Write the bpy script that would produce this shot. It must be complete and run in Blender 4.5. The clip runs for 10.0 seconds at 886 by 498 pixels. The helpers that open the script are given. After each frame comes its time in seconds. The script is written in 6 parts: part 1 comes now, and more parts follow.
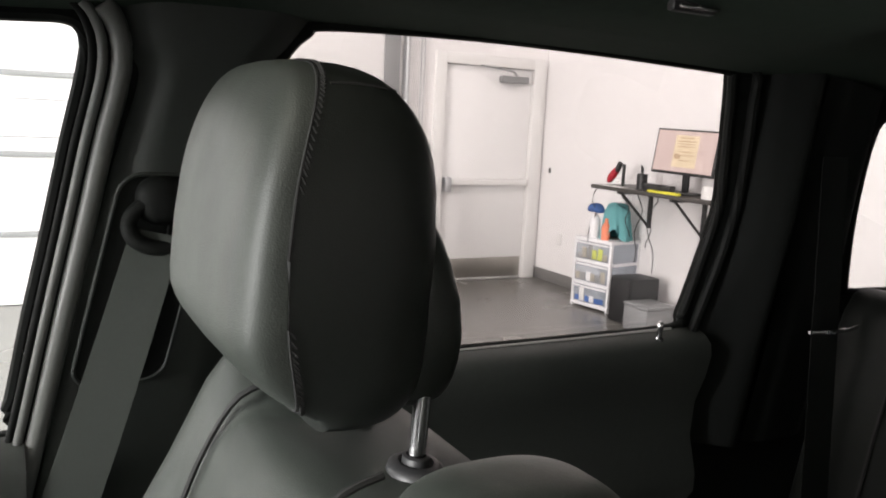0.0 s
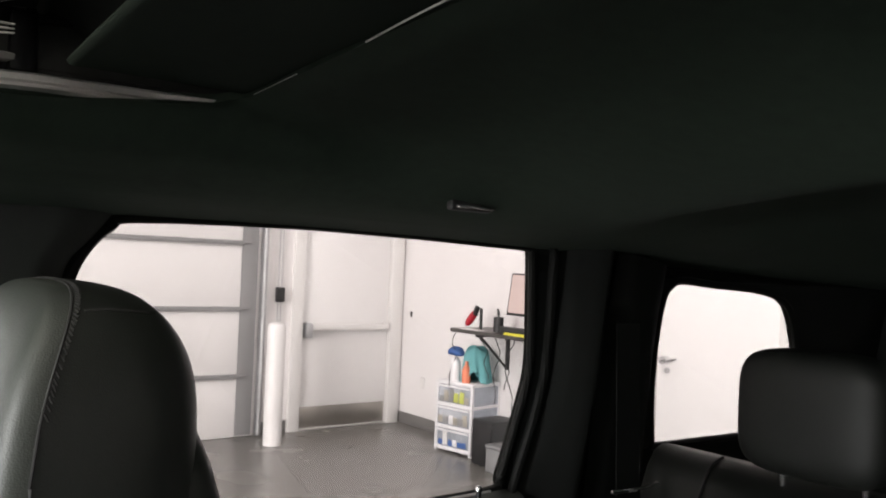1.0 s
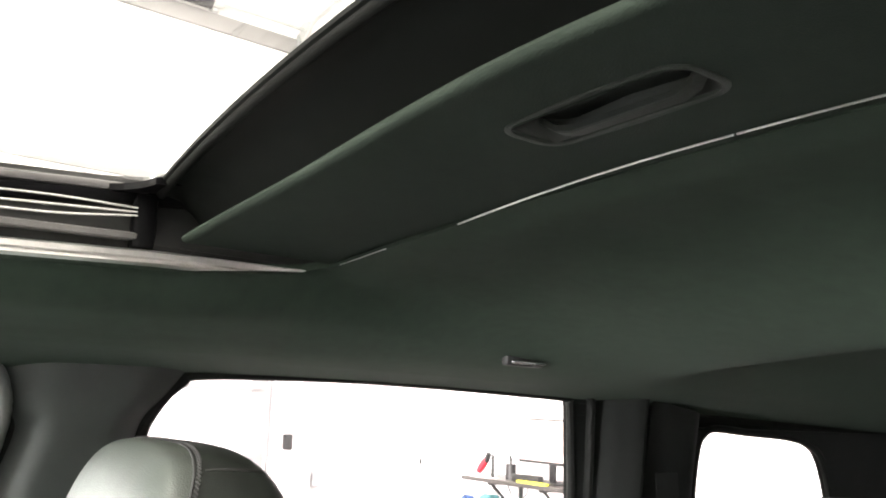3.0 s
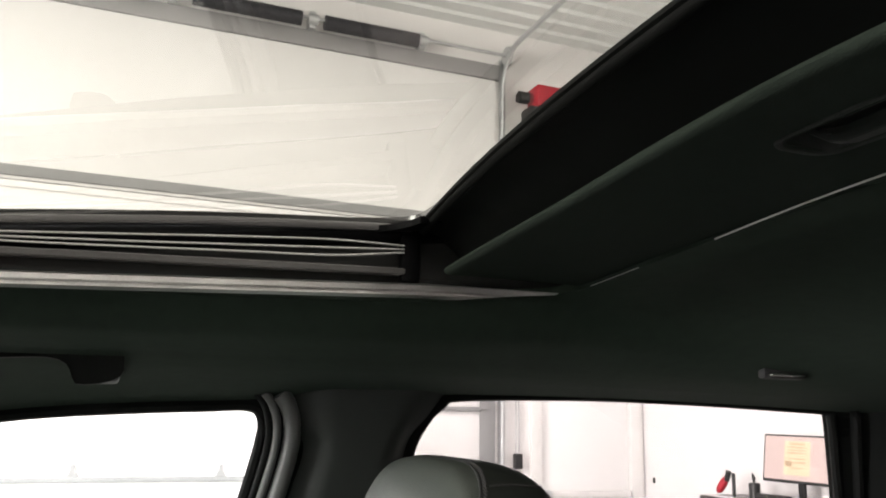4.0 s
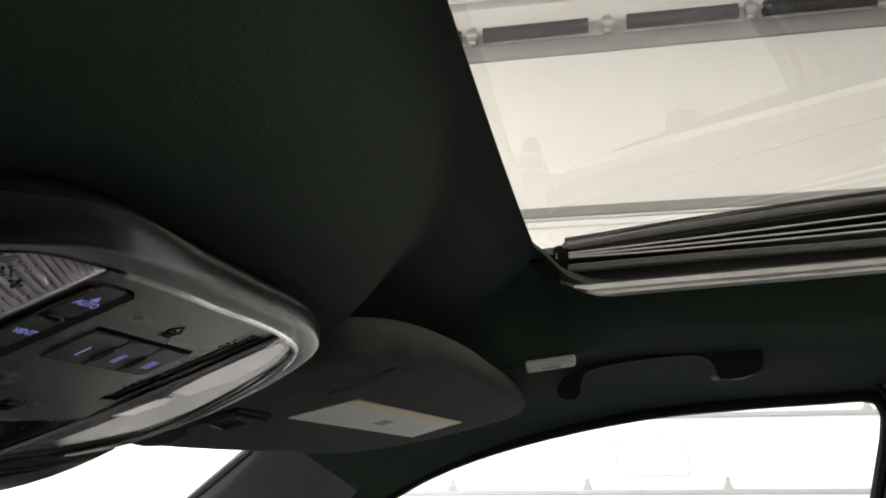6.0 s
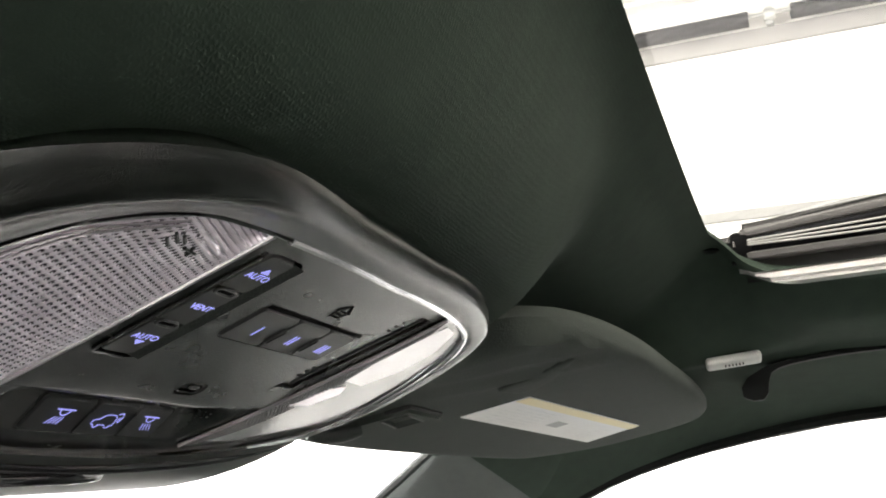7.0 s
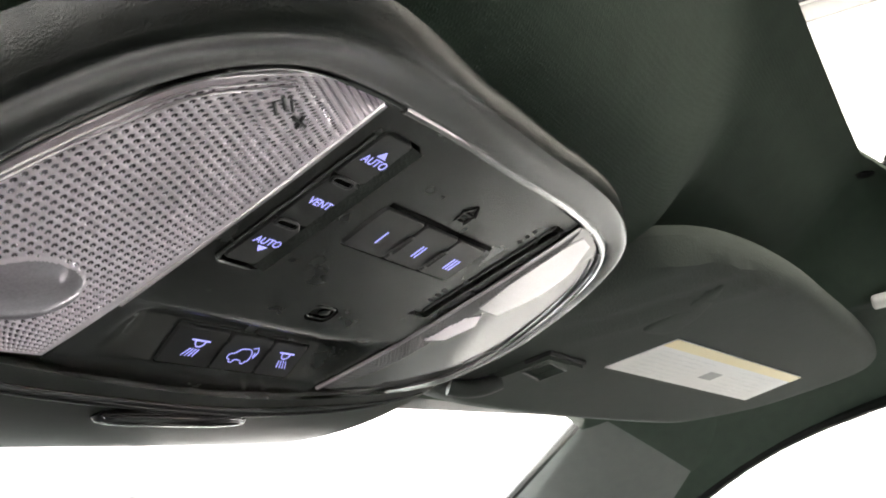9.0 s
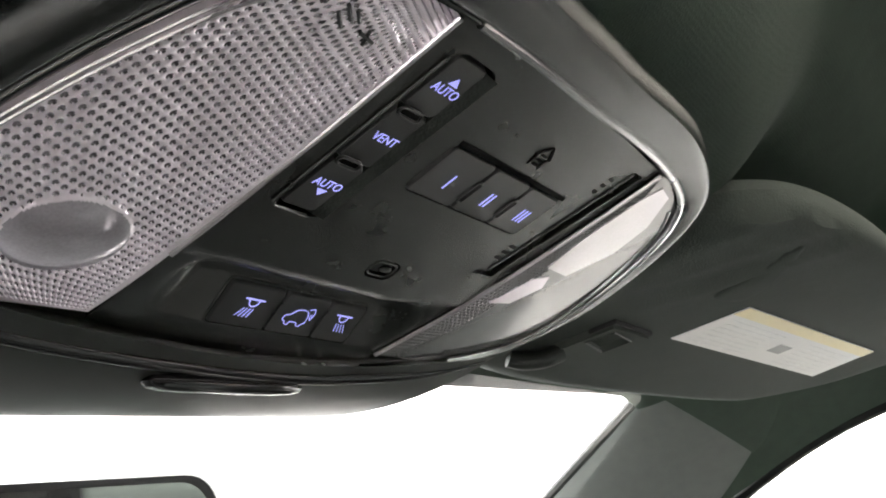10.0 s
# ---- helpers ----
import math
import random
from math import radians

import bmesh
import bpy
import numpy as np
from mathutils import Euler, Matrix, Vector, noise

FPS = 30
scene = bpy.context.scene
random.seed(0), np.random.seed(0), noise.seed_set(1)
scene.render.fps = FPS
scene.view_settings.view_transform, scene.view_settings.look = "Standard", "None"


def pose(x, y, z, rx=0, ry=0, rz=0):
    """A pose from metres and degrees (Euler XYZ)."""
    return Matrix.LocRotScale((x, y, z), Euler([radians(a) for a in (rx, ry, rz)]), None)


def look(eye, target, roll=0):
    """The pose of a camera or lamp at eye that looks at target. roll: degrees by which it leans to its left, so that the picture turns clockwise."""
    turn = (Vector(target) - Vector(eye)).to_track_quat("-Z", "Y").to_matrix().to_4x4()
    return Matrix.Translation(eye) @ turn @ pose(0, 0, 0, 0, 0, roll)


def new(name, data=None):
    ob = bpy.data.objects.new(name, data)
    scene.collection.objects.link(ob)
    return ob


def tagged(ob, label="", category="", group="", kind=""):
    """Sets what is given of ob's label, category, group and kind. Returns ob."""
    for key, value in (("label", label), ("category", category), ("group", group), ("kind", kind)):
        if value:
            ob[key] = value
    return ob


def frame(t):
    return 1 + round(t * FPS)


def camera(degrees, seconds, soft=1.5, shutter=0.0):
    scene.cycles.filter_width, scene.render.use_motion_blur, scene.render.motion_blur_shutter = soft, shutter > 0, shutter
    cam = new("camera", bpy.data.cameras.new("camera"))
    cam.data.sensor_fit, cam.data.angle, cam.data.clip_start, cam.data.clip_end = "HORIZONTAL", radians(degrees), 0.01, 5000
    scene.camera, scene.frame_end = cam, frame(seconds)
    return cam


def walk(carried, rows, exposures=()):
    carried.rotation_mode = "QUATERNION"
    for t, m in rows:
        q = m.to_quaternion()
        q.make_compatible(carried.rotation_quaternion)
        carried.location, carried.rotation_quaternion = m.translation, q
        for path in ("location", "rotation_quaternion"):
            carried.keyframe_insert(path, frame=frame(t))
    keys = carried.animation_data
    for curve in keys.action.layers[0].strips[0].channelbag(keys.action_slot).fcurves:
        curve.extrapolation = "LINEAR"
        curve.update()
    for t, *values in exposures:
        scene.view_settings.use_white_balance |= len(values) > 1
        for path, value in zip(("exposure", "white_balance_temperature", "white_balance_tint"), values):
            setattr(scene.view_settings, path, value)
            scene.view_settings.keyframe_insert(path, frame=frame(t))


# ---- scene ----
from mathutils.bvhtree import BVHTree
from mathutils.geometry import tessellate_polygon

# ---------------------------------------------------------------- camera
PATH = [
(0, (-0.1585, 0.1639, 1.5267), (1.5793, -0.7764, 1.2167), 2.89),
    (0.5, (-0.2115, 0.1181, 1.5663), (1.4652, -0.9606, 1.4075), 2.62),
    (1, (-0.2405, 0.1225, 1.5846), (1.3581, -1.0787, 1.6243), 2.44),
    (1.5, (-0.2554, 0.1256, 1.5862), (1.2745, -1.1398, 1.8277), 1.93),
    (2, (-0.2513, 0.1356, 1.5841), (1.2325, -1.1650, 1.9108), 1.51),
    (2.2, (-0.2473, 0.1486, 1.5877), (1.2293, -1.1585, 1.9209), 1.80),
    (3.3, (-0.2560, 0.2284, 1.5940), (1.4026, -0.8162, 1.9914), 1.85),
    (3.5, (-0.2571, 0.2353, 1.5933), (1.4572, -0.7122, 1.9974), 1.58),
    (4, (-0.2616, 0.2582, 1.5921), (1.5600, -0.4580, 2.0028), 0.98),
    (4.5, (-0.2834, 0.2780, 1.5884), (1.6124, -0.2114, 1.9962), 0.37),
    (5, (-0.2874, 0.3122, 1.5697), (1.6502, 0.0348, 1.9804), -0.18),
    (5.5, (-0.2813, 0.3794, 1.5642), (1.6736, 0.3932, 1.9863), -0.68),
    (6, (-0.2727, 0.4173, 1.5695), (1.6490, 0.7476, 2.0147), -0.93),
    (6.2, (-0.2687, 0.4246, 1.5690), (1.6302, 0.8527, 2.0283), -1.08),
    (7.5, (-0.2452, 0.4251, 1.5425), (1.5218, 1.2149, 2.0465), -2.40),
    (8, (-0.2325, 0.4284, 1.5304), (1.5080, 1.2667, 2.0478), -4.44),
    (8.5, (-0.2283, 0.4365, 1.5251), (1.4868, 1.3147, 2.0612), -4.87),
    (9, (-0.2301, 0.4402, 1.5236), (1.4389, 1.4050, 2.0559), -4.62),
    (9.5, (-0.2328, 0.4437, 1.5224), (1.4078, 1.4638, 2.0399), -4.57),
    (10, (-0.2143, 0.4629, 1.5181), (1.4099, 1.5109, 2.0316), -4.75),
]
cam = camera(56.5, 10.0, soft=1.9)
walk(cam, [(t, look(eye, target, roll)) for t, eye, target, roll in PATH],
     exposures=[(0.0, -0.8), (0.5, -1.1), (1.0, -0.8), (1.5, 0.6), (2.0, 1.9), (2.2, 2.0), (3.3, 1.05), (3.5, 0.75), (4.0, -0.4), (4.5, -1.15), (5.0, -1.3), (5.5, -1.2), (6.0, -0.7), (6.2, -0.5), (7.3, 1.25), (8.0, 1.45), (9.0, 1.3), (10.0, 1.08)])

# ---------------------------------------------------------------- light
WALL_X, WALL_Y, CEIL = 6.64, -4.58, 5.42
FRONT_Y, LEFT_X = 9.0, -7.0
world = bpy.data.worlds.new("sky")
scene.world = world
world.use_nodes = True
sky = world.node_tree.nodes.new("ShaderNodeTexSky")
sky.sky_type, sky.sun_disc, sky.sun_elevation, sky.sun_rotation = "NISHITA", False, radians(40), radians(20)
world.node_tree.links.new(sky.outputs[0], world.node_tree.nodes["Background"].inputs[0])
world.node_tree.nodes["Background"].inputs[1].default_value = 0.1


def area(name, m, w, h, watts, color):
    data = bpy.data.lights.new(name, "AREA")
    data.shape, data.size, data.size_y, data.energy, data.color = "RECTANGLE", w, h, watts, color
    ob = new(name, data)
    ob.matrix_world = m
    return ob


# ceiling lamps are assumed and out of view; left row boosted for the cabin
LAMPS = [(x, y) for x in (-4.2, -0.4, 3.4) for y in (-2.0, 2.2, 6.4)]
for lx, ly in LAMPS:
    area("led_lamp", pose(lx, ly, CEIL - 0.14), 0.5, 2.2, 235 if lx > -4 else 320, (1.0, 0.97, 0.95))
# added fill light ahead of the car; the opening there is made up
area("front_fill", pose(0, FRONT_Y - 0.05, 2.2, -90, 0, 0), 4.4, 3.8, 4200, (1.0, 0.99, 0.98))


# ---------------------------------------------------------------- materials
def material(name, color, rough=0.5, metal=0.0, vary=0.12, scale=8.0, grain=0.0, grain_scale=900.0, kind="noise",
             spec=0.5, coat=0.0, emit=None, emit_strength=0.0, transmission=0.0, alpha=1.0, patch=0.06):
    m = bpy.data.materials.new(name)
    m.use_nodes = True
    n, l = m.node_tree.nodes, m.node_tree.links
    b = n["Principled BSDF"]
    b.inputs["Roughness"].default_value = rough
    b.inputs["Metallic"].default_value = metal
    b.inputs["Specular IOR Level"].default_value = spec
    b.inputs["Coat Weight"].default_value = coat
    b.inputs["Coat Roughness"].default_value = 0.08
    b.inputs["Transmission Weight"].default_value = transmission
    b.inputs["Alpha"].default_value = alpha
    co = n.new("ShaderNodeTexCoord")
    big = n.new("ShaderNodeTexNoise")
    big.inputs["Scale"].default_value, big.inputs["Detail"].default_value = scale, 5
    small = n.new("ShaderNodeTexNoise")
    small.inputs["Scale"].default_value, small.inputs["Detail"].default_value = scale * 14, 3
    l.new(co.outputs["Object"], big.inputs["Vector"])
    l.new(co.outputs["Object"], small.inputs["Vector"])
    mix = n.new("ShaderNodeMath")
    mix.operation = "ADD"
    l.new(big.outputs["Fac"], mix.inputs[0])
    l.new(small.outputs["Fac"], mix.inputs[1])
    ramp = n.new("ShaderNodeMapRange")
    ramp.inputs["From Min"].default_value, ramp.inputs["From Max"].default_value = 0.6, 1.4
    ramp.inputs["To Min"].default_value, ramp.inputs["To Max"].default_value = 1 - vary, 1 + vary
    l.new(mix.outputs[0], ramp.inputs["Value"])
    tint = n.new("ShaderNodeMix")
    tint.data_type, tint.blend_type = "RGBA", "MULTIPLY"
    tint.inputs["Factor"].default_value = 1.0
    tint.inputs["A"].default_value = (*color, 1)
    l.new(ramp.outputs[0], tint.inputs["B"])
    l.new(tint.outputs["Result"], b.inputs["Base Color"])
    rr = n.new("ShaderNodeMapRange")
    rr.inputs["From Min"].default_value, rr.inputs["From Max"].default_value = 0.3, 0.7
    rr.inputs["To Min"].default_value, rr.inputs["To Max"].default_value = max(0, rough - patch), min(1, rough + patch)
    l.new(big.outputs["Fac"], rr.inputs["Value"])
    l.new(rr.outputs[0], b.inputs["Roughness"])
    if grain:
        if kind == "cell":
            g = n.new("ShaderNodeTexVoronoi")
            out = g.outputs["Distance"]
        elif kind == "knit":
            rows_, cols_ = n.new("ShaderNodeTexWave"), n.new("ShaderNodeTexWave")
            for wv, way in ((rows_, "X"), (cols_, "Y")):
                wv.wave_type, wv.bands_direction = "BANDS", way
                wv.inputs["Scale"].default_value = grain_scale
                wv.inputs["Distortion"].default_value, wv.inputs["Detail"].default_value, wv.inputs["Detail Scale"].default_value = 7.0, 3, 2.5
                l.new(co.outputs["Object"], wv.inputs["Vector"])
            g = n.new("ShaderNodeMath")
            g.operation = "MULTIPLY"
            l.new(rows_.outputs["Fac"], g.inputs[0])
            l.new(cols_.outputs["Fac"], g.inputs[1])
            out = g.outputs[0]
        elif kind == "weave":
            g = n.new("ShaderNodeTexWave")
            g.wave_type, g.bands_direction = "BANDS", "DIAGONAL"
            g.inputs["Distortion"].default_value, g.inputs["Detail"].default_value = 3.0, 2
            g.inputs["Detail Scale"].default_value = 2.0
            out = g.outputs["Fac"]
        else:
            g = n.new("ShaderNodeTexNoise")
            g.inputs["Detail"].default_value = 4
            out = g.outputs["Fac"]
        if kind != "knit":
            g.inputs["Scale"].default_value = grain_scale
            l.new(co.outputs["Object"], g.inputs["Vector"])
        bump = n.new("ShaderNodeBump")
        bump.inputs["Strength"].default_value, bump.inputs["Distance"].default_value = grain, 0.0006
        l.new(out, bump.inputs["Height"])
        l.new(bump.outputs[0], b.inputs["Normal"])
    if emit:
        b.inputs["Emission Color"].default_value = (*emit, 1)
        b.inputs["Emission Strength"].default_value = emit_strength
    return m


def glass(name, tint, rough=0.0, shine_gain=0.9, shine_base=0.04):
    m = bpy.data.materials.new(name)
    m.use_nodes = True
    n, l = m.node_tree.nodes, m.node_tree.links
    n.remove(n["Principled BSDF"])
    clear, shine, mix, facing = (n.new("ShaderNodeBsdfTransparent"), n.new("ShaderNodeBsdfGlossy"), n.new("ShaderNodeMixShader"),
                                 n.new("ShaderNodeLayerWeight"))
    clear.inputs[0].default_value = (*tint, 1)
    shine.inputs["Roughness"].default_value = rough
    facing.inputs["Blend"].default_value = 0.5
    power, gain = n.new("ShaderNodeMath"), n.new("ShaderNodeMath")
    power.operation, power.inputs[1].default_value = "POWER", 5.0
    gain.operation, gain.inputs[1].default_value, gain.inputs[2].default_value = "MULTIPLY_ADD", shine_gain, shine_base
    l.new(facing.outputs["Facing"], power.inputs[0])
    l.new(power.outputs[0], gain.inputs[0])
    l.new(gain.outputs[0], mix.inputs[0])
    l.new(clear.outputs[0], mix.inputs[1])
    l.new(shine.outputs[0], mix.inputs[2])
    l.new(mix.outputs[0], n["Material Output"].inputs["Surface"])
    return m


M = {
    "fabric": material("headliner_fabric", (0.0315, 0.046, 0.0345), 0.9, vary=0.14, scale=5, grain=0.30, grain_scale=210, kind="knit", spec=0.2),
    "visor_fabric": material("visor_fabric", (0.045, 0.053, 0.047), 0.9, vary=0.08, scale=6, grain=0.35, grain_scale=900, kind="cell", spec=0.2),
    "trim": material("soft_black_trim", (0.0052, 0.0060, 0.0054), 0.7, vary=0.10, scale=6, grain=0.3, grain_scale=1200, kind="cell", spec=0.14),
    "pillar": material("pillar_trim", (0.022, 0.026, 0.023), 0.55, vary=0.08, scale=6, grain=0.3, grain_scale=1000, kind="cell", spec=0.4),
    "rubber": material("window_seal_rubber", (0.007, 0.0075, 0.007), 0.6, vary=0.1, scale=40, spec=0.12, patch=0.03),
    "seal_light": material("grey_door_seal", (0.105, 0.108, 0.102), 0.45, vary=0.08, scale=20),
    # set extra dark for the shade on the headrest's inboard side
    "leather": material("black_leather_shaded", (0.012, 0.0138, 0.0122), 0.45, vary=0.10, scale=12, grain=0.14, grain_scale=900, kind="cell", spec=0.28),
    # rear copy of the leather, darkened for the dim back of the cabin
    "leather_rear": material("rear_leather_shaded", (0.0075, 0.0085, 0.0075), 0.55, vary=0.10, scale=12, grain=0.2, grain_scale=900, kind="cell", spec=0.22),
    # lighter copy of the headrest leather: the face's light is in this colour
    "leather_lit": material("leather_lit_copy", (0.034, 0.039, 0.034), 0.48, vary=0.10, scale=12, grain=0.26, grain_scale=800, kind="cell", spec=0.42),
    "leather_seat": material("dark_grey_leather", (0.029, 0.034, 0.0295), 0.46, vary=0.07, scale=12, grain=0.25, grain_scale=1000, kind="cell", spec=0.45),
    "shade_fabric": material("sunshade_fabric", (0.0275, 0.0365, 0.0300), 0.95, vary=0.08, scale=5, grain=0.35, grain_scale=950, kind="cell", spec=0.12),
    "pillar_cloth": material("pillar_cloth", (0.105, 0.115, 0.110), 0.8, vary=0.08, scale=6, grain=0.3, grain_scale=1000, kind="cell", spec=0.25),
    "grey_plastic": material("grey_channel_plastic", (0.075, 0.072, 0.073), 0.5, vary=0.12, scale=30, grain=0.2, grain_scale=800, spec=0.3),
    "cord": material("pale_net_cord", (0.40, 0.395, 0.385), 0.6, vary=0.1, scale=40),
    "thread": material("dark_thread", (0.012, 0.012, 0.012), 0.8),
    "belt": material("grey_webbing", (0.034, 0.039, 0.034), 0.85, vary=0.1, scale=30, grain=0.8, grain_scale=350, kind="weave", spec=0.3),
    "plastic": material("console_plastic", (0.0075, 0.0092, 0.0078), 0.26, vary=0.08, scale=60, grain=0.16, grain_scale=1800, kind="noise", spec=0.55, patch=0.02),
    "frame_black": material("sunroof_frame_black", (0.0035, 0.0035, 0.004), 0.5, vary=0.06, scale=60, grain=0.2, grain_scale=1400, spec=0.04, patch=0.02),
    "beam_black": material("crossbeam_black", (0.0065, 0.0072, 0.0066), 0.5, vary=0.08, scale=30, grain=0.2, grain_scale=1400, spec=0.10, patch=0.03),
    "bezel": material("grained_bezel", (0.008, 0.0098, 0.0082), 0.23, vary=0.10, scale=60, grain=0.2, grain_scale=1900, kind="noise", spec=0.5, patch=0.0),
    "button": material("button_black", (0.007, 0.007, 0.008), 0.40, vary=0.05, scale=60, grain=0.2, grain_scale=2400, spec=0.45, patch=0.02),
    "gloss": material("gloss_black", (0.008, 0.008, 0.009), 0.12, vary=0.1, scale=15, spec=0.5, patch=0.03),
    # near-black colour carries the shade inside gaps, slots and recesses
    "void": material("recess_shade", (0.006, 0.006, 0.006), 0.8),
    "chrome": material("satin_chrome", (0.62, 0.62, 0.63), 0.22, metal=1.0, vary=0.08, scale=25, patch=0.08),
    "alu": material("anodised_aluminium", (0.60, 0.59, 0.58), 0.38, metal=1.0, vary=0.10, scale=30, grain=0.2, grain_scale=300),
    "steel": material("brushed_steel", (0.42, 0.40, 0.37), 0.42, metal=1.0, vary=0.12, scale=5, grain=0.3, grain_scale=200),
    "galv": material("galvanised_steel", (0.52, 0.53, 0.54), 0.5, metal=0.8, vary=0.2, scale=9),
    "spring": material("dark_spring_steel", (0.035, 0.034, 0.040), 0.5, metal=0.2, vary=0.2, scale=12),
    "glow": material("lit_blue_legend", (0.3, 0.3, 0.9), 0.5, emit=(0.40, 0.41, 0.95), emit_strength=0.42),
    "engrave": material("engraved_legend", (0.0015, 0.0015, 0.0015), 0.8, spec=0.05),
    "white_paint": material("white_wall_paint", (0.80, 0.78, 0.78), 0.6, vary=0.03, scale=0.8, grain=0.3, grain_scale=60),
    "white_panel": material("white_door_steel", (0.80, 0.79, 0.79), 0.45, vary=0.03, scale=1.2, grain=0.3, grain_scale=120),
    "frame_paint": material("white_frame_paint", (0.74, 0.73, 0.72), 0.45, vary=0.04, scale=2),
    "seam": material("grey_panel_edge", (0.26, 0.262, 0.265), 0.5, vary=0.08, scale=4),
    "header": material("grey_header_steel", (0.27, 0.265, 0.27), 0.5, vary=0.08, scale=3),
    "ceiling": material("ribbed_ceiling_steel", (0.70, 0.71, 0.71), 0.45, vary=0.05, scale=1.5),
    "epoxy": material("grey_epoxy_floor", (0.155, 0.15, 0.14), 0.24, vary=0.12, scale=1.6, grain=0.4, grain_scale=90, spec=0.4),
    "base": material("grey_cove_base", (0.17, 0.165, 0.16), 0.5, vary=0.1, scale=3),
    "wood": material("dark_laminate", (0.055, 0.050, 0.047), 0.4, vary=0.2, scale=6),
    "black": material("black_plastic", (0.018, 0.018, 0.019), 0.45, vary=0.15, scale=12),
    "black_metal": material("black_powder_coat", (0.03, 0.03, 0.03), 0.5, vary=0.1, scale=12),
    "red": material("red_plastic", (0.42, 0.02, 0.035), 0.4, vary=0.1, scale=12),
    "yellow": material("yellow_paper", (0.75, 0.70, 0.06), 0.7, vary=0.08, scale=12),
    "teal": material("teal_cloth", (0.15, 0.40, 0.42), 0.9, vary=0.2, scale=14, grain=0.8, grain_scale=250),
    "blue": material("blue_cloth", (0.05, 0.12, 0.33), 0.85, vary=0.2, scale=14, grain=0.8, grain_scale=250),
    "orange": material("coral_plastic", (0.80, 0.25, 0.14), 0.5, vary=0.1, scale=14),
    "drawer": material("frosted_drawer_plastic", (0.64, 0.70, 0.78), 0.25, vary=0.2, scale=9, alpha=0.42),
    "drawer_frame": material("white_drawer_plastic", (0.78, 0.78, 0.80), 0.35, vary=0.04, scale=9),
    "green": material("yellow_green_contents", (0.50, 0.55, 0.12), 0.6, vary=0.25, scale=25),
    "grey_box": material("dark_grey_case", (0.028, 0.030, 0.031), 0.5, vary=0.12, scale=8),
    "grey_lid": material("grey_lid", (0.12, 0.12, 0.118), 0.5, vary=0.12, scale=8),
    "screen": material("lit_screen", (0.5, 0.4, 0.38), 0.25, emit=(0.80, 0.66, 0.62), emit_strength=0.34, vary=0.03),
    "screen_page": material("lit_page", (0.6, 0.5, 0.35), 0.25, emit=(0.80, 0.66, 0.46), emit_strength=0.42, vary=0.05),
    "screen_dark": material("lit_text_bars", (0.4, 0.3, 0.2), 0.25, emit=(0.62, 0.48, 0.32), emit_strength=0.42),
    "label": material("white_label", (0.72, 0.71, 0.70), 0.55, vary=0.03, scale=20),
    "label_yellow": material("yellow_label_band", (0.74, 0.64, 0.38), 0.55, vary=0.04, scale=20),
    "label_grey": material("grey_print", (0.73, 0.725, 0.72), 0.6),
    "lamp_lens": material("white_lamp_lens", (0.62, 0.62, 0.60), 0.35, vary=0.06, scale=30, spec=0.5),
    "carpet": material("black_carpet", (0.02, 0.02, 0.02), 0.95, vary=0.2, scale=20, grain=0.8, grain_scale=300),
    "body": material("dark_body_paint", (0.02, 0.021, 0.022), 0.25, coat=0.8, vary=0.05),
    "bristle": material("tan_contents", (0.35, 0.33, 0.28), 0.6, vary=0.3, scale=18),
    "side_glass": glass("clear_side_glass", (0.95, 0.96, 0.95)),
    "privacy_glass": glass("tinted_rear_glass", (0.69, 0.668, 0.66)),
    "tail_glass": glass("dark_tailgate_glass", (0.08, 0.085, 0.08)),
    "roof_glass": glass("tinted_roof_glass", (0.375, 0.365, 0.327), shine_gain=1.3, shine_base=0.05),
    "windshield_glass": glass("windshield_glass", (0.95, 0.96, 0.95)),
}
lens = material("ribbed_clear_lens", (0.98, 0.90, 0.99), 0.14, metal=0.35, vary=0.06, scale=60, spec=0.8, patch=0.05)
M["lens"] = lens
M["cover_satin"] = material("satin_cover_plastic", (0.024, 0.027, 0.025), 0.36, vary=0.08, scale=40, grain=0.15, grain_scale=1800, spec=0.5, patch=0.03)
M["crate_grey"] = material("milky_grey_plastic", (0.24, 0.245, 0.25), 0.35, vary=0.25, scale=14)
M["pale_edge"] = material("pale_seal_edge", (0.42, 0.41, 0.39), 0.4, vary=0.12, scale=20)
M["door_vinyl"] = material("soft_door_vinyl", (0.036, 0.040, 0.036), 0.55, vary=0.10, scale=8, grain=0.3, grain_scale=1000, kind="cell", spec=0.35)
# darker colour stands in for the dark inside each lens cell
M["lens_pit"] = material("lens_pit_shade", (0.48, 0.43, 0.49), 0.10, metal=0.75, vary=0.1, scale=60, patch=0.02)
M["lens_dome"] = material("smooth_lens_dome", (0.52, 0.49, 0.55), 0.14, metal=0.5, vary=0.15, scale=90, patch=0.05)
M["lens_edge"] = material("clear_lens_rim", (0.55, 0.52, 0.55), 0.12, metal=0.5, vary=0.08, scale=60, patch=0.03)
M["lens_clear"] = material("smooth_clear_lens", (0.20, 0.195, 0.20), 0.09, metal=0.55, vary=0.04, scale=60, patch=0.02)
M["mirror"] = material("mirror_glass", (0.85, 0.86, 0.86), 0.03, metal=1.0, vary=0.01, patch=0.0)


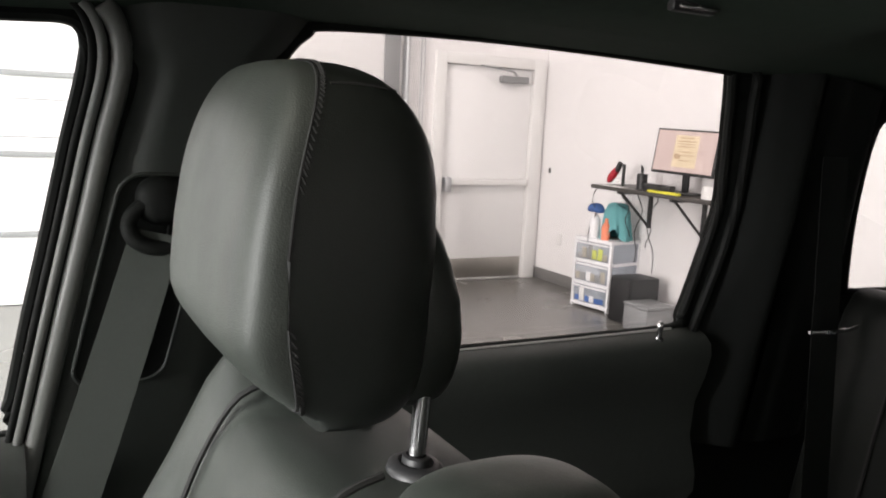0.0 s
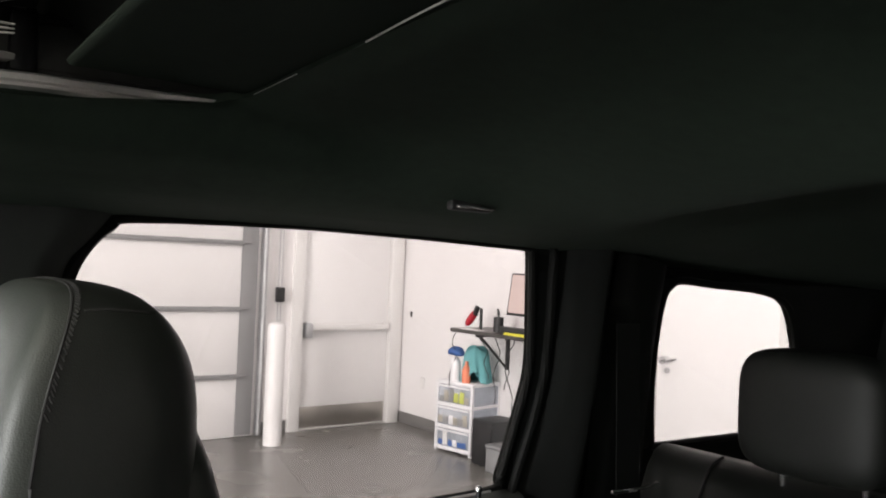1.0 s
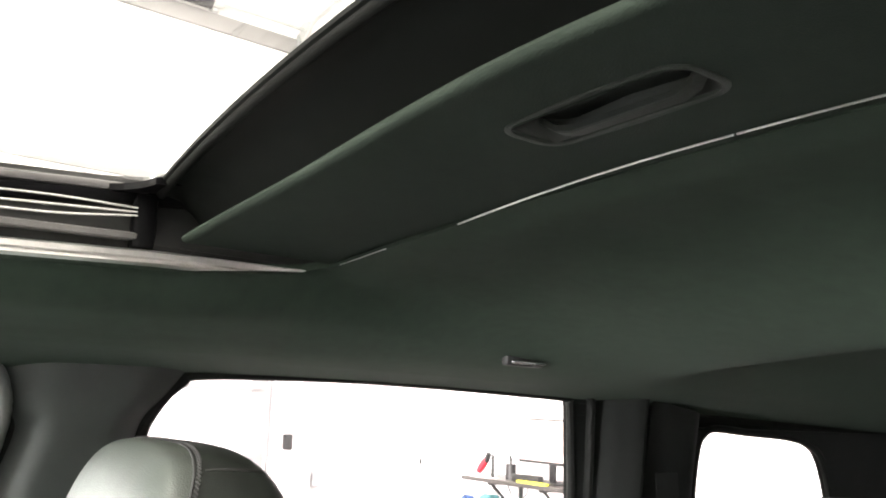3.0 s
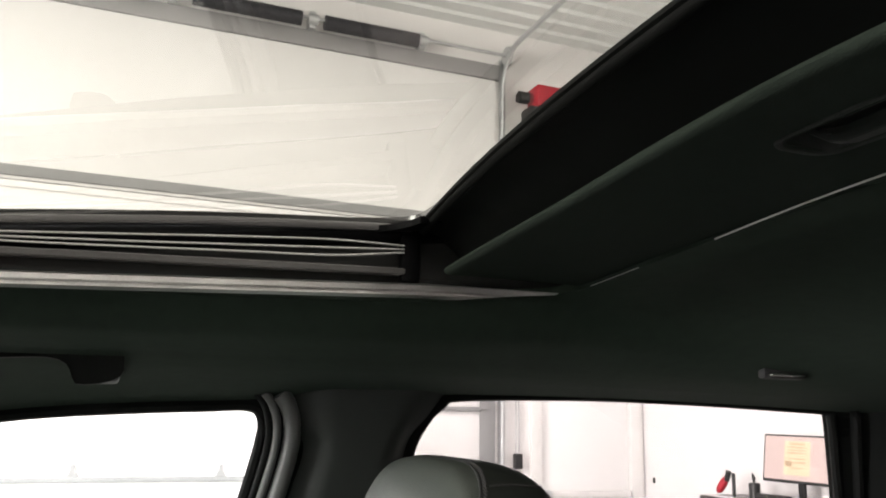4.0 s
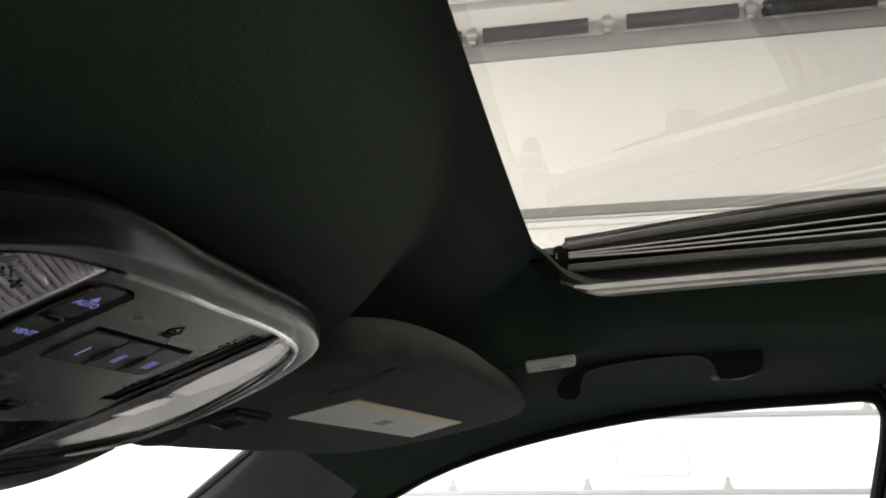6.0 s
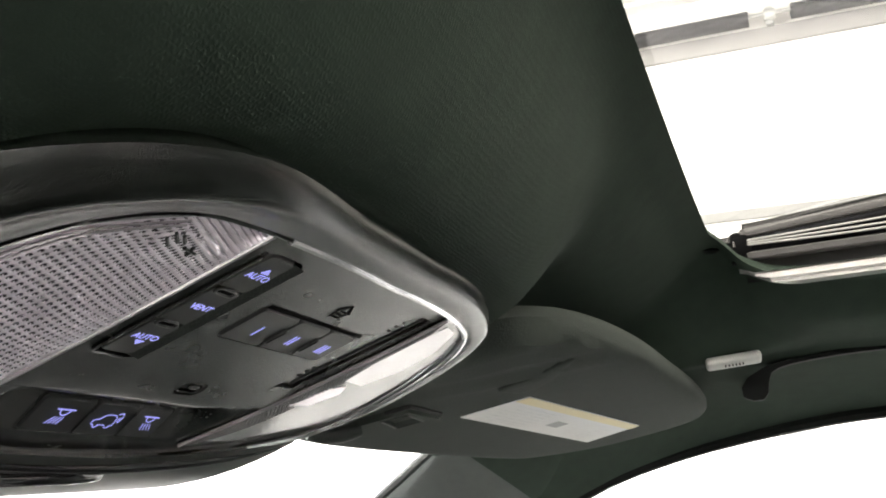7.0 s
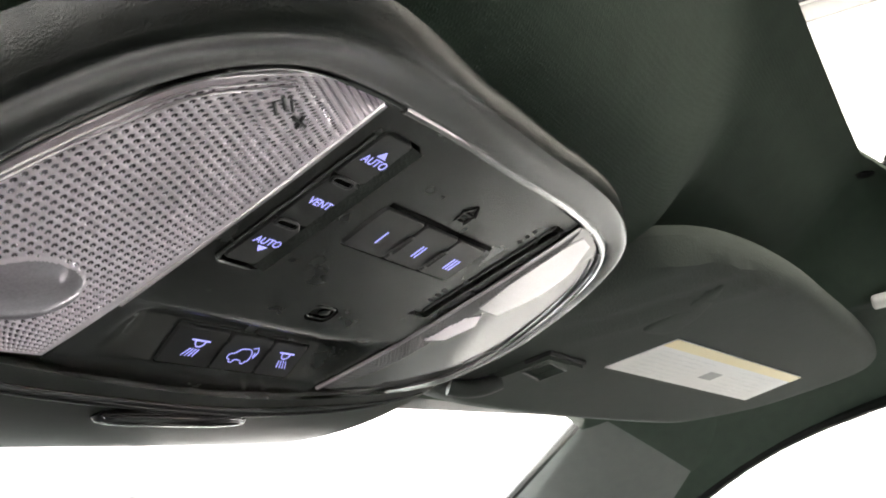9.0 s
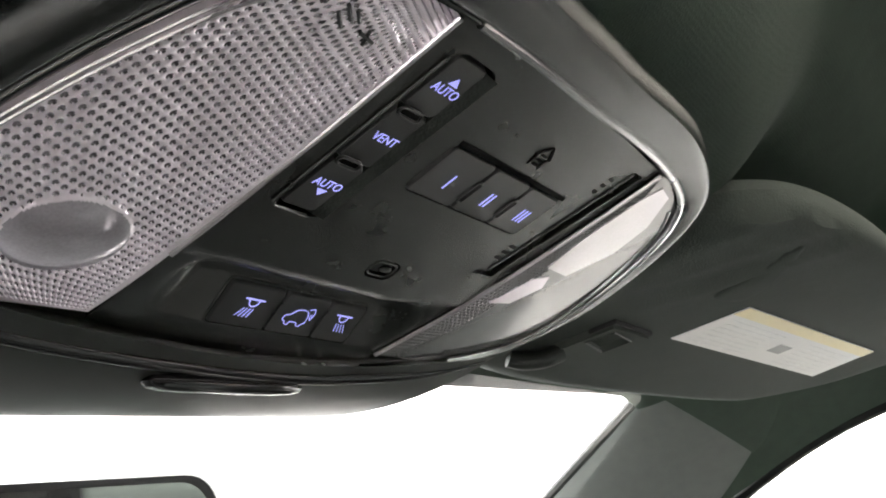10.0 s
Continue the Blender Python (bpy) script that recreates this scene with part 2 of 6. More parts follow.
# ---------------------------------------------------------------- mesh helpers
def part(name, bm, mat, parent=None, label="", smooth=True, angle=40):
    me = bpy.data.meshes.new(name)
    bmesh.ops.recalc_face_normals(bm, faces=bm.faces[:])
    bm.to_mesh(me)
    bm.free()
    me.materials.append(M[mat] if isinstance(mat, str) else mat)
    if smooth:
        me.shade_smooth()
        me.set_sharp_from_angle(angle=radians(angle))
    ob = new(name, me)
    if parent is not None:
        ob.parent = parent
    if label:
        ob["label"] = label
    return ob


def thing(name, label, category, group="", at=(0, 0, 0), kind=""):
    ob = new(name)
    ob.empty_display_size = 0.02
    ob.location = at
    return tagged(ob, label, category, group, kind)


def under(parent, ob):
    """Keep the world coordinates of a part whose thing has its base elsewhere."""
    ob.parent = parent
    ob.matrix_parent_inverse = Matrix.Translation(parent.location).inverted()
    return ob


def box(bm, x0, x1, y0, y1, z0, z1, bevel=0.0, seg=2, m=None):
    vs = [bm.verts.new((x, y, z)) for x in (x0, x1) for y in (y0, y1) for z in (z0, z1)]
    fs = [bm.faces.new([vs[i] for i in q]) for q in ((0, 1, 3, 2), (4, 6, 7, 5), (0, 4, 5, 1), (2, 3, 7, 6), (0, 2, 6, 4), (1, 5, 7, 3))]
    geom = vs
    if bevel:
        es = list({e for f in fs for e in f.edges})
        r = bmesh.ops.bevel(bm, geom=es, offset=bevel, segments=seg, affect="EDGES", profile=0.5)
        geom = list({v for f in r["faces"] for v in f.verts} | {v for v in vs if v.is_valid})
    if m is not None:
        bmesh.ops.transform(bm, matrix=m, verts=[v for v in geom if v.is_valid])
    return bm


def boxed(*a, **k):
    return box(bmesh.new(), *a, **k)


def smoothstep(a, b, x):
    t = min(1.0, max(0.0, (x - a) / (b - a)))
    return t * t * (3 - 2 * t)


def interp(x, table):
    xs = [p[0] for p in table]
    ys = [p[1] for p in table]
    return float(np.interp(x, xs, ys))


def smooth_table(x, table):
    """A monotone cubic through the table's points."""
    n = len(table)
    if x <= table[0][0]:
        return table[0][1]
    if x >= table[-1][0]:
        return table[-1][1]
    d = [(table[k + 1][1] - table[k][1]) / (table[k + 1][0] - table[k][0]) for k in range(n - 1)]
    i = next(k for k in range(n - 1) if x <= table[k + 1][0])

    def slope(k):
        if k == 0 or k == n - 1:
            return d[0] if k == 0 else d[-1]
        return 0.0 if d[k - 1] * d[k] <= 0 else 2 * d[k - 1] * d[k] / (d[k - 1] + d[k])
    h = table[i + 1][0] - table[i][0]
    t = (x - table[i][0]) / h
    return (table[i][1] * (1 + 2 * t) * (1 - t) ** 2 + table[i + 1][1] * t * t * (3 - 2 * t)
            + h * slope(i) * t * (1 - t) ** 2 + h * slope(i + 1) * t * t * (t - 1))


def curve_points(ctrl, steps=8, closed=True):
    """Catmull-Rom through the control points."""
    pts, n = [], len(ctrl)
    c = [Vector(p) for p in ctrl]
    for i in range(n if closed else n - 1):
        if closed:
            a, b, d, e = c[i - 1], c[i], c[(i + 1) % n], c[(i + 2) % n]
        else:
            a, b, d, e = c[max(i - 1, 0)], c[i], c[i + 1], c[min(i + 2, n - 1)]
        for k in range(steps):
            t = k / steps
            pts.append(0.5 * (2 * b + (d - a) * t + (2 * a - 5 * b + 4 * d - e) * t * t + (3 * b - a - 3 * d + e) * t ** 3))
    if not closed:
        pts.append(c[-1])
    return pts


def tube(bm, pts, r, n=8, closed=False, flat=1.0, up=(0, 0, 1)):
    """A tube along points; flat squeezes it along the up direction."""
    pts = [Vector(p) for p in pts]
    rings, count = [], len(pts)
    for i, p in enumerate(pts):
        a = pts[(i - 1) % count] if closed or i else p
        b = pts[(i + 1) % count] if closed or i < count - 1 else p
        d = (b - a).normalized()
        side = d.cross(Vector(up))
        side = side.normalized() if side.length > 1e-5 else Vector((1, 0, 0))
        top = side.cross(d).normalized()
        rad = r(i / max(1, count - 1)) if callable(r) else r
        rings.append([bm.verts.new(p + side * math.cos(2 * math.pi * k / n) * rad + top * math.sin(2 * math.pi * k / n) * rad * flat) for k in range(n)])
    for i in range(count if closed else count - 1):
        p, q = rings[i], rings[(i + 1) % count]
        for k in range(n):
            bm.faces.new((p[k], p[(k + 1) % n], q[(k + 1) % n], q[k]))
    if not closed:
        bm.faces.new(rings[0][::-1])
        bm.faces.new(rings[-1])
    return bm


def loft(bm, rings, closed=True, cap=False):
    vs = [[bm.verts.new(p) for p in r] for r in rings]
    n = len(vs[0])
    for a, b in zip(vs, vs[1:]):
        for k in range(n if closed else n - 1):
            bm.faces.new((a[k], a[(k + 1) % n], b[(k + 1) % n], b[k]))
    if cap:
        bm.faces.new(vs[0][::-1])
        bm.faces.new(vs[-1])
    return vs


def plate(bm, outline, holes, place, depth):
    """A sheet of the given outline with holes, from 2D points; place(a, b, d) gives the world point at depth d."""
    loops = [outline] + list(holes)
    flat = [p for lp in loops for p in lp]
    tris = tessellate_polygon([[Vector((p[0], p[1], 0)) for p in lp] for lp in loops])
    front = [bm.verts.new(place(p[0], p[1], 0)) for p in flat]
    back = [bm.verts.new(place(p[0], p[1], depth)) for p in flat]
    for t in tris:
        try:
            bm.faces.new([front[i] for i in t])
            bm.faces.new([back[i] for i in reversed(t)])
        except ValueError:
            pass
    k = 0
    for lp in loops:
        n = len(lp)
        for i in range(n):
            a, b = k + i, k + (i + 1) % n
            bm.faces.new((front[a], front[b], back[b], back[a]))
        k += n
    return bm


def cyl(bm, p, q, r, n=20, r2=None):
    p, q = Vector(p), Vector(q)
    d = (q - p).normalized()
    s = d.orthogonal().normalized()
    u = d.cross(s)
    rings = [[c + (s * math.cos(2 * math.pi * k / n) + u * math.sin(2 * math.pi * k / n)) * rr for k in range(n)] for c, rr in ((p, r), (q, r if r2 is None else r2))]
    loft(bm, rings, cap=True)
    return bm


def blob(bm, center, size, power=2.6, nu=28, nv=18, shape=None):
    """A rounded block: a superellipsoid, reshaped by shape(x, y, z)."""
    rings = []
    for j in range(1, nv):
        ph = -math.pi / 2 + math.pi * j / nv
        ring = []
        for i in range(nu):
            th = 2 * math.pi * i / nu

            def f(c):
                return math.copysign(abs(c) ** (2 / power), c)
            p = Vector((f(math.cos(ph)) * f(math.cos(th)), f(math.cos(ph)) * f(math.sin(th)), f(math.sin(ph))))
            p = Vector(shape(*p)) if shape else p
            ring.append(Vector(center) + Vector((p.x * size[0], p.y * size[1], p.z * size[2])))
        rings.append(ring)
    loft(bm, rings, cap=True)
    return bm


# ---------------------------------------------------------------- garage shell
def slab(name, x0, x1, y0, y1, z0, z1, mat, label, category="wall"):
    ob = part(name, boxed(x0, x1, y0, y1, z0, z1), mat, smooth=False)
    return tagged(ob, label, category, kind="structure")


GD0, GD1, GD_TOP = -2.98, 2.86, 4.88
DR0, DR1, DR_TOP = -4.412, -3.446, 2.04

slab("ground", LEFT_X, WALL_X + 0.3, WALL_Y - 0.3, FRONT_Y + 0.3, -0.2, 0.0, "epoxy", "smooth grey epoxy garage floor", "floor")
bm = bmesh.new()
for a, b, c, d in ((WALL_Y, DR0, 0, CEIL), (DR0, DR1, DR_TOP, CEIL), (DR1, GD0, 0, CEIL), (GD0, GD1, GD_TOP, CEIL), (GD1, FRONT_Y, 0, CEIL)):
    box(bm, WALL_X, WALL_X + 0.2, a, b, c, d)
tagged(part("wall_east", bm, "white_paint", smooth=False), "white painted garage wall with a bay door", "wall", kind="structure")
slab("wall_south", LEFT_X, WALL_X + 0.2, WALL_Y - 0.2, WALL_Y, 0, CEIL, "white_paint", "plain white painted garage wall")
slab("wall_west", LEFT_X - 0.2, LEFT_X, WALL_Y - 0.2, FRONT_Y + 0.2, 0, CEIL, "white_paint", "plain white painted garage wall")
bm = bmesh.new()
for a, b, c, d in ((LEFT_X, -2.3, 0, CEIL), (2.3, WALL_X + 0.2, 0, CEIL), (-2.3, 2.3, 4.2, CEIL)):
    box(bm, a, b, FRONT_Y, FRONT_Y + 0.2, c, d)
tagged(part("wall_north", bm, "white_paint", smooth=False), "unseen white garage wall, left open for the added fill light", "wall", kind="structure")
# ribbed ceiling: trapezoid ribs that run along y
bm = bmesh.new()
prof, x = [], LEFT_X
while x < WALL_X + 0.2:
    prof += [(x, CEIL), (x + 0.14, CEIL), (x + 0.16, CEIL - 0.03), (x + 0.20, CEIL - 0.03), (x + 0.22, CEIL)]
    x += 0.225
lo = [[Vector((a, y, b)) for a, b in prof] for y in (WALL_Y, FRONT_Y)]
hi = [[Vector((a, y, CEIL + 0.12)) for a, b in prof] for y in (WALL_Y, FRONT_Y)]
loft(bm, lo, closed=False)
loft(bm, hi, closed=False)
tagged(part("ceiling", bm, "ceiling", smooth=False), "white ribbed steel garage ceiling", "ceiling", kind="structure")
bm = bmesh.new()
box(bm, 5.48, WALL_X - 0.002, WALL_Y, WALL_Y + 0.014, 0, 0.11, 0.003)
box(bm, WALL_X - 0.014, WALL_X, DR1 + 0.125, GD0 - 0.07, 0, 0.11, 0.003)
tagged(part("baseboard", bm, "base"), "grey rubber cove baseboard", "baseboard", kind="structure")

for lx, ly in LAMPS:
    lamp = thing("ceiling_light", "assumed LED fixture under the ribbed ceiling, out of view", "ceiling light", "garage ceiling lights", (lx, ly, CEIL - 0.03))
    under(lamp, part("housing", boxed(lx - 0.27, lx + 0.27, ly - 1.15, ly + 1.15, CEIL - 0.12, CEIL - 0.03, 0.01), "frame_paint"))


# ---------------------------------------------------------------- bay door
bay = thing("garage_door", "white insulated sectional overhead door, closed", "garage door", at=(WALL_X, (GD0 + GD1) / 2, 0))
seams = [0.0, 0.53, 1.12, 1.70, 2.30, 2.90, 3.36, GD_TOP]
for k, (a, b) in enumerate(zip(seams, seams[1:])):
    sec = under(bay, part("door_section", boxed(WALL_X - 0.03, WALL_X + 0.02, GD0 + 0.01, GD1 - 0.01, a + 0.004, b - 0.004, 0.006), "white_panel"))
    if 0 < k < 6:
        rib = part("strut", boxed(WALL_X - 0.062, WALL_X - 0.0305, GD0 + 0.16, GD1 - 0.16, a - 0.012, a + 0.028, 0.006), "seam", bay, "grey rib along the joint")
        rib.matrix_parent_inverse = Matrix.Translation(bay.location).inverted()
under(bay, part("strut", boxed(WALL_X - 0.062, WALL_X - 0.0305, GD0 + 0.02, GD1 - 0.02, 3.385, 3.47, 0.006), "seam", label="grey rib along the joint"))
under(bay, part("joint_lip", boxed(WALL_X - 0.050, WALL_X - 0.0305, GD0 + 0.02, GD1 - 0.02, 3.295, 3.34, 0.006), "white_panel", label="white rolled lip under the joint"))
for edge in (GD0 + 0.01, GD1 - 0.16):
    under(bay, part("end_stile", boxed(WALL_X - 0.045, WALL_X - 0.031, edge, edge + 0.15, 0.02, 3.48, 0.003), "seam", label="grey galvanised end stile"))


def hinge_mesh():
    bm = bmesh.new()
    vs = [(-0.045, 0.0), (0.045, 0.0), (0.036, 0.042), (0.018, 0.068), (0.014, 0.118), (-0.014, 0.118), (-0.018, 0.068), (-0.036, 0.042)]
    plate(bm, vs, [], lambda a, b, d: (d, a, b), 0.012)
    cyl(bm, (-0.008, -0.03, 0.012), (-0.008, 0.03, 0.012), 0.010, 10)
    me = bpy.data.meshes.new("hinge")
    bmesh.ops.recalc_face_normals(bm, faces=bm.faces[:])
    bm.to_mesh(me)
    bm.free()
    me.materials.append(M["header"])
    return me


hinge = hinge_mesh()
for z in seams[1:-2]:
    for y in (1.553, 0.473, -0.598, -1.67, -2.86):
        o = new("hinge", hinge)
        o.location = (WALL_X - 0.044 if y > -2.5 else WALL_X - 0.059, y, z + 0.0)
        under(bay, o)
bm = bmesh.new()
for a, b, c, d in ((-0.322, 0.238, 1.247, 1.256), (-0.322, 0.238, 1.521, 1.530), (-0.322, -0.314, 1.256, 1.521), (0.230, 0.238, 1.256, 1.521)):
    box(bm, WALL_X - 0.036, WALL_X - 0.0305, a, b, c, d)
under(bay, part("lite_frame", bm, "seam", label="thin frame of a blanked light in the panel"))
under(bay, part("top_rail", boxed(WALL_X - 0.06, WALL_X - 0.001, GD0 - 0.02, GD1 + 0.02, GD_TOP - 0.003, GD_TOP + 0.15, 0.004), "header", label="grey header rail in shade"))

# vertical tracks, curve and horizontal run
for yy, sgn in ((GD0 - 0.045, -1), (GD1 + 0.045, 1)):
    track = thing("door_track", "galvanised steel track of the overhead door", "door track", "overhead door tracks", (WALL_X, yy, 0))
    pts = [Vector((WALL_X - 0.06, yy, 0.02)), Vector((WALL_X - 0.06, yy, 4.75))]
    for k in range(1, 9):
        a = k / 8 * math.pi / 2
        pts.append(Vector((WALL_X - 0.06 - 0.38 * (1 - math.cos(a)), yy, 4.75 + 0.38 * math.sin(a))))
    pts.append(Vector((WALL_X - 3.4, yy, 5.14)))
    under(track, part("rail", tube(bmesh.new(), pts, 0.03, 8, flat=0.7, up=(0, 1, 0)), "galv"))
    bm = bmesh.new()
    box(bm, WALL_X - 0.03, WALL_X - 0.002, yy - 0.05 if sgn < 0 else yy - 0.01, yy + 0.01 if sgn < 0 else yy + 0.05, 0.0, 5.1, 0.002)
    under(track, part("angle_iron", bm, "galv"))
    for z in (0.4, 1.1, 1.7, 2.4, 3.1, 3.8, 4.4):
        under(track, part("bracket", boxed(WALL_X - 0.085, WALL_X - 0.03, yy - 0.02, yy + 0.02, z, z + 0.07, 0.003), "galv"))

# torsion shaft and springs
shaft = thing("torsion_shaft", "steel torsion shaft with dark coil springs over the bay door", "door spring", at=(WALL_X - 0.15, 0, 5.1))
under(shaft, part("shaft", cyl(bmesh.new(), (WALL_X - 0.15, GD0 - 0.1, 5.10), (WALL_X - 0.15, GD1 + 0.1, 5.10), 0.016), "galv"))
for a, b in ((2.31, 1.38), (1.18, 0.25), (-0.08, -1.01), (-1.22, -2.11)):
    bm = bmesh.new()
    n = 260
    pts = [Vector((WALL_X - 0.15 + 0.066 * math.cos(k * 0.75), a + (b - a) * k / n, 5.08 + 0.066 * math.sin(k * 0.75))) for k in range(n + 1)]
    tube(bm, pts, 0.0045, 5)
    cyl(bm, (WALL_X - 0.15, a, 5.08), (WALL_X - 0.15, b, 5.08), 0.0645, 20)
    under(shaft, part("coil_spring", bm, "spring"))
for y in (1.28, 0.085, -1.115, -2.16):
    bm = bmesh.new()
    cyl(bm, (WALL_X - 0.15, y - 0.045, 5.09), (WALL_X - 0.15, y + 0.045, 5.09), 0.045, 14)
    box(bm, WALL_X - 0.13, WALL_X - 0.001, y - 0.03, y + 0.03, 5.02, 5.18, 0.004)
    under(shaft, part("bearing_bracket", bm, "galv"))
for y in (GD0 - 0.06, GD1 + 0.06):
    bm = bmesh.new()
    cyl(bm, (WALL_X - 0.15, y - 0.02, 5.10), (WALL_X - 0.15, y + 0.02, 5.10), 0.09, 24)
    box(bm, WALL_X - 0.17, WALL_X - 0.001, y - 0.035, y - 0.025, 5.0, 5.2, 0.002)
    under(shaft, part("cable_drum", bm, "galv"))

opener = thing("door_opener", "red and black jackshaft opener box on the wall", "door opener", at=(WALL_X - 0.1, -3.42, 4.5))
under(opener, part("red_cover", boxed(WALL_X - 0.26, WALL_X - 0.03, -3.57, -3.31, 4.60, 4.82, 0.02), "red"))
under(opener, part("gearbox", boxed(WALL_X - 0.24, WALL_X - 0.03, -3.60, -3.24, 4.42, 4.598, 0.02), "black"))
under(opener, part("motor", cyl(bmesh.new(), (WALL_X - 0.14, -3.26, 4.70), (WALL_X - 0.14, -3.16, 4.70), 0.06, 18), "black"))
under(opener, part("terminal_box", boxed(WALL_X - 0.20, WALL_X - 0.06, -3.34, -3.20, 4.26, 4.418, 0.015), "black"))
under(opener, part("release_knob", cyl(bmesh.new(), (WALL_X - 0.12, -3.60, 4.60), (WALL_X - 0.12, -3.68, 4.60), 0.05, 18), "frame_paint"))
ctrl = thing("door_control", "small grey chain control box with a conduit above", "switch box", at=(WALL_X - 0.03, -3.20, 1.18))
under(ctrl, part("box_body", boxed(WALL_X - 0.07, WALL_X - 0.002, -3.235, -3.165, 1.19, 1.325, 0.008), "black"))
bm = bmesh.new()
for y in (-3.215, -3.185):
    tube(bm, [(WALL_X - 0.03, y, 0.95), (WALL_X - 0.03, y, 1.6), (WALL_X - 0.03, y, 4.3)], 0.006, 6, up=(1, 0, 0))
under(ctrl, part("pull_chain", bm, "galv"))

bol = thing("bollard", "white plastic-sleeved bollard on the garage floor", "bollard", at=(6.22, -3.0, 0))
bm = bmesh.new()
loft(bm, [[Vector((6.22 + r * math.cos(a), -3.0 + r * math.sin(a), z)) for a in [2 * math.pi * k / 24 for k in range(24)]]
          for r, z in ((0.078, 0.0), (0.078, 0.98), (0.074, 1.01), (0.060, 1.03), (0.02, 1.04))], cap=True)
under(bol, part("sleeve", bm, "white_panel"))

# ---------------------------------------------------------------- personnel door
door = thing("door_1", "white steel exit door with panic bar and kick plate", "door", at=(WALL_X, (DR0 + DR1) / 2, 0), kind="structure")
bm = bmesh.new()
box(bm, WALL_X - 0.035, WALL_X + 0.1, DR1 - 0.002, DR1 + 0.11, 0, DR_TOP + 0.10, 0.006)
box(bm, WALL_X - 0.035, WALL_X + 0.1, DR0 - 0.13, DR0 + 0.002, 0, DR_TOP + 0.10, 0.006)
box(bm, WALL_X - 0.035, WALL_X + 0.1, DR0, DR1, DR_TOP, DR_TOP + 0.10, 0.006)
under(door, part("door_frame", bm, "frame_paint"))
under(door, part("door_leaf", boxed(WALL_X + 0.012, WALL_X + 0.057, DR0 + 0.005, DR1 - 0.005, 0.012, DR_TOP - 0.004, 0.003), "white_panel"))
under(door, part("kick_plate", boxed(WALL_X + 0.008, WALL_X + 0.0118, DR0 + 0.02, DR1 - 0.02, 0.02, 0.215, 0.001), "steel", label="brushed steel kick plate"))
under(door, part("threshold", boxed(WALL_X - 0.02, WALL_X + 0.06, DR0, DR1, 0.0, 0.012, 0.003), "alu"))
bm = bmesh.new()
box(bm, WALL_X - 0.065, WALL_X - 0.025, DR0 + 0.04, DR1 - 0.02, 0.93, 0.985, 0.008)
box(bm, WALL_X - 0.06, WALL_X + 0.011, DR0 + 0.03, DR0 + 0.09, 0.92, 0.995, 0.006)
under(door, part("panic_bar", bm, "frame_paint", label="grey panic bar"))
under(door, part("latch_case", boxed(WALL_X - 0.075, WALL_X + 0.011, DR1 - 0.09, DR1 - 0.02, 0.86, 1.0, 0.012), "galv"))
bm = bmesh.new()
box(bm, WALL_X - 0.06, WALL_X + 0.011, DR0 + 0.08, DR0 + 0.38, 1.90, 1.965, 0.01)
tube(bm, [(WALL_X - 0.03, DR0 + 0.2, 1.97), (WALL_X - 0.2, DR0 + 0.36, 2.0), (WALL_X - 0.02, DR0 + 0.62, 2.045)], 0.009, 6)
under(door, part("door_closer", bm, "seam", label="grey door closer"))

# far door in the south wall
door2 = thing("door_2", "white door with a lever handle in the wall", "door", at=(2.98, WALL_Y, 0), kind="structure")
under(door2, part("door_leaf", boxed(2.53, 3.44, WALL_Y + 0.004, WALL_Y + 0.03, 0.01, 2.04, 0.003), "white_panel"))
bm = bmesh.new()
cyl(bm, (3.37, WALL_Y + 0.03, 1.0), (3.37, WALL_Y + 0.075, 1.0), 0.028, 16)
tube(bm, [(3.37, WALL_Y + 0.075, 1.0), (3.30, WALL_Y + 0.078, 1.005), (3.25, WALL_Y + 0.075, 1.02)], 0.011, 8)
cyl(bm, (3.35, WALL_Y + 0.03, 0.93), (3.35, WALL_Y + 0.055, 0.93), 0.022, 14)
under(door2, part("door_handle", bm, "chrome", label="chrome lever handle"))
bm = bmesh.new()
box(bm, 2.41, 2.526, WALL_Y + 0.002, WALL_Y + 0.045, 0, 2.14, 0.004)
box(bm, 3.444, 3.55, WALL_Y + 0.002, WALL_Y + 0.045, 0, 2.14, 0.004)
box(bm, 2.526, 3.444, WALL_Y + 0.002, WALL_Y + 0.045, 2.044, 2.14, 0.004)
under(door2, part("door_frame", bm, "frame_paint"))

# wall switch and outlet
sw = part("wall_switch", boxed(6.475, 6.497, WALL_Y + 0.001, WALL_Y + 0.015, 1.06, 1.115, 0.004), "black")
tagged(sw, "small black wall switch beside the exit door", "switch")
ot = part("wall_outlet", boxed(6.22, 6.29, WALL_Y + 0.001, WALL_Y + 0.012, 0.38, 0.49, 0.004), "frame_paint")
tagged(ot, "white wall outlet plate", "outlet")

# ---------------------------------------------------------------- wall desk and its things
DZ, DX0, DX1, DY = 1.062, 3.75, 5.30, -4.15
desk = thing("wall_desk", "dark laminate wall desk on black folding brackets", "desk", at=(4.5, WALL_Y, DZ))
under(desk, part("desk_top", boxed(DX0, DX1, WALL_Y + 0.002, DY, DZ - 0.032, DZ, 0.004), "wood"))
for x in (5.02, 4.42, 3.95):
    bm = bmesh.new()
    box(bm, x - 0.015, x + 0.015, WALL_Y + 0.002, WALL_Y + 0.03, DZ - 0.34, DZ - 0.032, 0.003)
    box(bm, x - 0.015, x + 0.015, WALL_Y + 0.03, DY - 0.06, DZ - 0.058, DZ - 0.032, 0.003)
    tube(bm, [(x, WALL_Y + 0.02, DZ - 0.33), (x, DY - 0.10, DZ - 0.05)], 0.011, 6)
    under(desk, part("bracket", bm, "black_metal"))
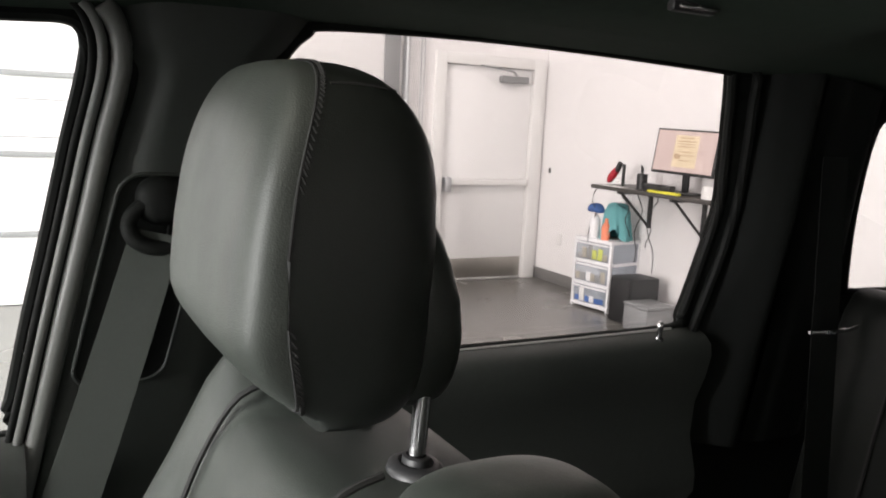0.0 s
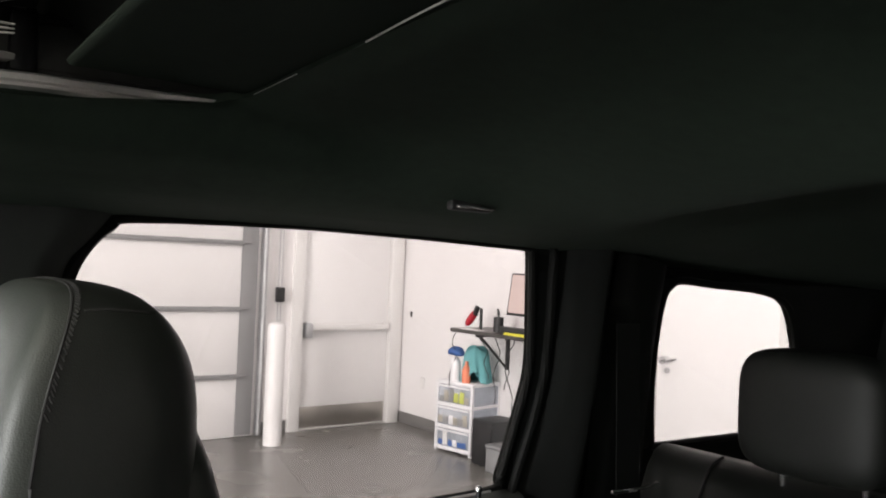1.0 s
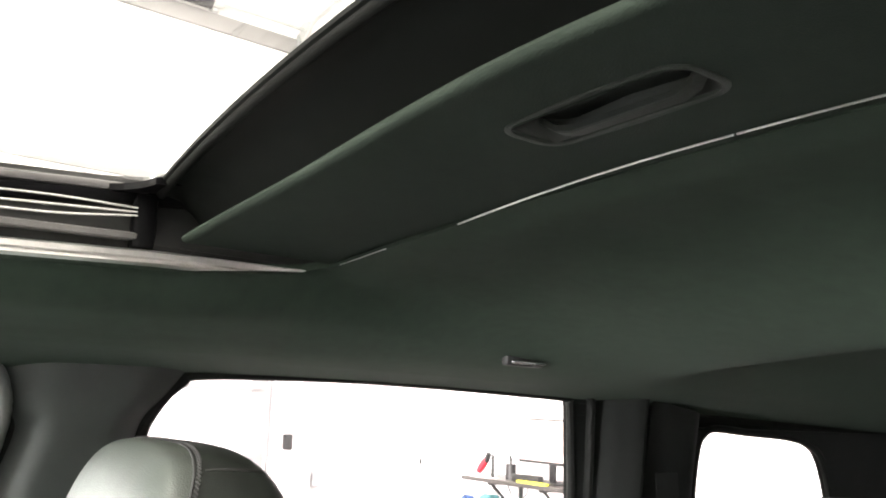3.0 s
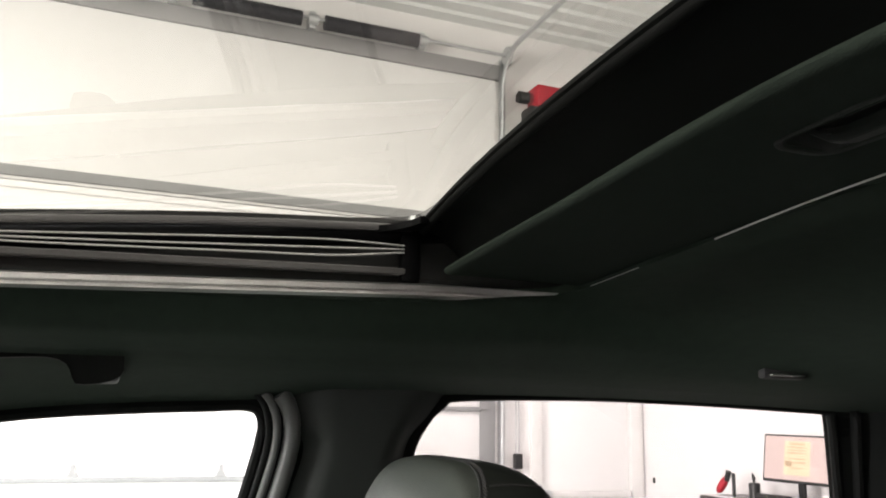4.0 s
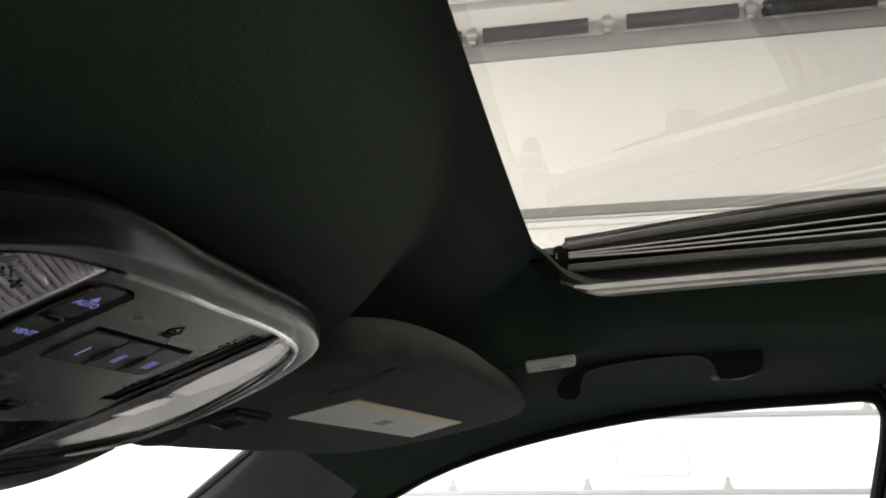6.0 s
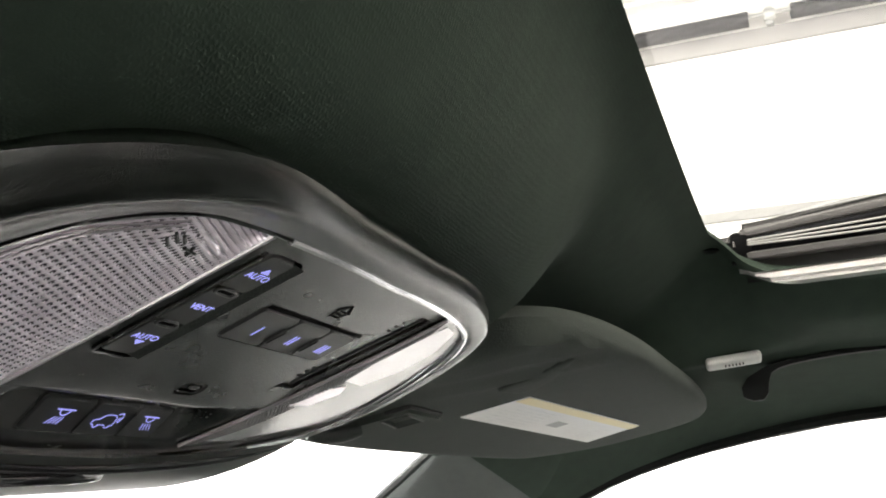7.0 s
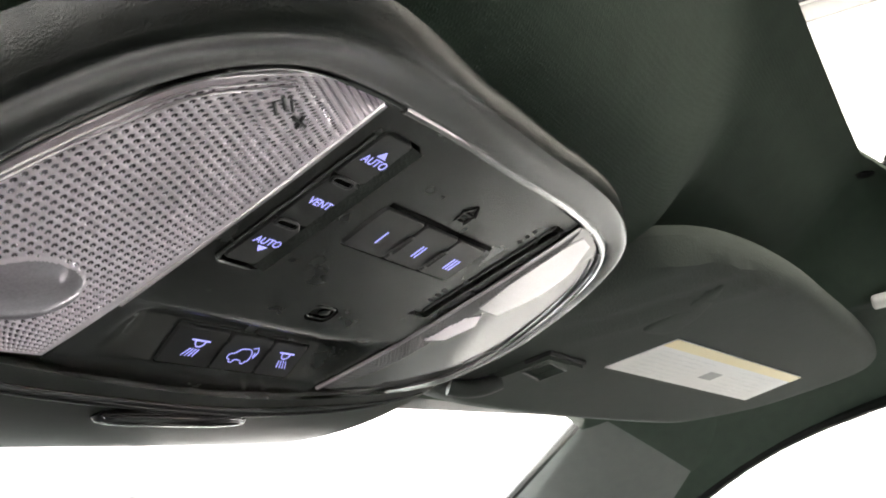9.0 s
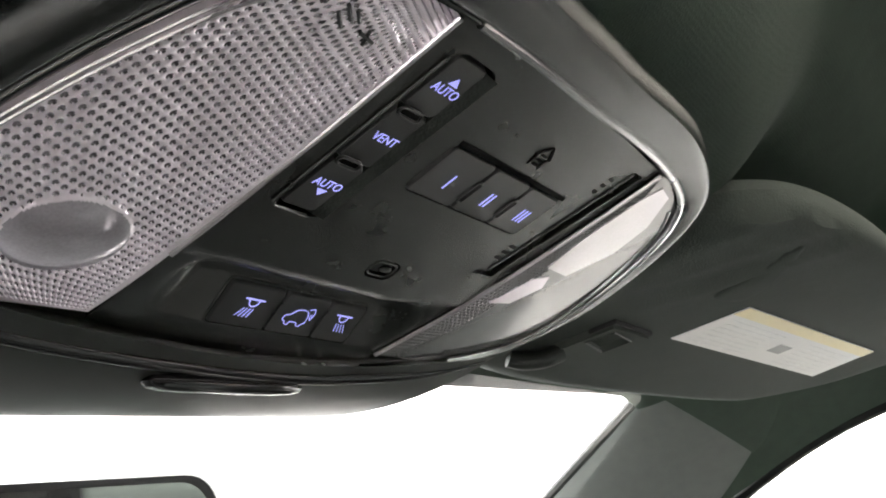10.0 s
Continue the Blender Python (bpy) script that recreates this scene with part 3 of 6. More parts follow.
mon = thing("monitor", "black desktop monitor showing a page on a lit screen", "monitor", at=(4.45, -4.33, DZ))
tilt = Matrix.Translation((4.45, -4.33, 1.36)) @ Matrix.Rotation(radians(8), 4, "X") @ Matrix.Rotation(radians(6), 4, "Z")
under(mon, part("bezel", boxed(-0.29, 0.29, -0.025, 0.0, -0.155, 0.185, 0.006, m=tilt), "black"))
under(mon, part("screen", boxed(-0.275, 0.275, 0.001, 0.003, -0.135, 0.172, m=tilt), "screen", smooth=False))
under(mon, part("page", boxed(-0.12, 0.10, 0.0035, 0.0045, -0.10, 0.14, m=tilt), "screen_page", smooth=False))
bm = bmesh.new()
for z, w in ((0.12, 0.06), (0.095, 0.09), (0.075, 0.08), (0.055, 0.085), (0.015, 0.07), (-0.01, 0.08), (-0.05, 0.05)):
    box(bm, -0.01 - w, -0.01 + w, 0.005, 0.0055, z - 0.004, z + 0.004, m=tilt)
box(bm, 0.03, 0.09, 0.005, 0.0055, -0.04, 0.0, m=tilt)
under(mon, part("print", bm, "screen_dark", smooth=False))
bm = bmesh.new()
box(bm, 4.30, 4.60, -4.42, -4.24, DZ, DZ + 0.014, 0.004)
box(bm, 4.42, 4.48, -4.385, -4.36, DZ + 0.014, DZ + 0.30, 0.006)
under(mon, part("stand", bm, "black"))
dock = tagged(part("desk_dock", boxed(4.42, 4.72, -4.25, -4.19, DZ, DZ + 0.06, 0.008), "black"), "low black dock box on the wall desk", "dock")
tagged(part("notepad", boxed(4.30, 4.62, -4.19, -4.155, DZ, DZ + 0.018, 0.003), "yellow"), "yellow notepad on the wall desk", "notepad")
pen = thing("pen_cup", "black cup with pens on the wall desk", "pen cup", at=(4.85, -4.30, DZ))
bm = bmesh.new()
cyl(bm, (4.85, -4.30, DZ), (4.85, -4.30, DZ + 0.12), 0.042, 16)
under(pen, part("cup", bm, "black"))
for k, (dx, dy, h) in enumerate(((0.01, 0.0, 0.19), (-0.015, 0.01, 0.17), (0.02, -0.015, 0.18))):
    under(pen, part("pen", tube(bmesh.new(), [(4.85 + dx, -4.30 + dy, DZ + 0.12), (4.85 + 2 * dx, -4.30 + 2 * dy, DZ + h)], 0.005, 6), "black_metal"))
scan = thing("scanner", "red handheld scanner leaning on the wall desk", "scanner", at=(5.14, -4.27, DZ))
bm = bmesh.new()
blob(bm, (0, 0, 0), (0.030, 0.028, 0.082), 2.8, 16, 10)
bmesh.ops.transform(bm, matrix=Matrix.Translation((5.17, -4.27, DZ + 0.085)) @ Matrix.Rotation(radians(-42), 4, "Y"), verts=bm.verts[:])
under(scan, part("grip", bm, "red"))
bm = bmesh.new()
cyl(bm, (5.12, -4.27, DZ + 0.12), (5.09, -4.27, DZ + 0.19), 0.022, 12)
cyl(bm, (5.04, -4.27, DZ), (5.04, -4.27, DZ + 0.18), 0.014, 10)
under(scan, part("nozzle", bm, "black"))
tape = tagged(part("tape_roll", cyl(bmesh.new(), (4.07, -4.24, DZ), (4.07, -4.24, DZ + 0.09), 0.06, 20), "label"), "white tape roll on the wall desk", "tape")
paper = tagged(part("paper_sheet", boxed(4.95, 5.2, -4.24, -4.16, DZ + 0.0, DZ + 0.004), "label"), "loose white paper on the wall desk", "paper")

for k, (x0, x1, sag) in enumerate(((5.27, 5.34, 0.5), (4.95, 4.86, 0.35), (4.78, 4.80, 0.55), (4.72, 4.60, 0.6), (4.66, 4.72, 0.42))):
    pts = [Vector((x0 + (x1 - x0) * t / 9 + 0.02 * math.sin(t * 1.3 + k), -4.2 - 0.02 * k + 0.02 * math.sin(t + k), DZ - 0.032 - sag * t / 9)) for t in range(10)]
    tagged(part("cable", tube(bmesh.new(), pts, 0.0045, 5), "black"), "black cable hanging down from the wall desk", "cable", "desk cables")

# plastic drawer tower, drawn at its own pose
tw = thing("drawer_tower", "white frosted plastic drawer tower with clutter inside", "drawers", at=(5.15, -4.30, 0))
tower = Matrix.Translation((5.47, -4.16, 0)) @ Matrix.Rotation(radians(9), 4, "Z") @ Matrix.Scale(-1, 4, (1, 0, 0))
W, DP = 0.42, 0.36


def tower_box(x0, x1, y0, y1, z0, z1, b=0.006):
    return boxed(x0, x1, y0, y1, z0, z1, b, m=tower)


bm = bmesh.new()
for x in (0, W - 0.025):
    for y in (-0.025, -DP):
        box(bm, x, x + 0.025, y, y + 0.025, 0.0, 0.60, 0.004, m=tower)
for z in (0.02, 0.20, 0.39, 0.575):
    box(bm, 0.0, W, -DP, 0.002, z, z + 0.03, 0.004, m=tower)
under(tw, part("frame", bm, "drawer_frame"))
for z0, z1, fill in ((0.052, 0.198, ("blue", "label", "blue", "drawer_frame", "blue", "blue")), (0.232, 0.388, ("bristle", "seam", "drawer_frame", "bristle", "seam", "bristle")),
                     (0.422, 0.573, ("seam", "bristle", "seam", "green", "green", "bristle"))):
    under(tw, part("drawer", tower_box(0.028, W - 0.028, -DP + 0.02, -0.004, z0, z1), "drawer"))
    under(tw, part("drawer_lip", tower_box(0.030, W - 0.030, -0.003, 0.010, z1 - 0.020, z1 - 0.004, 0.003), "drawer_frame"))
    rnd = random.Random(int(z0 * 1000))
    for k, c in enumerate(fill):
        x = 0.040 + k * 0.056 + rnd.random() * 0.008
        h = 0.04 + rnd.random() * (z1 - z0 - 0.07)
        under(tw, part("contents", boxed(x, x + 0.050, -0.0036, 0.0012, z0 + 0.010, z0 + 0.010 + h, 0.001, m=tower @ Matrix.Translation((x, 0, z0)) @ Matrix.Rotation(radians(rnd.uniform(-9, 9)), 4, "Y") @ Matrix.Translation((-x, 0, -z0))), c))
under(tw, part("side_panel", tower_box(W - 0.004, W - 0.001, -DP + 0.03, -0.03, 0.05, 0.58, 0.001), "drawer"))


def jar(a, profile, n=14):
    """A turned body at point a from (radius, height) pairs."""
    return loft_cap([[Vector((a.x + r * math.cos(t), a.y + r * math.sin(t), a.z + z)) for t in [2 * math.pi * k / n for k in range(n)]] for r, z in profile])


def loft_cap(rings):
    bm = bmesh.new()
    loft(bm, rings, cap=True)
    return bm


# a towel thrown over a spray bottle, whose coral body shows below
a = tower @ Vector((0.31, -0.16, 0.605))
rings = []
for z, r in ((0.30, 0.016), (0.296, 0.06), (0.275, 0.098), (0.235, 0.115), (0.18, 0.118), (0.12, 0.125), (0.06, 0.132), (0.0, 0.136)):
    ring = []
    for k in range(48):
        t = 2 * math.pi * k / 48
        w = 1 + (0.04 + 0.55 * (0.30 - z)) * (0.6 * math.sin(6 * t + 1.3) + 0.4 * math.sin(11 * t + 14 * z))
        ring.append(Vector((a.x + r * w * math.cos(t), a.y + 0.85 * r * w * math.sin(t), a.z + z + 0.012 * math.sin(3 * t + 1) * (z > 0.1) + (0.10 * math.exp(-((math.atan2(math.sin(t - 2.2), math.cos(t - 2.2))) / 0.38) ** 2) if z < 0.1 else 0.0))))
    rings.append(ring)
bm = bmesh.new()
loft(bm, rings)
tagged(part("draped_towel", bm, "teal"), "teal towel draped over a bottle on the drawer tower", "towel")
a = tower @ Vector((0.30, -0.045, 0.605))
sprayer = thing("spray_bottle", "coral spray bottle under a teal towel on the drawers", "bottle", at=tuple(a))
under(sprayer, part("bottle_body", jar(a, ((0.036, 0), (0.037, 0.10), (0.030, 0.125), (0.014, 0.15), (0.013, 0.18))), "orange"))
a = tower @ Vector((0.16, -0.06, 0.605))
cap_ = bmesh.new()
blob(cap_, (a.x, a.y, a.z + 0.255), (0.085, 0.06, 0.040), 2.2, 18, 10, shape=lambda x, y, z: (x, y, z - 0.6 * x * x))
milk = thing("white_bottle", "translucent white bottle with a blue cloth over it", "bottle", at=tuple(a))
under(milk, part("bottle_body", jar(a, ((0.045, 0), (0.046, 0.14), (0.040, 0.17), (0.018, 0.20), (0.017, 0.235))), "drawer_frame"))
under(milk, part("blue_cloth", cap_, "blue", label="crumpled blue cloth"))
case = thing("computer_case", "black computer case standing on the garage floor", "computer", at=(4.72, -4.32, 0))
under(case, part("case_shell", boxed(4.68, 4.92, -4.42, -4.14, 0.0, 0.365, 0.006), "grey_box"))
under(case, part("front_panel", boxed(4.685, 4.915, -4.139, -4.125, 0.01, 0.358, 0.004), "black", label="gloss black front panel"))
crate = thing("grey_crate", "low pale grey plastic crate beside the black computer case", "crate", at=(4.45, -4.2, 0))
under(crate, part("crate_body", boxed(4.40, 4.665, -4.33, -4.06, 0.0, 0.185, 0.01), "crate_grey"))
under(crate, part("crate_lid", boxed(4.395, 4.67, -4.335, -4.055, 0.187, 0.213, 0.006), "crate_grey"))
flex = [Vector((4.30 + 0.05 * math.sin(k * 0.9), -4.42 + 0.03 * math.cos(k * 0.7), 0.01 + 0.02 * k)) for k in range(9)]
tagged(part("cable", tube(bmesh.new(), flex, 0.006, 6), "black"), "black cable coiled behind the grey crate", "cable", "desk cables")

# ================================================================ car cabin
def side_x(z):
    """Inner face of the body side: it leans in towards the roof."""
    return 0.75 + (1.61 - z) * 0.16


def alu_z(y):
    return 1.716 - (0.045 if y > 0 else 0.010) * y


def glass_z(y):
    return 1.773 - 0.108 * y


WTOP = [(-1.9, 1.56), (-1.5, 1.575), (-1.15, 1.592), (-0.85, 1.616), (-0.35, 1.627), (0.0, 1.622), (0.1, 1.613), (0.24, 1.606), (0.343, 1.598), (0.434, 1.583),
        (0.517, 1.564), (0.587, 1.541), (0.64, 1.517), (0.70, 1.484), (0.76, 1.45)]
CENTRE = [(-1.9, 1.61), (-1.2, 1.698), (-0.85, 1.708), (-0.70, 1.697), (-0.58, 1.667), (-0.53, 1.652), (-0.505, 1.6475), (-0.49, 1.648), (-0.46, 1.654), (-0.40, 1.672), (-0.31, 1.704), (-0.27, 1.715), (-0.235, 1.718), (-0.195, 1.7185), (-0.169, 1.722), (-0.125, 1.7135), (-0.06, 1.707), (0.0, 1.701), (0.18, 1.6935),
          (0.34, 1.690), (0.39, 1.692), (0.43, 1.704), (0.455, 1.722), (0.475, 1.714), (0.50, 1.692), (0.54, 1.668), (0.60, 1.652), (0.66, 1.628), (0.72, 1.600), (0.78, 1.572)]
SHOULDER = [(-1.9, 1.585), (-1.2, 1.622), (-0.8, 1.632), (-0.45, 1.638), (0.0, 1.645), (0.35, 1.643), (0.47, 1.636), (0.58, 1.618), (0.68, 1.595), (0.78, 1.57)]


def roof_z(x, y):
    s = abs(x)
    # the crease behind the sunroof runs back towards the sides
    y0, fold = -0.235, -0.455 - 0.50 * s
    yb = y
    if y < y0:
        k = (-0.50 - y0) / (fold - y0)
        yb = y0 + (y - y0) * k if y > fold else -0.50 + (y - fold)
    bow = 0.010 + 0.007 * smoothstep(-0.09, -0.17, y) * smoothstep(-0.50, -0.25, y)
    c = smooth_table(yb, CENTRE) + bow * max(0.0, 1 - (s / 0.45) ** 2) ** 1.5
    sh, wt = smooth_table(y, SHOULDER), smooth_table(y, WTOP)
    t = max(0.0, (s - 0.56) / (0.755 - 0.56))
    outer = sh + (wt - sh) * (0.5 * t + 0.5 * t ** 3)
    side = smooth_table(s, [(0.455, 0.0), (0.465, 0.05), (0.475, 0.19), (0.487, 0.44), (0.497, 0.57), (0.507, 0.63), (0.525, 0.70), (0.55, 0.80), (0.58, 0.92), (0.61, 0.985), (0.64, 1.0)])
    ends = smooth_table(s, [(0.36, 0.0), (0.43, 0.18), (0.50, 0.62), (0.56, 0.90), (0.63, 1.0)])
    near_front = 0.12 * smoothstep(0.455, 0.485, s) + 0.88 * smoothstep(0.475, 0.535, s)
    back = smoothstep(-0.12, -0.42, y)
    ahead = smoothstep(0.36, 0.47, y)
    g = side + (ends - side) * back + (near_front - side) * ahead
    z = c + (outer - c) * g
    # the headliner swells down to meet the overhead console
    r = ((abs(x + 0.002) / 0.155) ** 3 + (abs(y - 0.612) / 0.089) ** 3) ** (1 / 3)
    near = (1.70273 - 0.02517 * x - 0.37155 * y) / 0.92807 + 0.013
    return z + min(0.0, near - z) * smoothstep(1.62, 0.98, r)


def rounded_loop(x0, x1, y0, y1, radii, per=14, edge=26):
    """A closed loop round a rectangle with corner radii (right front, left front, left rear, right rear)."""
    pts = []
    corners = ((x1, y1, 0, radii[0]), (x0, y1, 90, radii[1]), (x0, y0, 180, radii[2]), (x1, y0, 270, radii[3]))
    arcs = []
    for cx, cy, a0, r in corners:
        mx, my = cx + (-r if cx == x1 else r), cy + (-r if cy == y1 else r)
        arcs.append([(mx + r * math.cos(radians(a0 + 90 * k / per)), my + r * math.sin(radians(a0 + 90 * k / per))) for k in range(per + 1)])
    for i, arc in enumerate(arcs):
        pts += arc
        a, b = arc[-1], arcs[(i + 1) % 4][0]
        pts += [(a[0] + (b[0] - a[0]) * k / edge, a[1] + (b[1] - a[1]) * k / edge) for k in range(1, edge)]
    return pts


# headliner round the sunroof
SR_X, SR_Y0, SR_Y1 = 0.462, -0.169, 0.455
inner = rounded_loop(-SR_X, SR_X, SR_Y0, SR_Y1, (0.055, 0.055, 0.03, 0.03), per=14, edge=64)
inner = [(x, y + 0.008 * (1 - (x / SR_X) ** 2) * smoothstep(0.39, SR_Y1, y)) for x, y in inner]
outer = rounded_loop(-0.757, 0.757, -0.95, 0.77, (0.012, 0.012, 0.012, 0.012), per=14, edge=64)
rings = []
for d, sc in ((0.014, 1.035), (0.012, 1.022), (0.009, 1.010), (0.0075, 1.003)):      # the lip that turns up into the opening
    rings.append([Vector((x * min(sc, 1.004), 0.15 + (y - 0.15) * sc, roof_z(x, y) + d)) for x, y in inner])
steps = 70
for k in range(steps + 1):
    t = (k / steps) ** 1.15
    rings.append([Vector((a[0] + (b[0] - a[0]) * t, a[1] + (b[1] - a[1]) * t, roof_z(a[0] + (b[0] - a[0]) * t, a[1] + (b[1] - a[1]) * t) + 0.003 * max(0, 1 - t * 24))) for a, b in zip(inner, outer)])
bm = bmesh.new()
loft(bm, rings)
ny, nx = 40, 60
loft(bm, [[Vector((-0.757 + 1.514 * i / nx, -0.945 - 0.97 * j / ny, roof_z(-0.757 + 1.514 * i / nx, -0.945 - 0.97 * j / ny) + 0.0006)) for i in range(nx + 1)] for j in range(ny + 1)], closed=False)
head = part("headliner", bm, "fabric", angle=60)
tagged(head, "dark grey woven headliner of the car round the sunroof", "headliner", kind="structure")

# outer roof skin, so that no light falls in from above
bm = bmesh.new()
o = rounded_loop(-0.80, 0.80, -2.0, 0.78, (0.02,) * 4)
i_ = rounded_loop(-0.53, 0.53, -0.02, 0.55, (0.05, 0.05, 0.03, 0.03))
plate(bm, o, [i_], lambda a, b, d: (a, b, max(roof_z(min(max(a, -0.75), 0.75), b) + 0.02, glass_z(max(b, -0.0)) + 0.008 - 0.06 * max(0, abs(a) - 0.5) - (0.12 * max(0, b - 0.5)) - 0.04 * max(0, -b - 0.3)) + d), 0.02)
tagged(part("roof_skin", bm, "body"), "dark painted outer roof panel of the car", "roof", kind="structure")

# ---------------------------------------------------------------- sunroof
sun = thing("sunroof", "tinted glass sunroof in a black frame with aluminium tracks", "sunroof", at=(0, 0.22, 1.75))
ys = [SR_Y0 + (0.432 - SR_Y0) * k / 24 for k in range(25)]
def cover_z(y):
    """Lower bound of what shows of the track: the headliner's edge rises over both ends."""
    return smooth_table(y, [(-0.16, 1.7185), (-0.10, 1.7125), (-0.03, 1.7035), (0.05, 1.690), (0.36, 1.684), (0.405, 1.687), (0.43, 1.697), (0.452, 1.712)])


CHANNEL = [(0.0, 1.7330), (0.026, 1.7324), (0.18, 1.7277), (0.32, 1.7233), (0.44, 1.7182)]
LIP = [(0.0, 1.7772), (0.0385, 1.7751), (0.18, 1.7660), (0.32, 1.7530), (0.433, 1.7402)]
CORDS = ([(0.01, 1.7545), (0.057, 1.7545), (0.165, 1.7488), (0.24, 1.7430), (0.37, 1.7332), (0.44, 1.7285)],
         [(0.01, 1.7513), (0.057, 1.7481), (0.165, 1.7414), (0.24, 1.7367), (0.37, 1.7297), (0.44, 1.7267)],
         [(0.01, 1.7483), (0.088, 1.7390), (0.165, 1.7356), (0.24, 1.7319), (0.37, 1.7265), (0.44, 1.7252)])
for s in (1, -1):
    # aluminium track: stepped profile with grooves
    prof = [(0.4670, -0.0125), (0.4660, -0.0115), (0.4635, -0.010), (0.4650, -0.007), (0.4620, -0.0055), (0.4620, -0.001), (0.4600, 0.0), (0.4800, 0.002)]
    bm = bmesh.new()
    loft(bm, [[Vector((s * (a - 0.02 + 0.15 * max(0.0, cover_z(y) - alu_z(y) - b)), y, max(alu_z(y) + b, cover_z(y)))) for a, b in prof] for y in [-0.14 + 0.577 * k / 50 for k in range(51)]], closed=False)
    under(sun, part("track", bm, "alu", label="bare aluminium slide track", angle=20))
    # grey plastic channel above the track, over a dark gap
    bm = bmesh.new()
    rows = []
    for y in [0.002 + 0.438 * k / 24 for k in range(25)]:
        z = smooth_table(y, CHANNEL)
        rows.append([Vector((s * a, y, z + b)) for a, b in ((0.4700, -0.0062), (0.4612, -0.0060), (0.4602, -0.0050), (0.4600, -0.0008), (0.4615, 0.0004), (0.4720, 0.0010))])
    loft(bm, rows, closed=False)
    under(sun, part("channel", bm, "grey_plastic", label="grey plastic channel along the track"))
    # dark sheet behind the cords, with the gap's shade in its colour
    bm = bmesh.new()
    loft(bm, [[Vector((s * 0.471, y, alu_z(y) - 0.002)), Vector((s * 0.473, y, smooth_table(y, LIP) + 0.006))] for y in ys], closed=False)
    under(sun, part("track_gap_sheet", bm, "void"))
    bm = bmesh.new()
    loft(bm, [[Vector((s * a, y, smooth_table(y, LIP) + b)) for a, b in ((0.4640, -0.0088), (0.4612, -0.0080), (0.4608, -0.0070), (0.4608, -0.0022), (0.4616, -0.0012), (0.4640, -0.0004))] for y in [0.006 + 0.428 * k / 24 for k in range(25)]], closed=False)
    under(sun, part("frame_lip", bm, "grey_plastic", label="grey lip under the glass edge"))
    bm = bmesh.new()
    for cord in CORDS:
        tube(bm, [(s * 0.4612, y, smooth_table(y, cord)) for y in [0.010 + 0.430 * j / 30 for j in range(31)]], 0.0009, 6)
    under(sun, part("wind_net_cord", bm, "cord", label="thin pale cords of the folded wind net"))
    bm = bmesh.new()
    loft(bm, [[Vector((s * a, y, glass_z(y) + b + max(0.0, y - 0.425) * 0.25)) for a, b in ((0.478, -0.014), (0.466, -0.012), (0.462, -0.007), (0.462, -0.002), (0.468, 0.004), (0.470, 0.007), (0.54, 0.009))] for y in [-0.03 + 0.472 * k / 24 for k in range(25)]], closed=False)
    under(sun, part("frame_edge", bm, "frame_black"))
    # added dark box that stops light leaking in at the rear corner
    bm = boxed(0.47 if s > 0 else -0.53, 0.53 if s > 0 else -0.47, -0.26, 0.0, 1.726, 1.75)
    under(sun, part("leak_cover", bm, "void"))
# rear beam: black rounded crossbar
bm = bmesh.new()
prof = [(0.004, 0.006), (0.012, 0.000), (0.0112, -0.0022), (0.008, -0.0035), (-0.002, -0.004), (-0.014, -0.006), (-0.030, -0.014), (-0.046, -0.026), (-0.053, -0.0325), (-0.057, -0.0335), (-0.062, -0.031), (-0.08, -0.026)]


def crown(x):
    return 0.014 * (1 - (x / 0.47) ** 2)


def bow(x, a=0.012):
    """The crossbeam's front edge bows forwards at mid width."""
    return a + (0.019 - 0.135 * x * x) * smoothstep(-0.07, -0.01, a)


bxs = [-0.475 + 0.95 * k / 40 for k in range(41)]
loft(bm, [[Vector((x, bow(x, a), glass_z(0) + b + crown(x))) for a, b in prof] for x in bxs], closed=False)
beam = under(sun, part("rear_beam", bm, "beam_black", label="black crossbeam behind the glass"))
bm = tube(bmesh.new(), [(x, bow(x) - 0.0075, glass_z(0) - 0.0025 + crown(x)) for x in bxs], 0.0046, 12)
part("lip_seal", bm, "rubber", beam, "rounded rubber lip along the beam")
for sx in (1, -1):
    bm = bmesh.new()
    arc = [(sx * (0.422 + 0.042 * math.sin(0.5 * math.pi * k / 8)), 0.056 - 0.044 * math.cos(0.5 * math.pi * k / 8)) for k in range(9)]
    plate(bm, arc + [(sx * 0.476, 0.056), (sx * 0.476, -0.01), (sx * 0.422, -0.01)], [], lambda a, b, d: Vector((a, b, glass_z(b) - 0.003 + d)), 0.006)
    under(sun, part("corner_fillet", bm, "frame_black"))
    bm = bmesh.new()
    plate(bm, [(sx * 0.436, 0.476), (sx * 0.446, 0.458), (sx * 0.456, 0.446), (sx * 0.468, 0.436), (sx * 0.490, 0.436), (sx * 0.490, 0.476)], [], lambda a, b, d: Vector((a, b, glass_z(b) - 0.003 + d)), 0.006)
    under(sun, part("corner_fillet", bm, "frame_black"))
for sx in (1, -1):
    under(sun, part("corner_block", boxed(sx * 0.470 - 0.010, sx * 0.470 + 0.004, 0.424, 0.444, smooth_table(0.435, CHANNEL) - 0.010, smooth_table(0.435, LIP) - 0.002, 0.006), "frame_black"))
    for yy in (0.006,):
        under(sun, part("corner_block", boxed(sx * 0.470 - 0.010, sx * 0.470 + 0.004, yy - 0.010, yy + 0.010, alu_z(yy) + 0.004, glass_z(yy) - 0.004, 0.004), "frame_black"))
bm = bmesh.new()
gx = [-0.468 + 0.936 * k / 24 for k in range(25)]
gy = [-0.02 + 0.58 * k / 16 for k in range(17)]
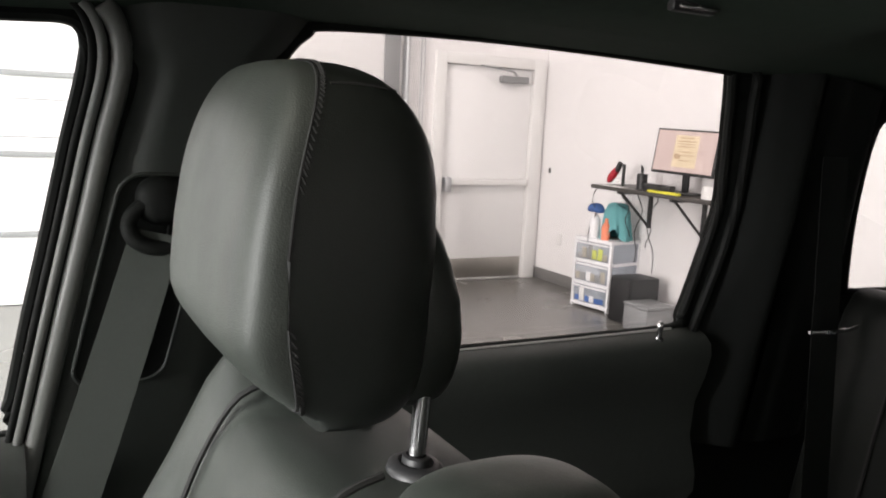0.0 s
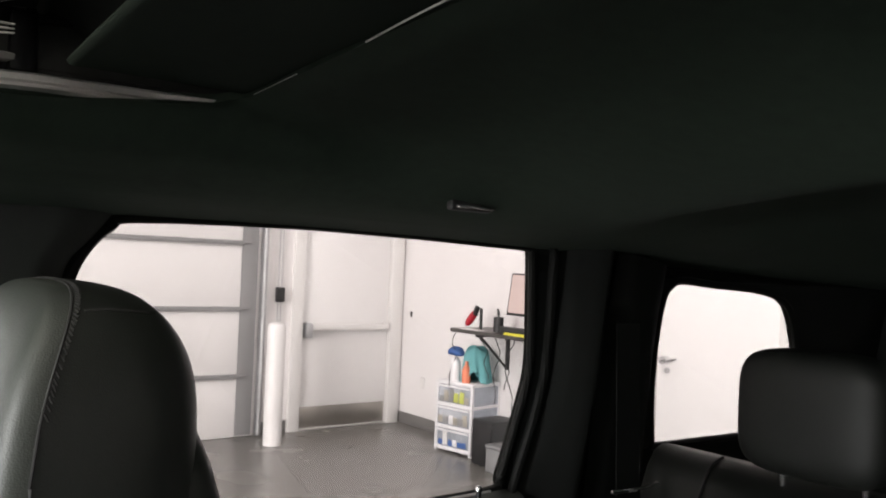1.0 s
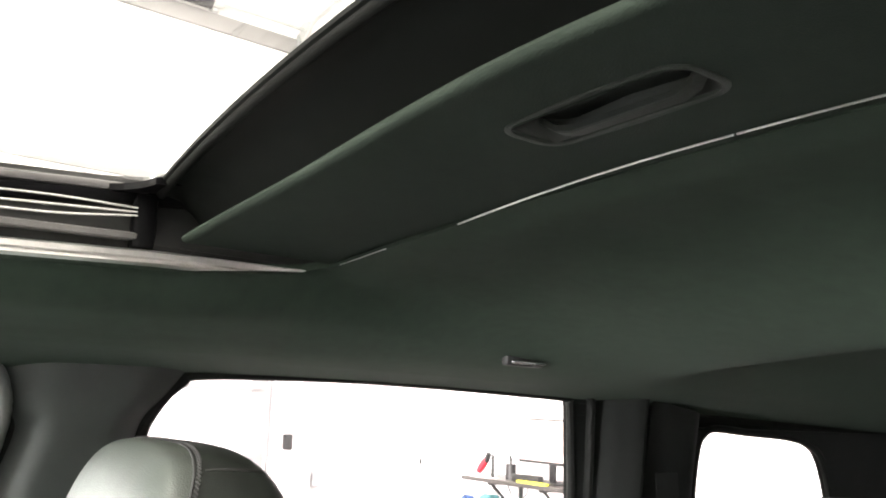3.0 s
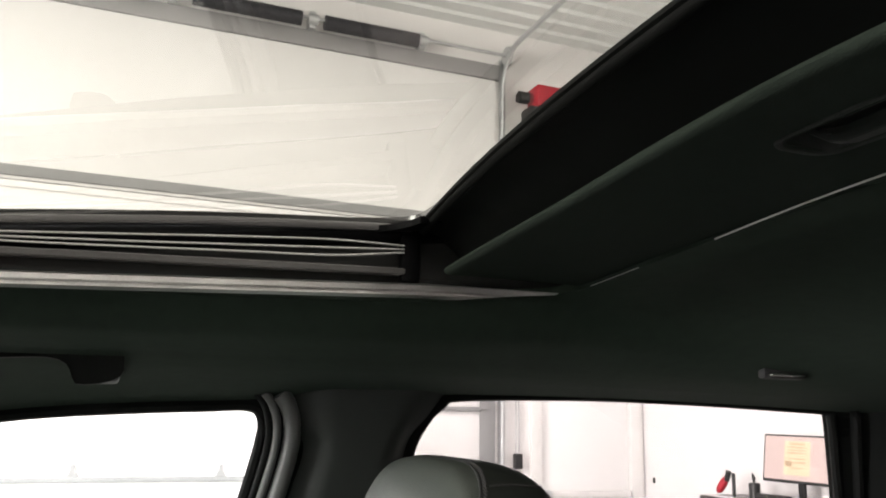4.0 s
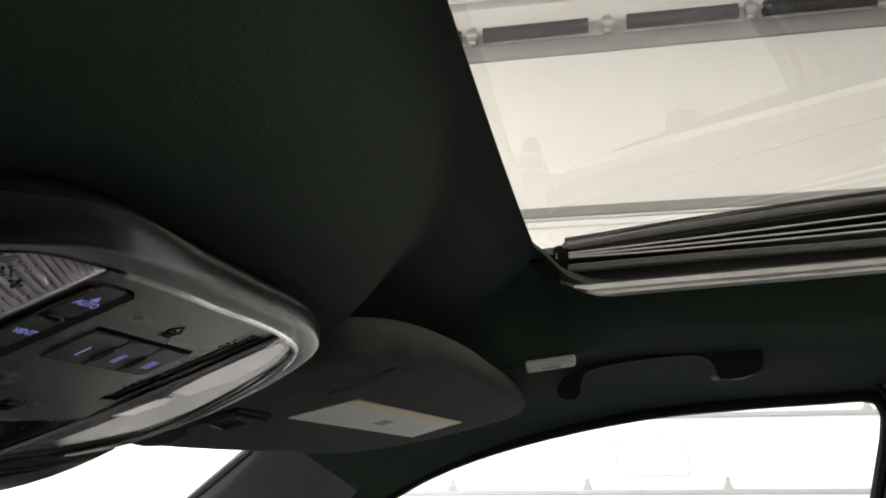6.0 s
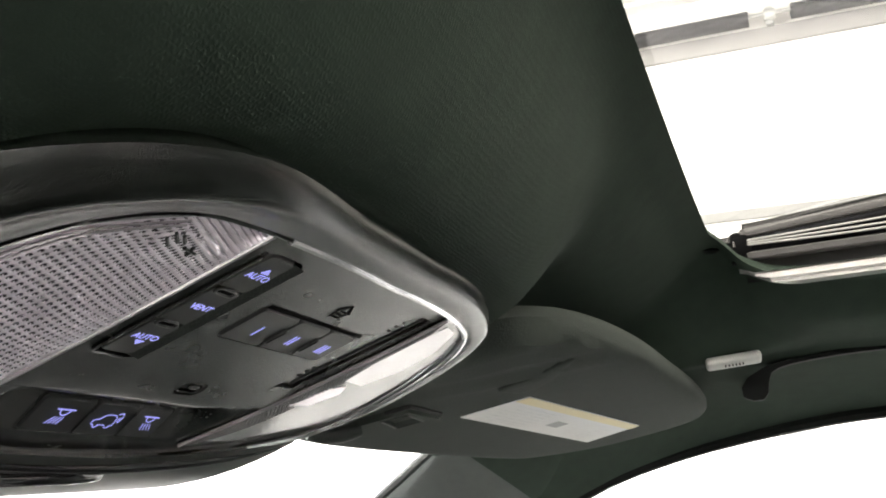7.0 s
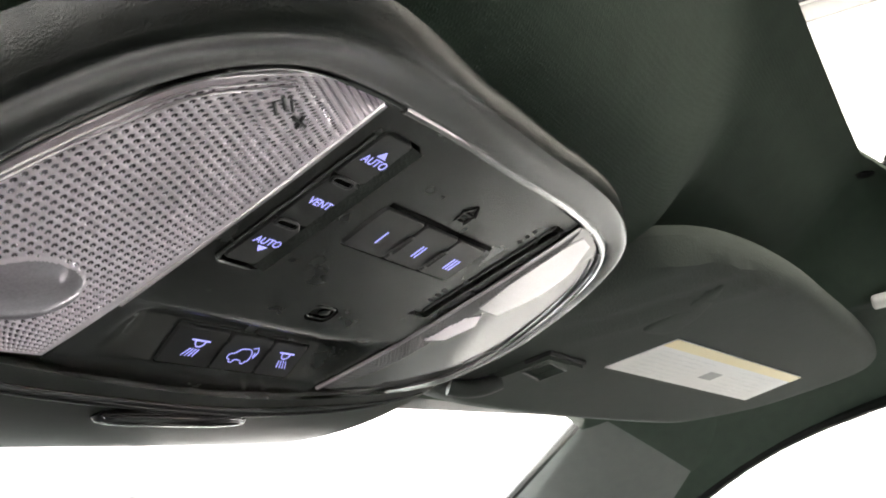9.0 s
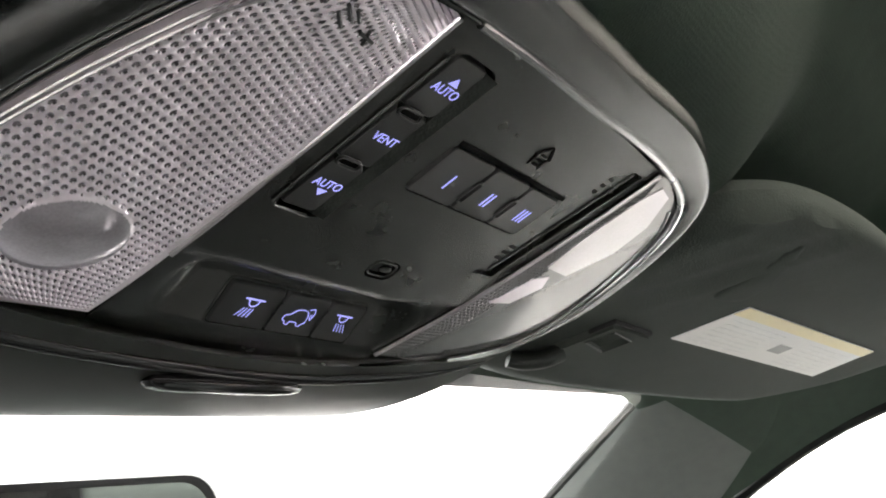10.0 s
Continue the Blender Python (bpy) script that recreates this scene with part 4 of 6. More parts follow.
loft(bm, [[Vector((x, y, glass_z(y) + 0.005 + 0.030 * (1 - (x / 0.47) ** 4))) for x in gx] for y in gy], closed=False)
under(sun, part("glass_panel", bm, "roof_glass", label="grey tinted roof glass"))

# sliding shade, almost fully open
shade = thing("sunshade", "charcoal fabric sunshade slid back, with a recessed pull", "sunshade", at=(0, -0.08, 1.73))
PX0, PX1, PY0, PY1 = -0.045, 0.071, -0.105, -0.062


def shade_z(x, y):
    return 1.727 + 0.016 * (1 - (x / 0.46) ** 2)


hole = rounded_loop(PX0, PX1, PY0, PY1, (0.014,) * 4, per=6, edge=6)
bm = bmesh.new()
xs = sorted([-0.447 + 0.894 * k / 40 for k in range(41)] + [PX0 + 0.004, PX1 - 0.004])


def shade_front(x):
    return -0.0095 - 0.0125 * smoothstep(0.0, 0.28, abs(x))


edge_prof = [(-0.012, 0.0085), (-0.005, 0.008), (-0.001, 0.0062), (0.0005, 0.0035), (-0.001, 0.001), (-0.005, -0.0006), (-0.012, 0.0)]
loft(bm, [[Vector((x, a + shade_front(x), shade_z(x, 0) + b)) for a, b in edge_prof] for x in xs], closed=False)
for x0, x1 in zip(xs, xs[1:]):
    cols = [[shade_front(x) - 0.012, -0.035, PY1 - 0.004, -0.078, PY0 + 0.004, -0.13, -0.20] for x in (x0, x1)]
    for k in range(6):
        if PX0 < (x0 + x1) / 2 < PX1 and k in (2, 3):
            continue
        bm.faces.new([bm.verts.new((x, y, shade_z(x, y) + 0.0002)) for x, y in ((x0, cols[0][k]), (x1, cols[1][k]), (x1, cols[1][k + 1]), (x0, cols[0][k + 1]))])
bmesh.ops.remove_doubles(bm, verts=bm.verts[:], dist=0.00005)
under(shade, part("panel", bm, "shade_fabric", angle=60))
bm = bmesh.new()
rim = [Vector((x, y, 0)) for x, y in hole]
cx, cy = (PX0 + PX1) / 2, (PY0 + PY1) / 2


def ringed(scale, dz, grow=0.0):
    out = []
    for p in rim:
        v = Vector((p.x - cx, p.y - cy, 0))
        v = v + v.normalized() * grow
        out.append(Vector((cx + v.x, cy + v.y, shade_z(p.x, p.y) + dz)))
    return out


loft(bm, [ringed(1, 0.001, 0.004), ringed(1, -0.0006, 0.0036), ringed(1, -0.0012, 0.002), ringed(1, -0.0006, -0.0005), ringed(1, 0.004, -0.003), ringed(1, 0.012, -0.006)])
vs = [bm.verts.new(p) for p in ringed(1, 0.012, -0.006)]
bm.faces.new(vs)
under(shade, part("pull_cup", bm, "pillar", label="satin plastic pull cup"))
bm = bmesh.new()
zb = shade_z(0, 0)
rows = []
for x, dy, dz in ((PX0 + 0.006, 0.010, 0.008), (PX0 + 0.014, 0.006, 0.002), (PX0 + 0.024, 0.004, 0.0), (cx, 0.004, 0.0), (PX1 - 0.024, 0.004, 0.0), (PX1 - 0.014, 0.006, 0.002), (PX1 - 0.006, 0.010, 0.008)):
    y = PY0 + dy
    rows.append([Vector((x, y + a, zb + dz + b)) for a, b in ((0.0, 0.003), (0.0, -0.0004), (0.0012, -0.0012), (0.0085, -0.0012), (0.0097, -0.0004), (0.0097, 0.003))])
loft(bm, rows, cap=True)
under(shade, part("finger_bar", bm, "pillar", label="flat dark grey finger bar", angle=30))
bm = bmesh.new()
for x0, x1, r in ((0.243, -0.008, 0.0007), (-0.010, -0.40, 0.0007), (0.425, 0.345, 0.0004)):
    xs_ = [x0 + (x1 - x0) * k / 12 for k in range(13)]
    pts = [(x, -0.1675 + 0.010 * max(0.0, 1 - max(0.0, x / 0.24) ** 2), min(roof_z(x, SR_Y0) + 0.0015, shade_z(x, SR_Y0) - 0.0022) + 0.0014) for x in xs_]
    tube(bm, pts, r, 6)
tagged(part("edge_strip", bm, "alu"), "thin bright metal strip at the sunshade slot", "trim", kind="structure")

# ---------------------------------------------------------------- body side with window openings
FWIN = [(0.086, 1.570), (0.089, 1.598), (0.106, 1.608), (0.15, 1.6065), (0.24, 1.602), (0.343, 1.594), (0.434, 1.579), (0.517, 1.560), (0.587, 1.538), (0.64, 1.515), (0.70, 1.481),
        (0.80, 1.415), (0.93, 1.30), (1.02, 1.20), (1.00, 1.165), (0.6, 1.155), (0.185, 1.155), (0.165, 1.19), (0.143, 1.298), (0.122, 1.397), (0.104, 1.486)]
RWIN = [(-0.096, 1.48), (-0.103, 1.554), (-0.120, 1.592), (-0.142, 1.615), (-0.170, 1.626), (-0.356, 1.631), (-0.534, 1.629), (-0.70, 1.624), (-0.797, 1.620), (-0.808, 1.611),
        (-0.822, 1.54), (-0.834, 1.472), (-0.841, 1.41), (-0.832, 1.34), (-0.812, 1.235), (-0.797, 1.210), (-0.6, 1.207), (-0.39, 1.207), (-0.15, 1.207), (-0.105, 1.22), (-0.098, 1.3)]
QWIN = [(-1.133, 1.275), (-1.110, 1.365), (-1.097, 1.468), (-1.099, 1.540), (-1.115, 1.565), (-1.147, 1.575), (-1.25, 1.569), (-1.406, 1.560), (-1.50, 1.538), (-1.545, 1.50), (-1.591, 1.424), (-1.64, 1.33), (-1.65, 1.262), (-1.50, 1.255), (-1.30, 1.258), (-1.145, 1.262)]
fwin = [(p.x, p.y) for p in curve_points([(a, b, 0) for a, b in FWIN], 6)]
rwin = [(p.x, p.y) for p in curve_points([(a, b, 0) for a, b in RWIN], 6)]
qwin = [(p.x, p.y) for p in curve_points([(a, b, 0) for a, b in QWIN], 6)]


def quarter_x(y):
    """The trim steps inwards behind the rear door."""
    return 0.05 * smoothstep(-0.86, -0.93, y)


def side_place(s):
    return lambda y, z, d: (s * (side_x(z) - quarter_x(y) + d), y, z)


side_outline = [(1.25, 1.08), (1.10, 1.20), (0.95, 1.335), (0.82, 1.44), (0.76, 1.475), (0.70, 1.512), (0.62, 1.551), (0.52, 1.585), (0.42, 1.610), (0.30, 1.628), (0.0, 1.645), (-0.4, 1.65), (-0.80, 1.64), (-0.86, 1.635), (-0.93, 1.63), (-1.2, 1.615), (-1.5, 1.60), (-1.95, 1.57),
                (-1.95, 0.5), (-0.93, 0.5), (-0.86, 0.5), (1.25, 0.5)]
for s in (1, -1):
    bm = plate(bmesh.new(), side_outline, [fwin, rwin, qwin], side_place(s), 0.022)
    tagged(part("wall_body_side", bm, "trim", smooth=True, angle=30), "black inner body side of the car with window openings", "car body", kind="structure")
    for nm, lp, dd in (("front", fwin, 0.012), ("rear", rwin, 0.012), ("quarter", qwin, 0.012)):
        bm = plate(bmesh.new(), lp, [], lambda y, z, d: side_place(s)(y, z, dd + d), 0.004)
        g = part("window_pane", bm, "side_glass" if nm == "front" else "privacy_glass", smooth=False)
        tagged(g, f"{'clear' if nm == 'front' else 'lightly tinted'} {nm} side window glass of the car", "window", kind="structure")
        bm = tube(bmesh.new(), [Vector(side_place(s)(y, z, 0.004)) for y, z in lp], 0.0075, 8, closed=True)
        tagged(part("window_seal", bm, "rubber"), f"black rubber seal round the {nm} side window", "window seal", kind="structure")

# bright seal line at the rear door glass foot and rear edge
bm = tube(bmesh.new(), [(side_x(z) - 0.006, y, z) for y, z in ((-0.14, 1.210), (-0.35, 1.210), (-0.6, 1.210), (-0.785, 1.2112))], 0.0022, 6)
tagged(part("belt_molding", bm, "pale_edge"), "pale edge of the rear window seal", "trim", kind="structure")

# B pillar trim, bulging inwards with grey door seals
def strip_surface(name, mat, left, right, bulge, label, n=24, m=14, base=0.004):
    """A trim strip between two edge lines of (y, z), swelling off the body side."""
    bm = bmesh.new()
    rows = []
    L, R = curve_points([(a, b, 0) for a, b in left], 5, False), curve_points([(a, b, 0) for a, b in right], 5, False)
    for a, b in zip(L, R):
        row = []
        for k in range(m + 1):
            t = k / m
            y, z = a.x + (b.x - a.x) * t, a.y + (b.y - a.y) * t
            row.append(Vector((side_x(z) - base - quarter_x(y) - bulge * min(1, (math.sin(math.pi * t) * 1.5) ** 0.7 if 0 < t < 1 else 0), y, z)))
        rows.append(row)
    loft(bm, rows, closed=False)
    return tagged(part(name, bm, mat, angle=60), label, "pillar trim", kind="structure")


strip_surface("trim_b_pillar", "pillar", [(0.060, 1.64), (0.052, 1.585), (0.036, 1.558), (0.050, 1.50), (0.065, 1.445), (0.088, 1.34), (0.113, 1.229), (0.14, 1.12), (0.17, 0.95)],
              [(-0.150, 1.64), (-0.122, 1.60), (-0.096, 1.565), (-0.088, 1.50), (-0.086, 1.445), (-0.084, 1.34), (-0.082, 1.229), (-0.08, 1.12), (-0.08, 0.95)],
              0.022, "charcoal plastic pillar trim beside the front seat")
# the widest tube puts the pillar's lit rounded edge into pale grey
for off, rad, mat, lab in ((0.007, 0.0045, "rubber", "black"), (0.0155, 0.0050, "seal_light", "grey"), (0.0335, 0.0105, "seal_light", "wide grey")):
    pts = [Vector((side_x(z) - 0.012 - (0.006 if mat == "seal_light" else 0), y - off, z)) for y, z in ((0.106, 1.622), (0.096, 1.610), (0.088, 1.585), (0.0895, 1.55), (0.104, 1.486), (0.122, 1.397), (0.143, 1.298), (0.165, 1.19), (0.19, 1.07), (0.21, 0.95))]
    tagged(part("door_weatherstrip", tube(bmesh.new(), [p for p in curve_points(pts, 4, False)], rad, 10), mat), f"{lab} rubber weatherstrip down the door edge", "weatherstrip", kind="structure")
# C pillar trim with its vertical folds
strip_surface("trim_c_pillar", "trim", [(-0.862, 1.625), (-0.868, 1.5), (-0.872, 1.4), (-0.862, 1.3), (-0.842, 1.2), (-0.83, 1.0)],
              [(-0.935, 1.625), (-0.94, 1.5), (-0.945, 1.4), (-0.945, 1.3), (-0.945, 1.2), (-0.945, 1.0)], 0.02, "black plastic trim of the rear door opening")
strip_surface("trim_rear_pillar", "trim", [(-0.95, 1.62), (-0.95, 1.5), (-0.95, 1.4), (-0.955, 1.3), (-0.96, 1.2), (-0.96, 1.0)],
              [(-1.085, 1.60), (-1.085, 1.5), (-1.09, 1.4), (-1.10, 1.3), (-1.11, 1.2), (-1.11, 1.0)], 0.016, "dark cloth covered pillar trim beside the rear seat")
pts = [Vector((side_x(z) - 0.012, y, z)) for y, z in ((-0.80, 1.632), (-0.838, 1.622), (-0.846, 1.58), (-0.856, 1.5), (-0.862, 1.41), (-0.852, 1.33), (-0.83, 1.22), (-0.815, 1.1))]
tagged(part("door_weatherstrip", tube(bmesh.new(), curve_points(pts, 4, False), 0.008, 8), "rubber"), "black rubber weatherstrip of the rear door", "weatherstrip", kind="structure")

# A pillar
def pillar_row(t0, proud=0.0):
    """Across the pillar, from the windscreen edge to the door; proud: nearer to the cabin."""
    row = []
    for k in range(17):
        u = k / 16
        t = t0 + 0.040 * u
        a = Vector((0.590 + 0.17 * t, 0.757 + 0.42 * t, 1.571 - 0.275 * t))
        zb = 1.507 - 0.335 * t
        b = Vector((side_x(zb) - 0.003, 0.688 + 0.36 * t, zb))
        mid = (a + b) / 2 + Vector((-0.01, -0.026, -0.014))
        row.append((1 - u) ** 2 * a + 2 * u * (1 - u) * mid + u * u * b - Vector((0.5, 0.6, 0.4)) * proud)
    return [row[0] + Vector((0.05, -0.008, 0.03))] + row


bm = bmesh.new()
loft(bm, [pillar_row(-0.03 + 1.03 * k / 18) for k in range(19)], closed=False)
tagged(part("trim_a_pillar", bm, "pillar_cloth", angle=60), "charcoal cloth covered windscreen pillar trim", "pillar trim", kind="structure")
bm = bmesh.new()
loft(bm, [pillar_row(-0.22 + 0.205 * k / 8, 0.003 if k < 8 else 0.001) for k in range(9)], closed=False)
tagged(part("trim_headliner_corner", bm, "fabric", angle=60), "dark headliner corner over the windscreen pillar", "headliner corner", kind="structure")
bm = tube(bmesh.new(), [pillar_row(-0.10 + 1.10 * k / 10)[1] + Vector((0.002, 0.004, 0.004)) for k in range(11)], 0.0055, 8)
tagged(part("trim_windscreen_edge", bm, "rubber"), "black seal along the windscreen edge", "seal", kind="structure")
bm = bmesh.new()
rows = []
for t in [k / 16 for k in range(17)]:
    a = Vector((-(0.600 + 0.10 * t), 0.758 + 0.40 * t, 1.574 - 0.34 * t))
    b = Vector((-(side_x(1.5) - 0.004 + 0.06 * t), 0.655 + 0.40 * t, 1.530 - 0.36 * t))
    rows.append([a + Vector((-0.05, 0.0, 0.03)), a, (a + b) / 2 + Vector((0.01, -0.01, -0.01)), b])
loft(bm, rows, closed=False)
tagged(part("trim_a_pillar", bm, "pillar_cloth", angle=60), "charcoal cloth covered windscreen pillar trim", "pillar trim", kind="structure")
# windscreen
bm = bmesh.new()
loft(bm, [[Vector((x * (1 + 0.18 * t), 0.79 + 0.78 * t - 0.10 * (x / 0.72) ** 2, 1.60 - 0.55 * t - 0.012 * (x / 0.7) ** 2)) for x in [-0.72 + 1.44 * k / 20 for k in range(21)]] for t in [k / 10 for k in range(11)]], closed=False)
ws = tagged(part("windshield", bm, "windshield_glass"), "clear curved windshield glass", "windshield", kind="structure")
ws.visible_shadow = False
bm = bmesh.new()
loft(bm, [[Vector((x * 1.02, 0.80 + 0.03 * t - 0.10 * (x / 0.72) ** 2, 1.603 - 0.022 * t - 0.012 * (x / 0.7) ** 2)) for x in [-0.72 + 1.44 * k / 20 for k in range(21)]] for t in (0, 1)], closed=False)
tagged(part("windshield_header", bm, "black"), "black border at the windshield top", "trim", kind="structure")

# plain closing panels of the cabin
slab("cabin_floor", -0.86, 0.86, -2.0, 1.6, 0.36, 0.42, "carpet", "black carpeted cabin floor", "floor")
# out of view: dash deepened and hood added to block floor light
bm = bmesh.new()
loft(bm, [[Vector((x, y, z - 0.03 * (x / 0.86) ** 2)) for y, z in ((0.80, 0.55), (0.78, 0.92), (0.82, 1.00), (0.92, 1.035), (1.20, 1.045), (1.55, 1.03))] for x in [-0.86 + 1.72 * k / 12 for k in range(13)]], closed=False)
tagged(part("wall_dash", bm, "trim"), "plain black dash panel below the windshield", "dash", kind="structure")
bm = bmesh.new()
rows = []
for x in [-0.92 + 1.84 * k / 16 for k in range(17)]:
    d = 0.05 * (x / 0.92) ** 4
    rows.append([Vector((x, y, z - d)) for y, z in ((1.56, 1.045), (1.9, 1.10), (2.3, 1.09), (2.6, 1.05), (2.75, 0.98), (2.80, 0.85), (2.80, 0.35))])
loft(bm, rows, closed=False)
tagged(part("hood_panel", bm, "body"), "dark painted hood of the car, out of view", "hood", kind="structure")
for s in (1, -1):
    wing = [(1.05, 0.42), (1.05, 1.02), (1.25, 1.03), (1.56, 0.99), (1.9, 1.05), (2.3, 1.04), (2.6, 1.00), (2.75, 0.93), (2.80, 0.80), (2.80, 0.35)]
    bm = plate(bmesh.new(), wing, [], lambda y, z, d: Vector((s * (0.900 + d), y, z)), 0.02)
    tagged(part("wall_front_wing", bm, "body", smooth=False), "plain dark painted front wing of the car", "car body", kind="structure")
bm = bmesh.new()
box(bm, -0.86, 0.86, -2.0, -1.95, 0.42, 1.15)
box(bm, -0.86, -0.59, -2.0, -1.95, 1.15, 1.62)
box(bm, 0.59, 0.86, -2.0, -1.95, 1.15, 1.62)
tagged(part("window_tailgate", boxed(-0.589, 0.589, -1.98, -1.97, 1.152, 1.60), "tail_glass", smooth=False), "dark tinted tailgate glass", "window", kind="structure")
tagged(part("wall_tailgate", bm, "trim", smooth=False), "black inner tailgate of the car", "tailgate", kind="structure")

# ---------------------------------------------------------------- rear door trim and lock knob
def door_trim(y0, y1, top, label, s=1):
    prof = [(0.004, top + 0.004), (0.012, top + 0.002), (0.030, top - 0.004), (0.046, top - 0.016), (0.052, top - 0.034), (0.050, top - 0.07), (0.040, top - 0.12), (0.046, top - 0.18), (0.075, top - 0.24), (0.080, top - 0.27), (0.060, top - 0.31), (0.05, top - 0.6)]
    bm = bmesh.new()
    loft(bm, [[Vector((s * (side_x(z) - a), y, z)) for a, z in prof] for y in [y0 + (y1 - y0) * k / 10 for k in range(11)]], closed=False)
    return tagged(part("trim_door", bm, "door_vinyl", angle=50), label, "door trim", kind="structure")


door_trim(-0.84, -0.09, 1.206, "black soft upper trim of the rear door")
door_trim(0.15, 1.2, 1.156, "black soft upper trim of the front door")
knob = thing("lock_knob", "slim chrome door lock knob on the sill", "lock knob", at=(0.79, -0.745, 1.196))
bm = bmesh.new()
loft(bm, [[Vector((0.79 + r * math.cos(a), -0.745 + r * math.sin(a), z)) for a in [2 * math.pi * k / 14 for k in range(14)]] for r, z in ((0.008, 1.196), (0.008, 1.203), (0.0045, 1.205), (0.0045, 1.216), (0.0055, 1.220), (0.0055, 1.227), (0.003, 1.230))], cap=True)
under(knob, part("pin", bm, "chrome"))

# ---------------------------------------------------------------- seat belt
belt = thing("seat_belt", "grey woven seat belt from a black pillar anchor", "seat belt", at=(0.75, 0.02, 1.42))
def on_pillar(y, z, off):
    return Vector((side_x(z) - off, y, z))


bm = bmesh.new()
rows = []
for t in [k / 14 for k in range(15)]:
    y, z = 0.022 + 0.102 * t, 1.395 - 0.36 * t
    c = on_pillar(y, z, 0.050 + 0.012 * math.sin(3 * t))
    d = Vector((0.012, 0.0235 + 0.005 * t, 0.004))
    rows.append([c - d + Vector((-0.0012, 0, 0)), c + d + Vector((-0.0012, 0, 0)), c + d, c - d])
loft(bm, rows, cap=True)
under(belt, part("webbing", bm, "belt"))
bm = bmesh.new()
guide = [on_pillar(y, z, o) for y, z, o in ((-0.014, 1.392, 0.046), (0.002, 1.381, 0.053), (0.024, 1.379, 0.055), (0.044, 1.388, 0.051), (0.049, 1.406, 0.045), (0.036, 1.422, 0.042), (0.014, 1.426, 0.042), (-0.008, 1.412, 0.043))]
tube(bm, curve_points(guide, 7), 0.0085, 12, closed=True)
under(belt, part("belt_guide", bm, "trim", label="matte black belt loop"))
bm = bmesh.new()
blob(bm, on_pillar(0.014, 1.428, 0.034), (0.020, 0.028, 0.026), 2.4, 28, 18)
under(belt, part("anchor_cover", bm, "trim"))
bm = bmesh.new()
plate(bm, rounded_loop(-0.035, 0.062, 1.22, 1.455, (0.022,) * 4, 8, 5), [], lambda y, z, d: (side_x(z) - 0.0275 + d, y + (1.42 - z) * 0.22, z), 0.01)
slider = under(belt, part("slider_panel", bm, "trim"))
bm = bmesh.new()
tube(bm, [Vector((side_x(z) - 0.0280, y + (1.42 - z) * 0.22, z)) for y, z in rounded_loop(-0.035, 0.062, 1.22, 1.455, (0.022,) * 4, 8, 5)], 0.0022, 8, closed=True)
part("panel_rim", bm, "pillar", slider)
bm = bmesh.new()
tube(bm, curve_points([on_pillar(y, z, 0.0300) for y, z in ((0.006, 1.400), (0.014, 1.35), (0.026, 1.29), (0.040, 1.23))], 5, False), 0.0012, 6)
part("slider_groove", bm, "void", slider)

# ---------------------------------------------------------------- front seat with headrest
seat = thing("front_seat", "dark stitched leather front passenger seat", "seat", at=(0.405, 0.1, 0.42))


HRZ, HRH, HRX, HRW = 1.440, 0.122, 0.430, 0.128


def headrest_point(u, v, w):
    """Unit block (x, y, z) to the headrest: the face bulges forwards and leans back towards the top."""
    z = HRZ + HRH * w - (0.006 + 0.010 * max(0, v)) * abs(u) ** 2.4 * max(0, w) - (0.012 * v * v * max(0, w) if v < 0 else 0.0) - 0.022 * max(0.0, -w - 0.5) * max(0.0, 1 - 1.6 * (v + 0.35) ** 2)
    front = max(-0.018, 0.0445 - 0.011 * w - 0.016 * max(0, w) ** 2 - 0.005 * abs(u) ** 2.4 - 0.19 * max(0, -w - 0.36) ** 2)
    rear = -0.108 + 0.026 * max(0, w) ** 3
    mid = -0.022
    y = mid + (front - mid) * v if v > 0 else mid + (mid - rear) * v
    return Vector((HRX + HRW * headrest_taper(w) * u, y, z))


def headrest_taper(w):
    return 1 - 0.09 * max(0, -w) ** 2 - 0.07 * max(0, w) ** 2


def seam_y(w):
    """The seam that divides the front cushion from the side and back cover."""
    return 0.017 - 0.026 * (w + 0.1) ** 2


def rounded_unit(nu, nv, power):
    out = []
    for j in range(nv + 1):
        ph = -math.pi / 2 + math.pi * (j + 0.0001) / (nv + 0.0002)
        row = []
        for i in range(nu):
            th = 2 * math.pi * i / nu
            f = lambda c, p: math.copysign(abs(c) ** (2 / p), c)
            pw = 9.0 if math.sin(th) > 0 else 3.4
            row.append((f(math.cos(ph), power) * f(math.cos(th), pw), f(math.cos(ph), power) * f(math.sin(th), pw), f(math.sin(ph), power)))
        out.append(row)
    return out


unit = rounded_unit(96, 56, 5.4)


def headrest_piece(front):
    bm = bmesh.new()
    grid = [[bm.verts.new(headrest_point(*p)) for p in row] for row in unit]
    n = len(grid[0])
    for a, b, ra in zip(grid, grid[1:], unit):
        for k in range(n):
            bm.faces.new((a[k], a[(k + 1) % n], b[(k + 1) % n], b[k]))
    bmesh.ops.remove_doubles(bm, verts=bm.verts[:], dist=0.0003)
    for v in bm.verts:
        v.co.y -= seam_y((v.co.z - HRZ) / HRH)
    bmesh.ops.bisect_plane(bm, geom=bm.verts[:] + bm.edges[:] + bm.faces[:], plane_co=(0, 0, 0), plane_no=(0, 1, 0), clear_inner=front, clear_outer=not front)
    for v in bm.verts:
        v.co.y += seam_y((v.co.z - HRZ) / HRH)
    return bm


# face and cover are one leather; their tones carry light and shade
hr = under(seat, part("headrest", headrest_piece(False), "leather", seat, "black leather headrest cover"))
